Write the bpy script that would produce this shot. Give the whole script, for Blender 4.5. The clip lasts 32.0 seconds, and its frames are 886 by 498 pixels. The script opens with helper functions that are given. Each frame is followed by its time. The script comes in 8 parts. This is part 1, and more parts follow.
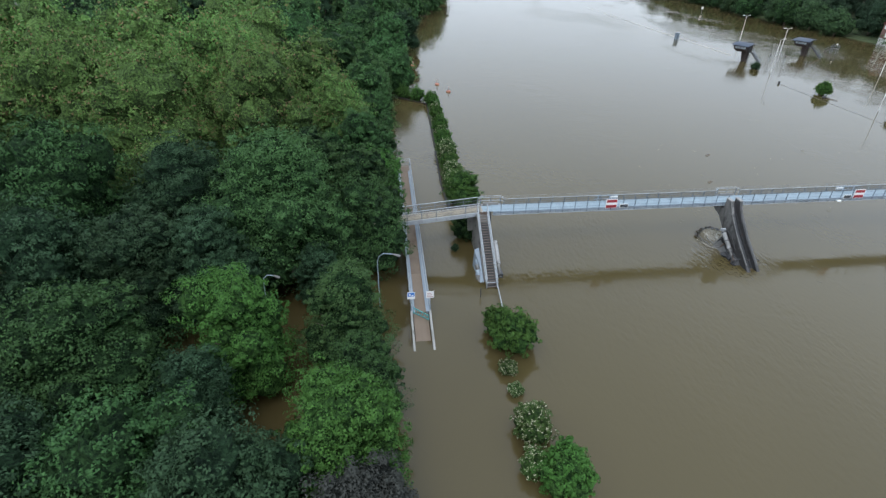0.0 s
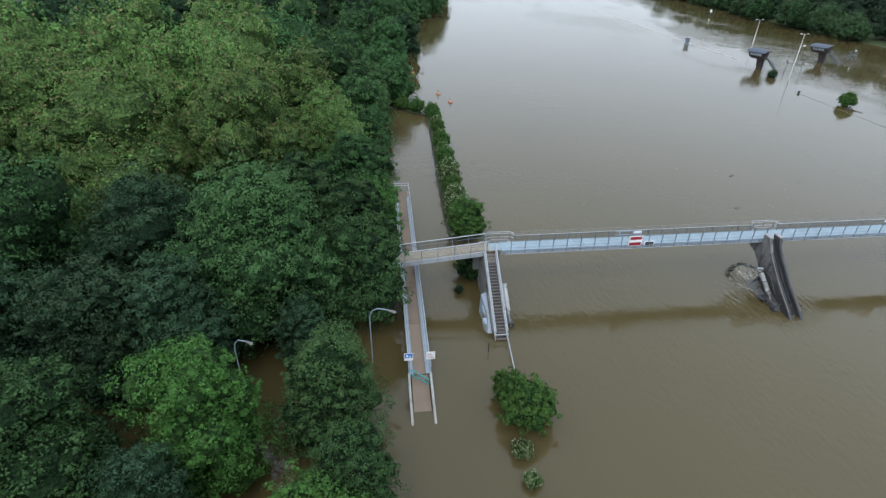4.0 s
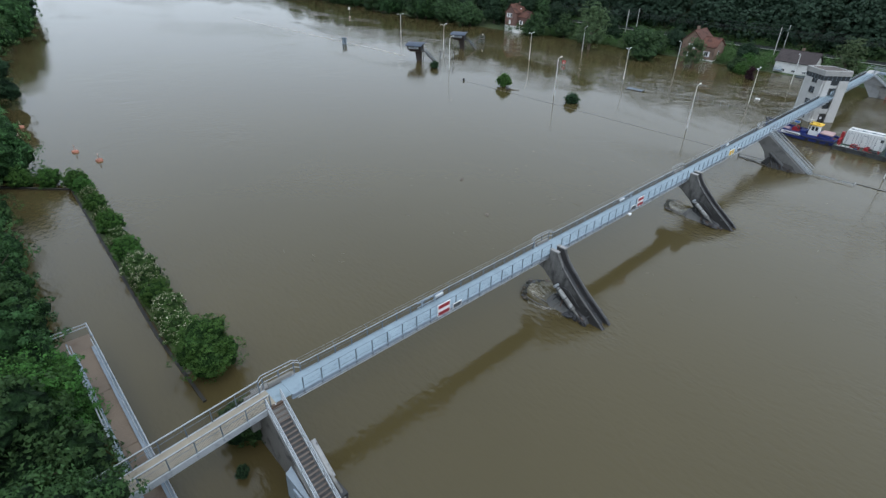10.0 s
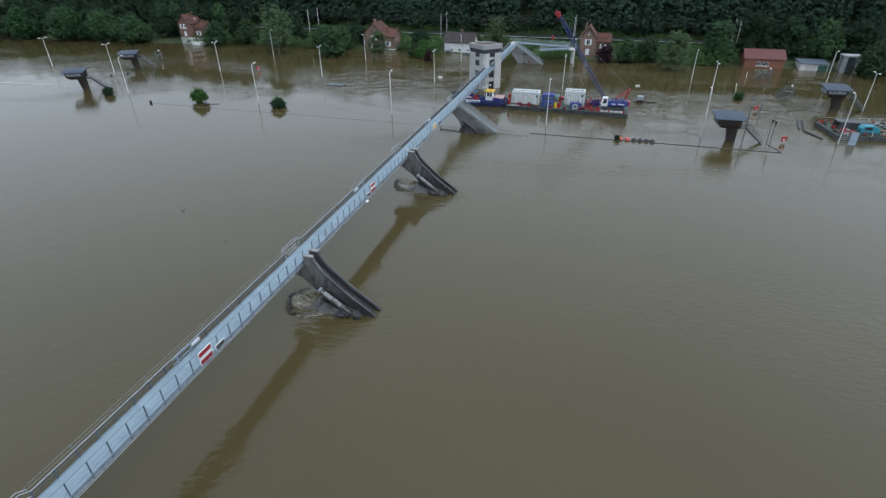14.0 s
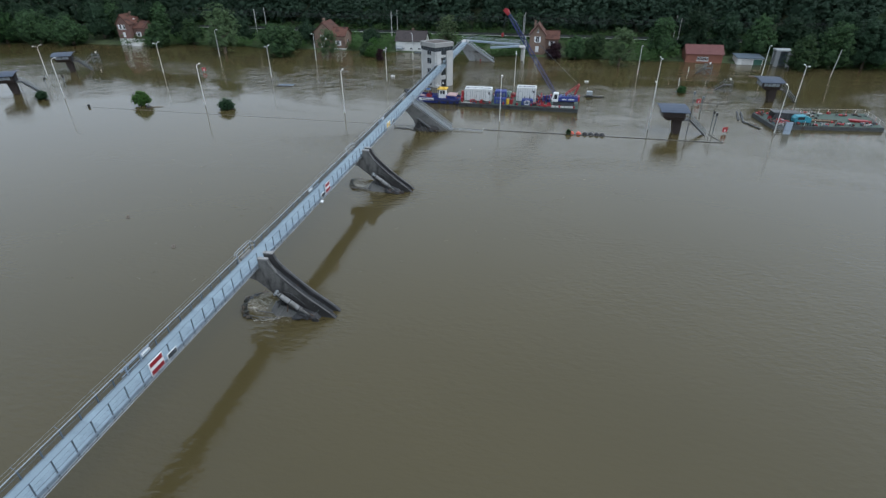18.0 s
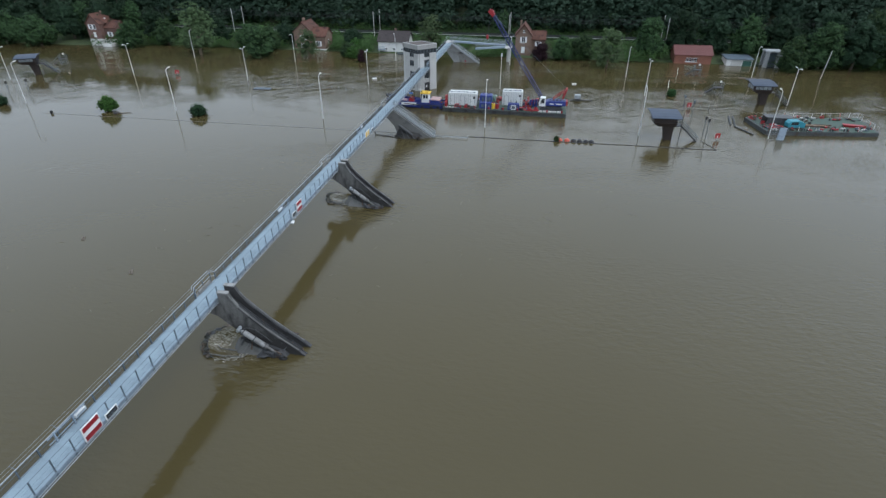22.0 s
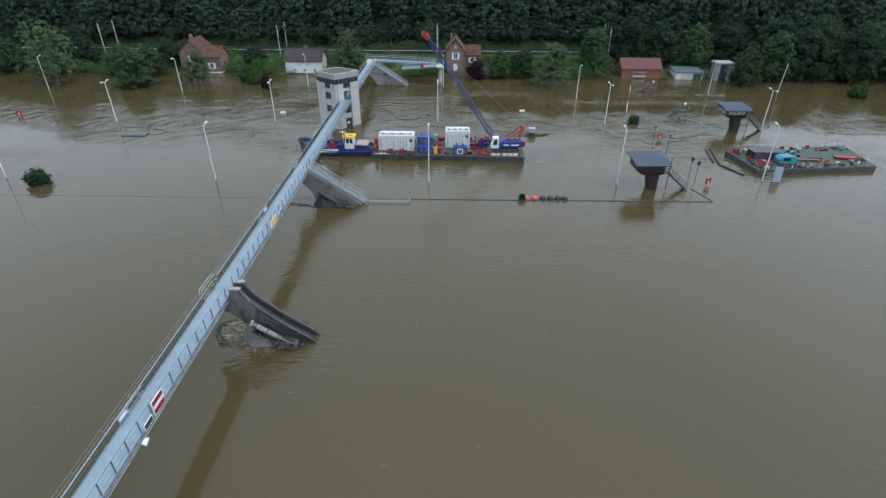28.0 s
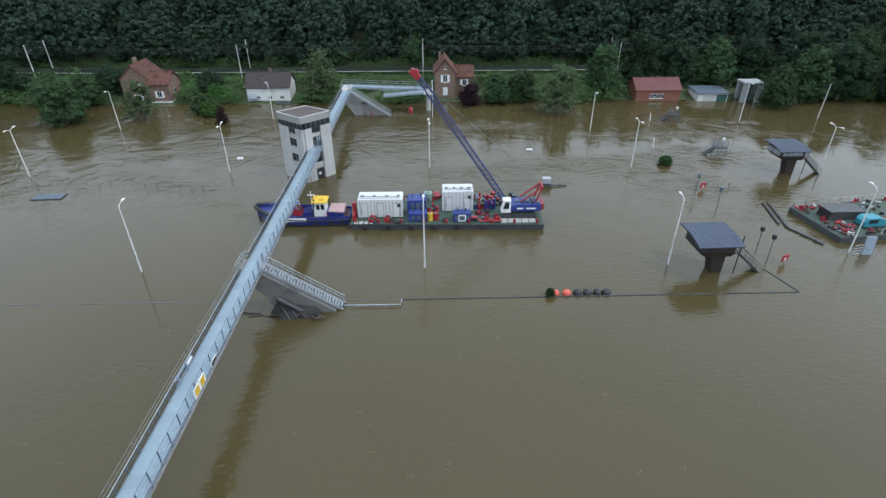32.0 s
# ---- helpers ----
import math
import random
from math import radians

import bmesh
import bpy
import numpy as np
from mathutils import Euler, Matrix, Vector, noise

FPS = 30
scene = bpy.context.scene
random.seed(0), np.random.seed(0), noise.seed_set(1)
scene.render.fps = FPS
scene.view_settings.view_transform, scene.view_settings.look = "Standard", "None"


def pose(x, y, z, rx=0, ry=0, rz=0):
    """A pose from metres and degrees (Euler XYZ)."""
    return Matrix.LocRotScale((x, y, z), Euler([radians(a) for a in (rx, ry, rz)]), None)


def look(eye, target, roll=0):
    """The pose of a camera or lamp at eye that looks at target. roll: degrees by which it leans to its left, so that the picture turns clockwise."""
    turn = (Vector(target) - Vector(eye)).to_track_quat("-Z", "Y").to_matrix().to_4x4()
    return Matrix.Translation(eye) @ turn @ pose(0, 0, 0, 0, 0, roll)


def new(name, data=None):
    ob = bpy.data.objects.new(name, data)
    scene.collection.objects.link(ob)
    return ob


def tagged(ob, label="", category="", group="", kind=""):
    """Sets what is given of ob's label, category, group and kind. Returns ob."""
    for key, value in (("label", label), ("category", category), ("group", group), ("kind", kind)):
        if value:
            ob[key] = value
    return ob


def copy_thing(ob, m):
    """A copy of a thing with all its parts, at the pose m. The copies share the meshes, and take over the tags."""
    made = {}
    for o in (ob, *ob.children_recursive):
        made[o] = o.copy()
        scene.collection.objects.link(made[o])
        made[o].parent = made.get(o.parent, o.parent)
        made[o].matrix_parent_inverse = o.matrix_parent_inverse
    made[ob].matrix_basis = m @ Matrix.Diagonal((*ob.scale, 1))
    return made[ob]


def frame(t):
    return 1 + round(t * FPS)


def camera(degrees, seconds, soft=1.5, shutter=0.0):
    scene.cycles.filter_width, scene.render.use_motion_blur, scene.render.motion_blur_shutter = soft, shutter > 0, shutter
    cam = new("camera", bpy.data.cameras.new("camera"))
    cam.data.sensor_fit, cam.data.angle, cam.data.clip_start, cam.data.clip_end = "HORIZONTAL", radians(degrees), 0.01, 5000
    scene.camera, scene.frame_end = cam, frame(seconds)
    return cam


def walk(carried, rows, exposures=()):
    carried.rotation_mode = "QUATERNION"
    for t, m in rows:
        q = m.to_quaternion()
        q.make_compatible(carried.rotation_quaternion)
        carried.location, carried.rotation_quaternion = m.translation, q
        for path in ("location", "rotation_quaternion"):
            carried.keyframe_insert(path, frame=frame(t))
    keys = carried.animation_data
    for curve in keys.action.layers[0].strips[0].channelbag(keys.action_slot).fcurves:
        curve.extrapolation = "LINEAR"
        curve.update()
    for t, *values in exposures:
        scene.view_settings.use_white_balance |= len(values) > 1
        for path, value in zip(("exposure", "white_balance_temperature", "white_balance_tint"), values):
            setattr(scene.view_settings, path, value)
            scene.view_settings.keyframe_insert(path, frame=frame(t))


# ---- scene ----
cam = camera(80.0, 32.0, 1.4)

PATH = [
    (0, look((-42.583, -53.771, 33.502), (-36.17, -2.91, 2.32), 1.00)),
    (0.5, look((-42.472, -53.228, 33.535), (-36.11, -2.42, 2.49), 0.91)),
    (1, look((-42.426, -52.400, 33.512), (-36.01, -1.53, 2.40), 0.98)),
    (1.5, look((-42.333, -51.453, 33.432), (-35.85, -0.53, 2.29), 1.02)),
    (2, look((-42.145, -50.551, 33.418), (-35.71, 0.39, 2.35), 0.95)),
    (2.5, look((-42.000, -49.484, 33.548), (-35.64, 1.32, 2.51), 1.01)),
    (3, look((-41.935, -48.147, 33.690), (-35.48, 2.66, 2.39), 1.18)),
    (3.5, look((-41.811, -46.823, 33.686), (-35.42, 4.00, 2.44), 1.14)),
    (5.5, look((-41.938, -40.520, 33.512), (-35.49, 10.39, 2.42), 0.96)),
    (6, look((-41.961, -38.809, 33.609), (-35.48, 12.03, 2.45), 1.08)),
    (6.5, look((-41.926, -37.090, 33.630), (-35.41, 13.71, 2.40), 1.21)),
    (7, look((-41.755, -35.396, 33.577), (-33.57, 15.13, 2.25), 1.34)),
    (7.5, look((-41.402, -33.667, 33.458), (-28.04, 15.70, 2.27), 1.36)),
    (8, look((-40.974, -31.882, 33.317), (-20.81, 15.40, 2.13), 1.31)),
    (8.5, look((-40.608, -30.257, 33.193), (-18.22, 15.97, 2.17), 1.15)),
    (9, look((-40.377, -28.785, 33.092), (-13.72, 15.26, 2.18), 0.97)),
    (9.5, look((-40.368, -27.389, 33.040), (-8.71, 13.36, 2.29), 1.01)),
    (10, look((-40.528, -26.323, 33.004), (-5.12, 11.36, 2.35), 1.16)),
    (10.5, look((-40.678, -25.707, 32.895), (-2.87, 9.39, 2.36), 1.25)),
    (11, look((-40.704, -25.426, 32.734), (-0.19, 6.81, 2.21), 1.23)),
    (11.5, look((-40.632, -25.428, 32.720), (1.61, 4.46, 2.31), 0.98)),
    (12, look((-40.340, -25.499, 32.663), (3.47, 1.67, 2.52), 0.59)),
    (12.5, look((-39.963, -25.518, 32.476), (6.47, -1.67, 2.10), 0.24)),
    (13, look((-39.872, -25.620, 32.476), (7.74, -5.39, 2.40), -0.04)),
    (13.5, look((-39.877, -25.754, 32.484), (8.96, -8.20, 2.32), -0.30)),
    (14, look((-39.838, -25.845, 32.379), (9.97, -11.28, 2.23), -0.48)),
    (14.5, look((-39.850, -25.907, 32.309), (10.45, -13.18, 2.17), -0.55)),
    (15, look((-39.867, -25.914, 32.242), (10.61, -14.03, 2.11), -0.51)),
    (15.5, look((-39.860, -25.853, 32.139), (10.76, -14.45, 2.01), -0.43)),
    (17.5, look((-39.870, -25.881, 32.069), (10.94, -15.55, 1.88), -0.21)),
    (18, look((-39.863, -26.032, 32.035), (10.99, -15.90, 1.84), -0.18)),
    (18.5, look((-39.833, -26.155, 32.025), (11.02, -16.25, 1.83), -0.15)),
    (19, look((-39.742, -26.231, 31.998), (11.16, -16.52, 1.77), -0.12)),
    (19.5, look((-39.534, -26.321, 31.991), (11.34, -16.73, 1.72), -0.08)),
    (20, look((-39.075, -26.410, 32.046), (11.76, -17.09, 1.79), -0.05)),
    (20.5, look((-38.275, -26.362, 32.056), (12.59, -17.19, 1.75), -0.04)),
    (21, look((-37.207, -26.219, 32.048), (13.77, -17.28, 1.66), -0.05)),
    (21.5, look((-35.953, -26.048, 32.147), (14.94, -17.22, 1.76), -0.04)),
    (22, look((-34.520, -25.765, 32.266), (16.39, -17.00, 1.84), 0.04)),
    (22.5, look((-32.902, -25.346, 32.314), (17.96, -16.32, 1.90), 0.14)),
    (23, look((-31.125, -24.857, 32.372), (19.74, -15.55, 1.90), 0.24)),
    (23.5, look((-29.277, -24.384, 32.511), (21.61, -15.36, 2.03), 0.26)),
    (24, look((-27.424, -23.929, 32.679), (23.75, -16.94, 2.17), 0.21)),
    (24.5, look((-25.530, -23.471, 32.820), (25.62, -16.55, 2.28), 0.18)),
    (25, look((-23.533, -22.981, 32.919), (27.75, -17.28, 2.38), 0.18)),
    (25.5, look((-21.447, -22.395, 32.960), (29.93, -17.17, 2.42), 0.23)),
    (27.5, look((-11.424, -20.397, 33.284), (40.11, -18.83, 2.59), 0.41)),
    (28, look((-8.726, -20.037, 33.252), (42.84, -19.20, 2.60), 0.24)),
    (28.5, look((-5.893, -19.581, 33.332), (45.62, -19.25, 2.69), 0.22)),
    (29, look((-2.959, -19.191, 33.411), (48.62, -19.19, 2.70), 0.16)),
    (29.5, look((0.013, -18.980, 33.511), (51.54, -19.20, 2.82), 0.01)),
    (30, look((3.092, -18.830, 33.669), (54.61, -19.19, 2.99), -0.10)),
    (30.5, look((6.251, -18.657, 33.831), (57.83, -19.22, 3.12), -0.19)),
    (31, look((9.346, -18.437, 33.978), (60.90, -19.24, 3.27), -0.27)),
    (31.5, look((12.158, -18.116, 34.136), (63.89, -19.02, 3.39), -0.30)),
    (32, look((14.543, -17.742, 34.333), (66.03, -18.70, 3.54), -0.23)),
]
walk(cam, PATH, ((0, 0.97, 6540, 13), (8, 0.97, 6540, 13), (9, 0.85, 6500, 12.5), (10, 0.65, 6420, 12), (11, 0.54, 6360, 12), (13, 0.54, 6340, 12), (19, 0.54, 6340, 12), (25, 0.66, 6340, 12), (29, 0.73, 6340, 12), (32, 0.82, 6360, 12)))

# ---- world and light: a bright overcast sky ----
world = bpy.data.worlds.new("overcast_sky")
scene.world = world
world.use_nodes = True
wn, wl = world.node_tree.nodes, world.node_tree.links
sky = wn.new("ShaderNodeTexSky")
sky.sky_type, sky.sun_disc = "NISHITA", False
sky.sun_elevation, sky.sun_rotation = radians(52), radians(200)
sky.air_density, sky.dust_density, sky.ozone_density = 1.0, 1.0, 1.5
grey = wn.new("ShaderNodeHueSaturation")
grey.inputs["Saturation"].default_value = 0.42
wl.new(sky.outputs["Color"], grey.inputs["Color"])
cloud = wn.new("ShaderNodeMix")
cloud.data_type = "RGBA"
cloud.inputs["Factor"].default_value = 0.82
wl.new(grey.outputs["Color"], cloud.inputs["A"])
# overcast: the cloud is thickest and dullest low over the hills
heaven, height, rise, veil = wn.new("ShaderNodeTexCoord"), wn.new("ShaderNodeSeparateXYZ"), wn.new("ShaderNodeValToRGB"), wn.new("ShaderNodeVectorMath")
wl.new(heaven.outputs["Generated"], height.inputs["Vector"])
wl.new(height.outputs["Z"], rise.inputs["Fac"])
for at, level in ((0.0, 0.78), (0.14, 0.82), (0.5, 1.10), (0.8, 1.04), (1.0, 1.0)):
    stop = rise.color_ramp.elements[0] if at == 0 else rise.color_ramp.elements[-1] if at == 1 else rise.color_ramp.elements.new(at)
    stop.position, stop.color = at, (level, level, level, 1)
veil.operation = "SCALE"
veil.inputs[0].default_value = (4.75, 5.62, 6.45)
# and somewhat brighter on the side where the sun stands behind it
glow, level = wn.new("ShaderNodeMath"), wn.new("ShaderNodeMath")
glow.operation, level.operation = "MULTIPLY_ADD", "MULTIPLY"
glow.inputs[1].default_value, glow.inputs[2].default_value = -0.16, 1.03
wl.new(height.outputs["Y"], glow.inputs[0])
wl.new(rise.outputs["Color"], level.inputs[0])
wl.new(glow.outputs["Value"], level.inputs[1])
wl.new(level.outputs["Value"], veil.inputs["Scale"])
wl.new(veil.outputs["Vector"], cloud.inputs["B"])
wl.new(cloud.outputs["Result"], wn["Background"].inputs["Color"])
wn["Background"].inputs["Strength"].default_value = 0.15
sun = new("sun", bpy.data.lights.new("sun", "SUN"))
sun.data.energy, sun.data.angle, sun.data.color = 0.6, radians(25), (1.0, 0.97, 0.92)
sun.matrix_world = look((-40, -110, 190), (0, 0, 0))


# ---- materials ----
def surface(name, colour, rough=0.7, metal=0.0, vary=0.25, scale=1.5, fine=25.0, bump=0.0, stain=None, spec=0.5, cut=(0.3, 0.45, 0.68), run=1.0):
    """A painted or bare surface: broad stains, fine grain, and a slight tone of its own for each object."""
    m = bpy.data.materials.new(name)
    m.use_nodes = True
    n, l = m.node_tree.nodes, m.node_tree.links
    p = n["Principled BSDF"]
    geo = n.new("ShaderNodeTexCoord")
    wide, grain = n.new("ShaderNodeTexNoise"), n.new("ShaderNodeTexNoise")
    wide.inputs["Scale"].default_value, wide.inputs["Detail"].default_value = scale, 6
    grain.inputs["Scale"].default_value, grain.inputs["Detail"].default_value = fine, 3
    ramp = n.new("ShaderNodeValToRGB")
    c = np.array(colour[:3])
    dark = np.array(stain[:3]) if stain else c * (1 - 1.6 * vary)
    ramp.color_ramp.elements[0].position, ramp.color_ramp.elements[1].position = cut[0], cut[2]
    ramp.color_ramp.elements[0].color = (*np.clip(dark, 0, 1), 1)
    ramp.color_ramp.elements[1].color = (*np.clip(c * (1 + 0.3 * vary), 0, 1), 1)
    mid = ramp.color_ramp.elements.new(cut[1])
    mid.color = (*np.clip(c, 0, 1), 1)
    info, hsv = n.new("ShaderNodeObjectInfo"), n.new("ShaderNodeHueSaturation")
    span = n.new("ShaderNodeMapRange")
    span.inputs["To Min"].default_value, span.inputs["To Max"].default_value = 1 - 0.4 * vary, 1 + 0.4 * vary
    mix = n.new("ShaderNodeMix")
    mix.data_type, mix.blend_type = "RGBA", "OVERLAY"
    mix.inputs["Factor"].default_value = 0.35
    for a in (wide, grain):
        l.new(geo.outputs["Object"], a.inputs["Vector"])
    if run != 1.0:
        # stains that have run down the face
        drip = n.new("ShaderNodeMapping")
        drip.inputs["Scale"].default_value = (1, 1, run)
        l.new(geo.outputs["Object"], drip.inputs["Vector"])
        l.new(drip.outputs["Vector"], wide.inputs["Vector"])
    l.new(wide.outputs["Fac"], ramp.inputs["Fac"])
    l.new(info.outputs["Random"], span.inputs["Value"])
    l.new(ramp.outputs["Color"], mix.inputs["A"])
    l.new(grain.outputs["Fac"], mix.inputs["B"])
    l.new(mix.outputs["Result"], hsv.inputs["Color"])
    l.new(span.outputs["Result"], hsv.inputs["Value"])
    l.new(hsv.outputs["Color"], p.inputs["Base Color"])
    p.inputs["Roughness"].default_value, p.inputs["Metallic"].default_value = rough, metal
    p.inputs["Specular IOR Level"].default_value = spec
    if bump:
        b = n.new("ShaderNodeBump")
        b.inputs["Strength"].default_value, b.inputs["Distance"].default_value = bump, 0.03
        l.new(grain.outputs["Fac"], b.inputs["Height"])
        l.new(b.outputs["Normal"], p.inputs["Normal"])
    return m


def foliage(name, light, dark, other=None, share=0.0):
    """Leaves: each leaf spray has its own tone, and each tree a tone of its own."""
    m = bpy.data.materials.new(name)
    m.use_nodes = True
    n, l = m.node_tree.nodes, m.node_tree.links
    out = n["Material Output"]
    p = n["Principled BSDF"]
    geo, info = n.new("ShaderNodeNewGeometry"), n.new("ShaderNodeObjectInfo")
    ramp = n.new("ShaderNodeValToRGB")
    e = ramp.color_ramp.elements
    low = [0.55 * d + 0.27 * b for d, b in zip(dark, light)]
    e[0].color, e[1].color = (*low, 1), (*[0.74 * b for b in light], 1)
    e[0].position, e[1].position = 0.0, 1.0 - share if other else 1.0
    if other:
        x = e.new(min(0.99, 1.0 - share + 0.02))
        x.color = (*other, 1)
    hsv, span, hue = n.new("ShaderNodeHueSaturation"), n.new("ShaderNodeMapRange"), n.new("ShaderNodeMapRange")
    span.inputs["To Min"].default_value, span.inputs["To Max"].default_value = 0.8, 1.2
    hue.inputs["To Min"].default_value, hue.inputs["To Max"].default_value = 0.485, 0.515
    l.new(geo.outputs["Random Per Island"], ramp.inputs["Fac"])
    l.new(info.outputs["Random"], span.inputs["Value"])
    l.new(info.outputs["Random"], hue.inputs["Value"])
    l.new(ramp.outputs["Color"], hsv.inputs["Color"])
    l.new(span.outputs["Result"], hsv.inputs["Value"])
    l.new(hue.outputs["Result"], hsv.inputs["Hue"])
    l.new(hsv.outputs["Color"], p.inputs["Base Color"])
    p.inputs["Roughness"].default_value = 0.75
    p.inputs["Specular IOR Level"].default_value = 0.2
    t, mix = n.new("ShaderNodeBsdfTranslucent"), n.new("ShaderNodeMixShader")
    l.new(hsv.outputs["Color"], t.inputs["Color"])
    mix.inputs["Fac"].default_value = 0.16
    l.new(p.outputs["BSDF"], mix.inputs[1])
    l.new(t.outputs["BSDF"], mix.inputs[2])
    l.new(mix.outputs["Shader"], out.inputs["Surface"])
    return m


def muddy_water(name="muddy_water", foam=0.0, white=0.0):
    """Brown river water; with foam, pale streaks thin out within that many metres of the object."""
    m = bpy.data.materials.new(name)
    m.use_nodes = True
    n, l = m.node_tree.nodes, m.node_tree.links
    p = n["Principled BSDF"]
    pos = n.new("ShaderNodeNewGeometry")
    stretch = n.new("ShaderNodeMapping")
    stretch.inputs["Scale"].default_value = (1.0, 0.45, 1.0)
    l.new(pos.outputs["Position"], stretch.inputs["Vector"])
    broad = n.new("ShaderNodeTexNoise")
    broad.inputs["Scale"].default_value, broad.inputs["Detail"].default_value = 0.02, 4
    l.new(pos.outputs["Position"], broad.inputs["Vector"])
    ramp = n.new("ShaderNodeValToRGB")
    ramp.color_ramp.elements[0].color = (0.059, 0.047, 0.0195, 1)
    ramp.color_ramp.elements[1].color = (0.069, 0.055, 0.0240, 1)
    ramp.color_ramp.elements[0].position, ramp.color_ramp.elements[1].position = 0.35, 0.65
    l.new(broad.outputs["Fac"], ramp.inputs["Fac"])
    if foam:
        near, span, veil = n.new("ShaderNodeTexCoord"), n.new("ShaderNodeVectorMath"), n.new("ShaderNodeMapRange")
        span.operation = "LENGTH"
        l.new(near.outputs["Object"], span.inputs[0])
        veil.inputs["From Min"].default_value, veil.inputs["From Max"].default_value = foam * 0.35, foam
        veil.inputs["To Min"].default_value, veil.inputs["To Max"].default_value = 0.0, 0.45
        l.new(span.outputs["Value"], veil.inputs["Value"])
        swirl, cut, tint = n.new("ShaderNodeTexNoise"), n.new("ShaderNodeMapRange"), n.new("ShaderNodeMix")
        swirl.inputs["Scale"].default_value, swirl.inputs["Detail"].default_value, swirl.inputs["Distortion"].default_value = 4.6, 9, 1.6
        flow = n.new("ShaderNodeMapping")
        flow.inputs["Scale"].default_value = (1.9, 0.55, 0.8)
        l.new(near.outputs["Object"], flow.inputs["Vector"])
        l.new(flow.outputs["Vector"], swirl.inputs["Vector"])
        less = n.new("ShaderNodeMath")
        less.operation = "SUBTRACT"
        l.new(swirl.outputs["Fac"], less.inputs[0])
        l.new(veil.outputs["Result"], less.inputs[1])
        cut.inputs["From Min"].default_value, cut.inputs["From Max"].default_value = 0.50 - 0.10 * white, 0.86 - 0.22 * white
        l.new(less.outputs["Value"], cut.inputs["Value"])
        tint.data_type = "RGBA"
        tint.inputs["B"].default_value = (0.34 + 0.12 * white, 0.32 + 0.12 * white, 0.265 + 0.115 * white, 1)
        l.new(cut.outputs["Result"], tint.inputs["Factor"])
        l.new(ramp.outputs["Color"], tint.inputs["A"])
        l.new(tint.outputs["Result"], p.inputs["Base Color"])
    else:
        l.new(ramp.outputs["Color"], p.inputs["Base Color"])
    p.inputs["IOR"].default_value = 1.39
    # calm and rough stretches of current
    calm = n.new("ShaderNodeTexNoise")
    calm.inputs["Scale"].default_value, calm.inputs["Detail"].default_value, calm.inputs["Distortion"].default_value = 0.035, 5, 1.2
    l.new(stretch.outputs["Vector"], calm.inputs["Vector"])
    rough = n.new("ShaderNodeMapRange")
    rough.inputs["From Min"].default_value, rough.inputs["From Max"].default_value = 0.35, 0.7
    rough.inputs["To Min"].default_value, rough.inputs["To Max"].default_value = 0.05, 0.13
    l.new(calm.outputs["Fac"], rough.inputs["Value"])
    l.new(rough.outputs["Result"], p.inputs["Roughness"])
    wave, ripple = n.new("ShaderNodeTexNoise"), n.new("ShaderNodeTexNoise")
    wave.inputs["Scale"].default_value, wave.inputs["Detail"].default_value, wave.inputs["Distortion"].default_value = 0.5, 5, 1.4
    ripple.inputs["Scale"].default_value, ripple.inputs["Detail"].default_value = 2.2, 3
    for a in (wave, ripple):
        l.new(stretch.outputs["Vector"], a.inputs["Vector"])
    # the current runs rougher over the drowned lock
    sep, lock = n.new("ShaderNodeSeparateXYZ"), n.new("ShaderNodeMapRange")
    l.new(pos.outputs["Position"], sep.inputs["Vector"])
    lock.inputs["From Min"].default_value, lock.inputs["From Max"].default_value = 62, 112
    lock.inputs["To Min"].default_value, lock.inputs["To Max"].default_value = 0.020, 0.135
    l.new(sep.outputs["X"], lock.inputs["Value"])
    amount = n.new("ShaderNodeMath")
    amount.operation = "MULTIPLY"
    patch = n.new("ShaderNodeMapRange")
    patch.inputs["From Min"].default_value, patch.inputs["From Max"].default_value = 0.43, 0.64
    patch.inputs["To Min"].default_value, patch.inputs["To Max"].default_value = 0.10, 1.15
    l.new(calm.outputs["Fac"], patch.inputs["Value"])
    # turbulent wakes below the two weir piers
    boil = patch.outputs["Result"]
    for wake in ((-2.0, -4.6, 0), (28.6, -4.6, 0)):
        far, fade, more = n.new("ShaderNodeVectorMath"), n.new("ShaderNodeMapRange"), n.new("ShaderNodeMath")
        far.operation = "DISTANCE"
        far.inputs[1].default_value = wake
        l.new(pos.outputs["Position"], far.inputs[0])
        fade.interpolation_type = "SMOOTHSTEP"
        fade.inputs["From Min"].default_value, fade.inputs["From Max"].default_value = 1.5, 7.0
        fade.inputs["To Min"].default_value, fade.inputs["To Max"].default_value = 3.0, 0.0
        l.new(far.outputs["Value"], fade.inputs["Value"])
        l.new(boil, more.inputs[0])
        l.new(fade.outputs["Result"], more.inputs[1])
        boil = more.outputs["Value"]
    l.new(boil, amount.inputs[0])
    l.new(lock.outputs["Result"], amount.inputs[1])
    b1, b2 = n.new("ShaderNodeBump"), n.new("ShaderNodeBump")
    b2.inputs["Distance"].default_value = 0.055
    l.new(boil, b2.inputs["Strength"])
    b1.inputs["Strength"].default_value = 1.0
    l.new(amount.outputs["Value"], b1.inputs["Distance"])
    swell, both = n.new("ShaderNodeTexNoise"), n.new("ShaderNodeMath")
    swell.inputs["Scale"].default_value, swell.inputs["Detail"].default_value, swell.inputs["Distortion"].default_value = 0.11, 4, 1.8
    l.new(pos.outputs["Position"], swell.inputs["Vector"])
    both.operation = "MULTIPLY_ADD"
    both.inputs[1].default_value = 3.2
    l.new(swell.outputs["Fac"], both.inputs[0])
    l.new(wave.outputs["Fac"], both.inputs[2])
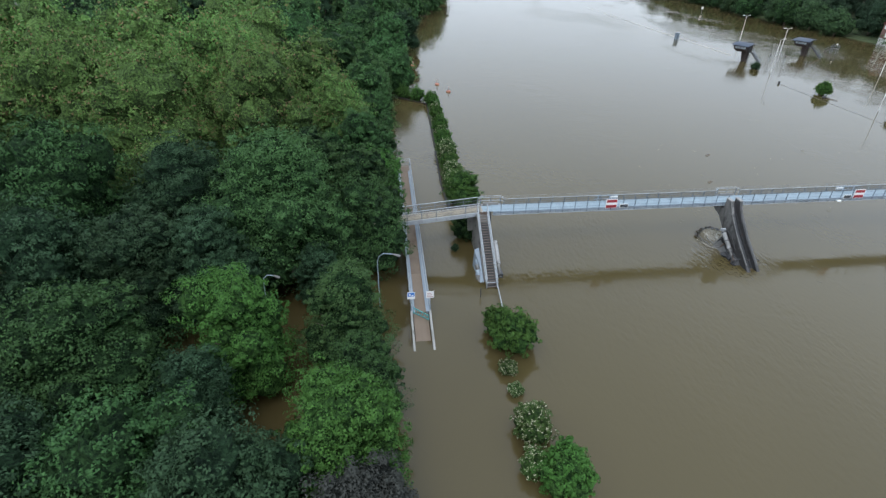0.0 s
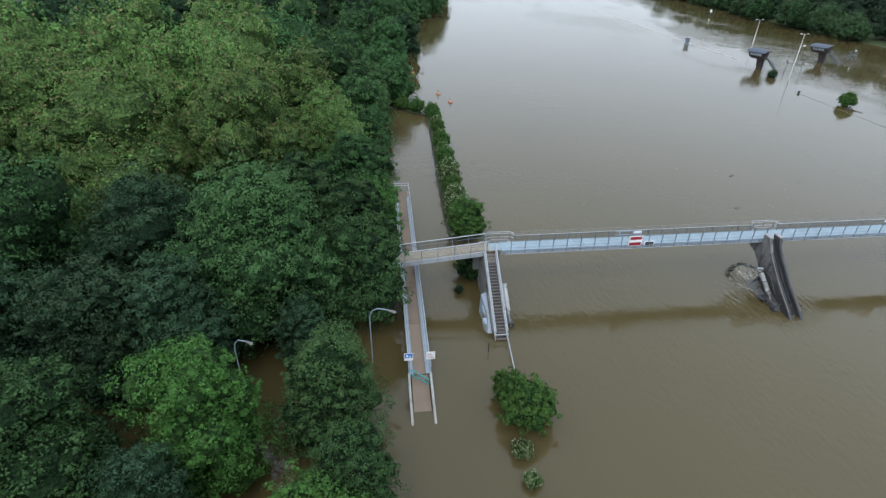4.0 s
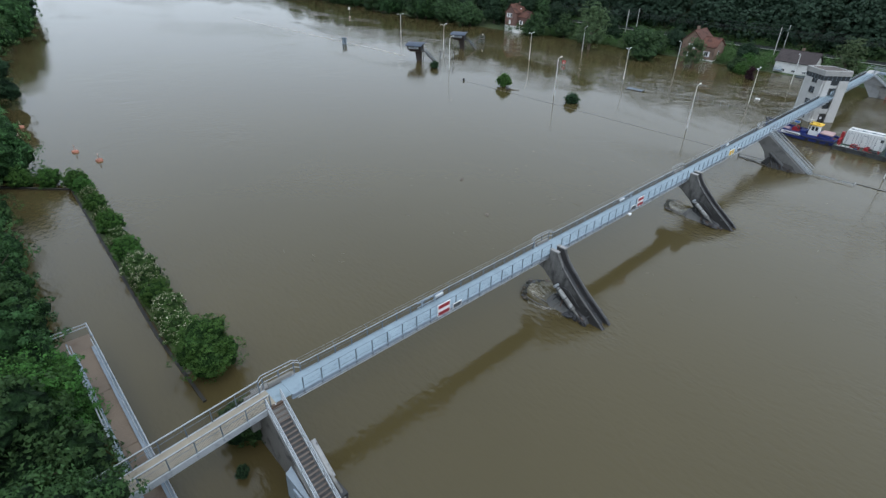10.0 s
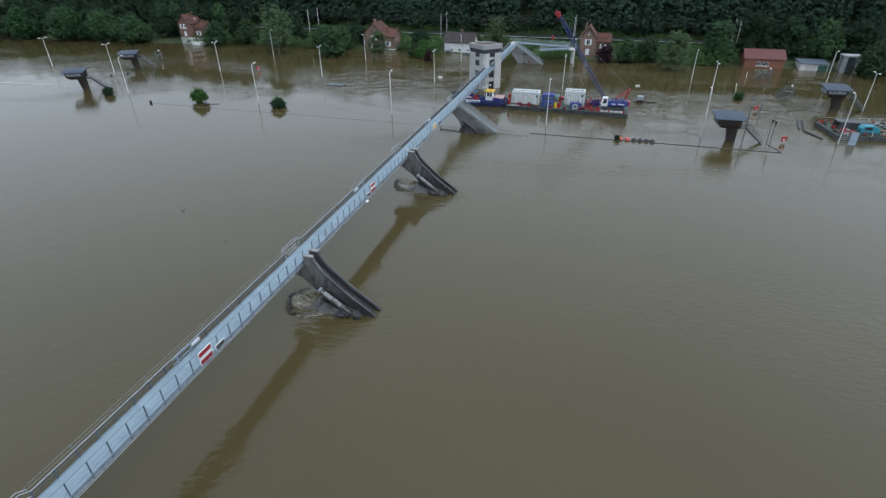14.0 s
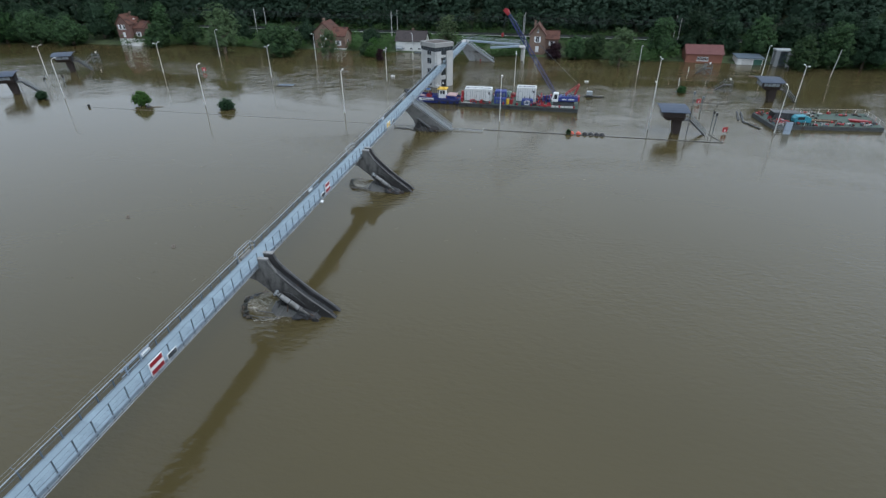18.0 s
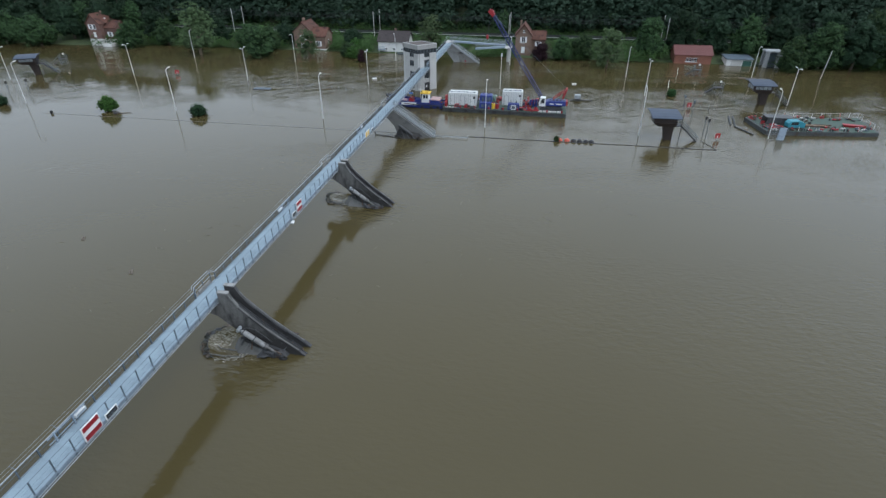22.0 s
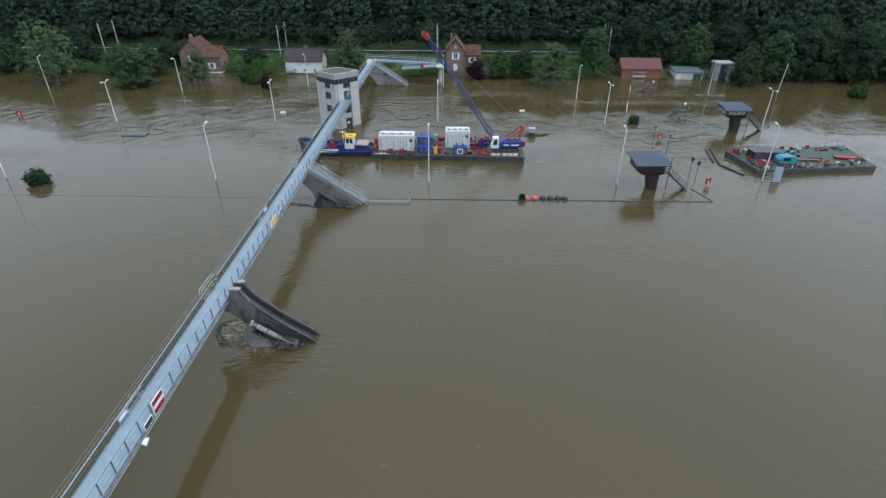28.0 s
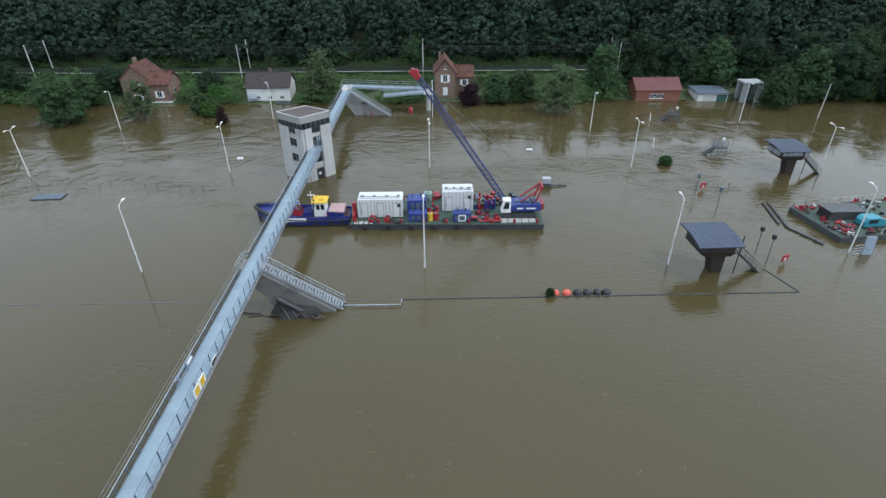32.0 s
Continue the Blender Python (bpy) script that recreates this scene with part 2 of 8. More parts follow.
    l.new(both.outputs["Value"], b1.inputs["Height"])
    l.new(ripple.outputs["Fac"], b2.inputs["Height"])
    l.new(b1.outputs["Normal"], b2.inputs["Normal"])
    l.new(b2.outputs["Normal"], p.inputs["Normal"])
    return m


WATER = muddy_water()
CONCRETE = surface("weathered_concrete", (0.19, 0.185, 0.175), 0.9, vary=0.35, scale=0.8, fine=12, bump=0.3, stain=(0.055, 0.055, 0.053))
WETCONC = surface("wet_dark_concrete", (0.085, 0.083, 0.08), 0.55, vary=0.4, scale=0.9, fine=10, bump=0.3, stain=(0.03, 0.03, 0.032))
PALECONC = surface("pale_concrete", (0.42, 0.415, 0.40), 0.85, vary=0.15, scale=0.4, fine=8, bump=0.1)
BEIGE = surface("sandy_screed", (0.26, 0.23, 0.18), 0.9, vary=0.2, scale=1.2, fine=20)
SAND = surface("muddy_tan_surfacing", (0.150, 0.116, 0.088), 0.9, vary=0.35, scale=0.5, fine=14, stain=(0.108, 0.074, 0.05))
DECK = surface("pale_blue_grey_deck_plate", (0.225, 0.295, 0.340), 0.6, 0.0, vary=0.22, scale=0.9, fine=30, stain=(0.15, 0.20, 0.23))
GALV = surface("galvanised_steel", (0.35, 0.38, 0.405), 0.5, 0.3, vary=0.12, scale=2, fine=30)
STEELBLUE = surface("blue_grey_painted_steel", (0.23, 0.285, 0.34), 0.5, 0.1, vary=0.15, scale=2, fine=25)
POST = surface("dark_grey_blue_post", (0.10, 0.13, 0.16), 0.5, 0.2, vary=0.2)
DARKSTEEL = surface("dark_oily_steel", (0.05, 0.052, 0.055), 0.55, 0.3, vary=0.4)
RUST = surface("rusty_steel", (0.085, 0.056, 0.040), 0.8, 0.2, vary=0.4)
WHITE = surface("white_paint", (0.72, 0.73, 0.73), 0.5, vary=0.08, scale=1.0)
RED = surface("red_paint", (0.25, 0.014, 0.024), 0.5, vary=0.2)
BLACK = surface("black_paint", (0.02, 0.02, 0.022), 0.5, vary=0.2)
YELLOW = surface("yellow_paint", (0.65, 0.42, 0.04), 0.5, vary=0.12)
BLUE = surface("navy_blue_paint", (0.016, 0.025, 0.11), 0.45, vary=0.2)
BARK = surface("grey_brown_bark", (0.11, 0.09, 0.07), 0.95, vary=0.4, scale=3, fine=18, bump=0.5)
SOIL = surface("grassy_ground", (0.042, 0.062, 0.022), 0.95, vary=0.4, scale=0.25, fine=3, bump=0.3)
LEAF = dict(
    mid=foliage("mid_green_leaves", (0.060, 0.135, 0.040), (0.010, 0.028, 0.011)),
    dark=foliage("dark_green_leaves", (0.050, 0.110, 0.050), (0.012, 0.031, 0.016)),
    bright=foliage("bright_green_leaves", (0.080, 0.190, 0.036), (0.022, 0.062, 0.015)),
    plane=foliage("olive_plane_leaves", (0.150, 0.285, 0.070), (0.042, 0.090, 0.026), (0.170, 0.130, 0.062), 0.13),
    soft=foliage("soft_green_leaves", (0.086, 0.194, 0.061), (0.018, 0.050, 0.019)),
    purple=foliage("grey_purple_leaves", (0.078, 0.085, 0.074), (0.038, 0.044, 0.040)),
    copper=foliage("copper_leaves", (0.050, 0.022, 0.030), (0.022, 0.010, 0.014)),
    blossom=foliage("leaves_with_cream_blossom", (0.085, 0.155, 0.040), (0.040, 0.085, 0.025), (0.50, 0.48, 0.36), 0.16),
    # far-bank greens are greyed to paint distance haze into the leaves
    bank=foliage("hazed_green_bank_leaves", (0.070, 0.130, 0.048), (0.030, 0.065, 0.028)),
    bankdark=foliage("hazed_dark_bank_leaves", (0.036, 0.072, 0.036), (0.018, 0.040, 0.022)),
    airy=foliage("grey_green_small_leaves", (0.120, 0.178, 0.082), (0.072, 0.118, 0.054)),
    # hill green is blued for the same painted haze
    hill=foliage("hazed_hillside_leaves", (0.030, 0.060, 0.032), (0.016, 0.036, 0.023)),
    scrub=foliage("bright_scrub_leaves", (0.105, 0.190, 0.058), (0.042, 0.085, 0.030)),
)


def bough(name, light, dark):
    """The leafy mass under the outer sprays: fine flecks of leaf and painted-in shaded gap, with relief."""
    m = bpy.data.materials.new(name)
    m.use_nodes = True
    n, l = m.node_tree.nodes, m.node_tree.links
    p = n["Principled BSDF"]
    at, fleck, patch = n.new("ShaderNodeTexCoord"), n.new("ShaderNodeTexNoise"), n.new("ShaderNodeTexNoise")
    fleck.inputs["Scale"].default_value, fleck.inputs["Detail"].default_value, fleck.inputs["Roughness"].default_value = 4.2, 4, 0.72
    patch.inputs["Scale"].default_value, patch.inputs["Detail"].default_value = 0.7, 2
    both, ramp, info, hsv, span = n.new("ShaderNodeMath"), n.new("ShaderNodeValToRGB"), n.new("ShaderNodeObjectInfo"), n.new("ShaderNodeHueSaturation"), n.new("ShaderNodeMapRange")
    for a in (fleck, patch):
        l.new(at.outputs["Object"], a.inputs["Vector"])
    both.operation = "MULTIPLY_ADD"
    both.inputs[1].default_value, both.inputs[2].default_value = 0.35, -0.17
    l.new(patch.outputs["Fac"], both.inputs[0])
    add = n.new("ShaderNodeMath")
    l.new(both.outputs["Value"], add.inputs[0])
    l.new(fleck.outputs["Fac"], add.inputs[1])
    # the dark stop paints in the shade between leaves
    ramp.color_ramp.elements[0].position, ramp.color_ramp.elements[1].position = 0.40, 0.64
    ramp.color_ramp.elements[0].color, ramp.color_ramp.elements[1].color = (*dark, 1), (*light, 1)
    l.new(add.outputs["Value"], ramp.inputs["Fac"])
    span.inputs["To Min"].default_value, span.inputs["To Max"].default_value = 0.8, 1.2
    l.new(info.outputs["Random"], span.inputs["Value"])
    l.new(ramp.outputs["Color"], hsv.inputs["Color"])
    l.new(span.outputs["Result"], hsv.inputs["Value"])
    l.new(hsv.outputs["Color"], p.inputs["Base Color"])
    p.inputs["Roughness"].default_value, p.inputs["Specular IOR Level"].default_value = 0.85, 0.1
    relief = n.new("ShaderNodeBump")
    relief.inputs["Strength"].default_value, relief.inputs["Distance"].default_value = 1.0, 0.22
    l.new(fleck.outputs["Fac"], relief.inputs["Height"])
    l.new(relief.outputs["Normal"], p.inputs["Normal"])
    return m


# darker than the outer leaves: the crown's inner shade is in the colour
INNER = {k: bough(k + "_shaded_leafy_mass", light, dark) for k, light, dark in (
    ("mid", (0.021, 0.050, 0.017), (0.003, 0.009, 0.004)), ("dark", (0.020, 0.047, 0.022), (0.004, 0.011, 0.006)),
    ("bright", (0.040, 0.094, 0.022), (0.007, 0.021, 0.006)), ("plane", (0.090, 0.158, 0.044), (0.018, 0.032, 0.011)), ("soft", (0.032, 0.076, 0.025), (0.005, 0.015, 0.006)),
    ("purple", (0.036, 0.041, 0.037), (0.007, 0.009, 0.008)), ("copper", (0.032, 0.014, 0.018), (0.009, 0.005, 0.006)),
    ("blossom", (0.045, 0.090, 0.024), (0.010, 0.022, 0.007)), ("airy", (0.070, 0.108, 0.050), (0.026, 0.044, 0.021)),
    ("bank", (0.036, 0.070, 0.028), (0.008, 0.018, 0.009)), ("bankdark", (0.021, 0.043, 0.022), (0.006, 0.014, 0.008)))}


# ---- mesh building ----
class Shape:
    def __init__(self):
        self.v, self.f = [], []

    def add(self, verts, faces):
        k = len(self.v)
        self.v += [tuple(p) for p in verts]
        self.f += [tuple(k + i for i in f) for f in faces]
        return self

    def box(self, x0, y0, z0, x1, y1, z1):
        return self.hexa([(x0, y0, z0), (x1, y0, z0), (x1, y1, z0), (x0, y1, z0), (x0, y0, z1), (x1, y0, z1), (x1, y1, z1), (x0, y1, z1)])

    def hexa(self, p):
        return self.add(p, [(3, 2, 1, 0), (4, 5, 6, 7), (0, 1, 5, 4), (1, 2, 6, 5), (2, 3, 7, 6), (3, 0, 4, 7)])

    def beam(self, p, q, w, h, up=(0, 0, 1)):
        p, q = Vector(p), Vector(q)
        d = (q - p).normalized()
        s = d.cross(Vector(up))
        s = s.normalized() if s.length > 1e-4 else Vector((1, 0, 0))
        u = s.cross(d).normalized()
        s, u = s * w / 2, u * h / 2
        return self.hexa([p - s - u, p + s - u, q + s - u, q - s - u, p - s + u, p + s + u, q + s + u, q - s + u])

    def tube(self, p, q, r, n=8, r2=None):
        p, q = Vector(p), Vector(q)
        r2 = r if r2 is None else r2
        d = (q - p).normalized()
        s = d.orthogonal().normalized()
        u = d.cross(s)
        ring = [s * math.cos(2 * math.pi * i / n) + u * math.sin(2 * math.pi * i / n) for i in range(n)]
        return self.add([p + a * r for a in ring] + [q + a * r2 for a in ring],
                        [(i, (i + 1) % n, n + (i + 1) % n, n + i) for i in range(n)] + [tuple(reversed(range(n))), tuple(range(n, 2 * n))])

    def path(self, pts, r, n=6):
        """One bent tube through the points."""
        pts = [Vector(p) for p in pts]
        s, v, m = None, [], len(pts)
        for k, p in enumerate(pts):
            d = (pts[min(k + 1, m - 1)] - pts[max(k - 1, 0)]).normalized()
            s = (s - d * s.dot(d)) if s else d.orthogonal()
            s = s.normalized() if s.length > 1e-4 else d.orthogonal().normalized()
            u = d.cross(s)
            v += [p + s * (r * math.cos(2 * math.pi * i / n)) + u * (r * math.sin(2 * math.pi * i / n)) for i in range(n)]
        return self.add(v, [(k * n + i, k * n + (i + 1) % n, k * n + n + (i + 1) % n, k * n + n + i) for k in range(m - 1) for i in range(n)]
                        + [tuple(reversed(range(n))), tuple(range((m - 1) * n, m * n))])

    def prism(self, poly, a, b, axis="x"):
        """A flat outline pushed from a to b along an axis; the outline is given in the two other coordinates."""
        put = {"x": lambda c, p: (c, p[0], p[1]), "y": lambda c, p: (p[0], c, p[1]), "z": lambda c, p: (p[0], p[1], c)}[axis]
        n = len(poly)
        return self.add([put(a, p) for p in poly] + [put(b, p) for p in poly],
                        [tuple(range(n)), tuple(reversed(range(n, 2 * n)))] + [(i, n + i, n + (i + 1) % n, (i + 1) % n) for i in range(n)])

    def ball(self, c, rx, ry, rz, n=10, rings=6, jag=0.0, rng=None):
        v, f = [], []
        for j in range(rings + 1):
            a = math.pi * j / rings
            for i in range(n):
                b = 2 * math.pi * i / n
                k = 1 + (rng.uniform(-jag, jag) if rng else 0)
                v.append((c[0] + rx * k * math.sin(a) * math.cos(b), c[1] + ry * k * math.sin(a) * math.sin(b), c[2] + rz * k * math.cos(a)))
        for j in range(rings):
            for i in range(n):
                f.append((j * n + i, (j + 1) * n + i, (j + 1) * n + (i + 1) % n, j * n + (i + 1) % n))
        return self.add(v, f)

    def mesh(self, name, mat, smooth=False):
        me = bpy.data.meshes.new(name)
        me.from_pydata(self.v, [], self.f)
        bm = bmesh.new()
        bm.from_mesh(me)
        bmesh.ops.recalc_face_normals(bm, faces=bm.faces)
        bm.to_mesh(me)
        bm.free()
        me.materials.append(mat)
        if smooth:
            me.polygons.foreach_set("use_smooth", [True] * len(me.polygons))
        return me


def thing(name, label, category, at=(0, 0, 0), turn=0, group=""):
    ob = new(name)
    ob.empty_display_size = 0.3
    ob.matrix_world = pose(*at, 0, 0, turn)
    return tagged(ob, label, category, group)


def part(name, shape, mat, parent, label="", at=None, turn=0, smooth=False):
    ob = new(name, shape if isinstance(shape, bpy.types.Mesh) else shape.mesh(name, mat, smooth))
    ob.parent = parent
    if at is not None:
        ob.matrix_local = pose(*at, 0, 0, turn)
    return tagged(ob, label) if label else ob


def solid(name, shape, mat, label, category, kind="", group=""):
    return tagged(new(name, shape.mesh(name, mat)), label, category, group, kind)


# ---- water and ground ----
def bank_left(y):
    return float(np.interp(y, [-400, 70, 75, 105, 152, 218, 305, 600], [-41, -41, -33, -33, -27, -10, 5, 60]))


def bank_right(y):
    return float(np.interp(y, [-500, -140, -60, 60, 100, 130, 200, 300, 600], [140, 139, 140, 140, 142, 136, 134, 141, 190]))


def ground_height(x, y):
    r, lft = x - bank_right(y), bank_left(y) - x
    if r > -3:
        z = np.interp(r, [-3, 0, 3, 13, 15.5, 21, 25, 40, 70, 120, 400, 2000], [-1.0, 0.05, 0.5, 1.2, 3.4, 3.5, 3.0, 8.5, 21, 39, 75, 90])
        return float(z) + (0.25 * math.sin(x * 0.4 + y * 0.31) if r > 1 and not 14 < r < 22 else 0)
    if lft > 0:
        return float(np.interp(lft, [0, 3, 60, 90, 400, 2000], [-2.0, -0.5, -0.4, 0.5, 6, 40]))
    return -4.0


gx = sorted(set([-2500, -1200, -600, -300, -200, -150] + list(range(-130, 116, 12)) + list(range(116, 300, 4)) + [320, 360, 420, 520, 700, 1100, 1700, 2600]))
gy = sorted(set([-2500, -1200, -600, -350, -250] + list(range(-200, 420, 8)) + [460, 540, 700, 1000, 1600, 2600]))
gv = [(x, y, ground_height(x, y)) for y in gy for x in gx]
gf = [(j * len(gx) + i, j * len(gx) + i + 1, (j + 1) * len(gx) + i + 1, (j + 1) * len(gx) + i) for j in range(len(gy) - 1) for i in range(len(gx) - 1)]
# forest floor colour, darkened to carry the shade under the crowns
FLOOR = surface("shaded_woodland_floor", (0.032, 0.045, 0.020), 0.95, vary=0.4, scale=0.3, fine=3, bump=0.3)
ground = solid("ground", Shape().add(gv, gf), SOIL, "grassy river bank rising to a wooded hillside", "ground", "structure")
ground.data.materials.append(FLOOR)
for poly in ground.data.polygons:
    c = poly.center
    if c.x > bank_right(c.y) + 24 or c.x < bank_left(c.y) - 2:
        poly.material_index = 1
solid("water", Shape().add([(-2500, -2500, 0), (330, -2500, 0), (330, 2600, 0), (-2500, 2600, 0)], [(0, 1, 2, 3)]), WATER,
      "brown muddy flood water with faint ripples", "water", "structure")


# ---- trees ----
def leaf_mesh(name, mat, seed, centres, radii, sprays, per, size, up=0.5, loose=0.45, core=None, ruffle=False, grid=(16, 10), fill=1.0):
    """Leaf sprays on clumps that sit on the lobes of a crown."""
    rng = np.random.default_rng(seed)
    # sprays spread evenly over every lobe
    share = np.maximum(6, np.round(sprays * radii ** 1.3 / (radii ** 1.3).sum())).astype(int)
    pick = np.repeat(np.arange(len(centres)), share)
    sprays = len(pick)
    step = np.concatenate([(np.arange(m) + 0.5) / m for m in share])
    turn = np.concatenate([np.arange(m) * 2.39996 for m in share]) + pick * 1.7
    flat = np.sqrt(np.maximum(0, 1 - (1 - 2 * step) ** 2))
    d = np.c_[flat * np.cos(turn), flat * np.sin(turn), 1 - 2 * step] + rng.normal(size=(sprays, 3)) * 0.12
    d /= np.linalg.norm(d, axis=1)[:, None]
    low = (d[:, 2] < -0.45) & (rng.random(sprays) < up)
    d[low, 2] *= -1
    out = rng.uniform(0.70, 1.22, sprays) if ruffle else rng.uniform(0.80, 1.12, sprays)
    c = centres[pick] + d * (radii[pick] * out)[:, None]
    gap = np.linalg.norm(c[:, None, :] - centres[None], axis=2) / radii[None]
    keep = (gap < 0.62).sum(1) == 0
    c, d, r = c[keep], d[keep], (radii[pick][keep] * (rng.uniform(0.20, 0.46, keep.sum()) if ruffle else rng.uniform(0.24, 0.40, keep.sum())))
    k = len(c)
    e = rng.normal(size=(k * per, 3))
    e /= np.linalg.norm(e, axis=1)[:, None]
    e += np.repeat(d, per, 0) * 0.7
    e /= np.linalg.norm(e, axis=1)[:, None]
    pos = np.repeat(c, per, 0) + e * np.repeat(r, per)[:, None] * rng.uniform(0.6, 1.1, (k * per, 1)) * np.array([1.12, 1.12, 0.58] if ruffle else [1, 1, 0.8])
    nrm = e + rng.normal(size=e.shape) * (0.24 if ruffle else loose) + np.array([0, 0, 0.25])
    nrm /= np.linalg.norm(nrm, axis=1)[:, None]
    t1 = np.cross(nrm, rng.normal(size=nrm.shape))
    t1 /= np.linalg.norm(t1, axis=1)[:, None]
    t2 = np.cross(nrm, t1)
    s = (size * rng.uniform(0.7, 1.35, len(pos)))[:, None]
    v = np.empty((len(pos), 3, 3))
    v[:, 0] = pos + t1 * s * 0.75 - nrm * s * 0.12
    v[:, 1], v[:, 2] = pos + t2 * s * 0.47 - t1 * s * 0.45, pos - t2 * s * 0.47 - t1 * s * 0.45
    v = v.reshape(-1, 3)
    if core is None:
        return v
    # an uneven leafy mass under the outer sprays, inner shade painted into its colour
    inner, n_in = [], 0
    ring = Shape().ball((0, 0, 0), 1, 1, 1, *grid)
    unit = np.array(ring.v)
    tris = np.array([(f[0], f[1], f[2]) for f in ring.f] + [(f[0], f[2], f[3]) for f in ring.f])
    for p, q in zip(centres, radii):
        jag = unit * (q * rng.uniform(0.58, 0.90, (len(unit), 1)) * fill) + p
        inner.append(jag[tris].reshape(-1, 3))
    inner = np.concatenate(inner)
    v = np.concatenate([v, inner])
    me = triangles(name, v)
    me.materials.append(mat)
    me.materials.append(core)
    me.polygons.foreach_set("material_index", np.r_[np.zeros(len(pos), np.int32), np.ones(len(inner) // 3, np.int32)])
    return me


def triangles(name, v):
    me = bpy.data.meshes.new(name)
    n = len(v) // 3
    me.vertices.add(n * 3)
    me.vertices.foreach_set("co", v.reshape(-1))
    me.loops.add(n * 3)
    me.loops.foreach_set("vertex_index", np.arange(n * 3, dtype=np.int32))
    me.polygons.add(n)
    me.polygons.foreach_set("loop_start", np.arange(0, n * 3, 3, dtype=np.int32))
    me.update(calc_edges=True)
    return me


def crown_lobes(seed, R, base, H, count, spread=0.66, ruffle=False):
    rng = np.random.default_rng(seed)
    mid, half = (base + H) / 2, (H - base) / 2
    d = rng.normal(size=(count, 3))
    d /= np.linalg.norm(d, axis=1)[:, None]
    d *= rng.uniform(0.6, 1.14, (count, 1))
    radii = R * rng.uniform(0.20, 0.44, count)
    c = d * np.array([R * spread, R * spread, half * 0.68]) + np.array([0, 0, mid])
    c[0], radii[0] = (0, 0, mid + half * 0.28), R * 0.64
    c[1], radii[1] = (0, 0, mid - half * 0.25), R * 0.68
    if ruffle:
        # uneven boughs that stand out in tiers and draw in towards the top
        f = np.clip((c[:, 2] - base) / (H - base), 0, 1)
        c[:, :2] *= (1.22 - 0.62 * f ** 1.4)[:, None]
        c[0], radii[0] = (R * 0.08, -R * 0.05, mid + half * 0.45), R * 0.46
        c[1], radii[1] = (0, 0, mid - half * 0.18), R * 0.62
        radii[6:] *= rng.uniform(0.72, 1.05, count - 6)
    for k, a in enumerate((0.3, 1.9, 3.4, 4.9)):
        c[2 + k], radii[2 + k] = (R * 0.5 * math.cos(a), R * 0.5 * math.sin(a), base + R * 0.42), R * 0.48
    return c, radii


def trunk_shape(seed, base, H, R, r=None):
    rng = random.Random(seed)
    r = r or max(0.16, R * 0.06)
    s = Shape()
    top = Vector((rng.uniform(-0.3, 0.3), rng.uniform(-0.3, 0.3), base + (H - base) * 0.45))
    s.tube((0, 0, -1.2), top * 0.5, r * 1.25, 9, r * 0.9)
    s.tube(top * 0.5, top, r * 0.9, 9, r * 0.55)
    for i in range(6):
        a = 2 * math.pi * i / 6 + rng.uniform(-0.4, 0.4)
        z0 = base * 0.7 + (H - base) * rng.uniform(0.05, 0.4)
        tip = Vector((math.cos(a) * R * 0.62, math.sin(a) * R * 0.62, z0 + (H - base) * rng.uniform(0.15, 0.3)))
        s.tube((0, 0, z0), tip, r * 0.42, 6, r * 0.12)
    return s


CROWNS = {}
KINDS = list(LEAF)


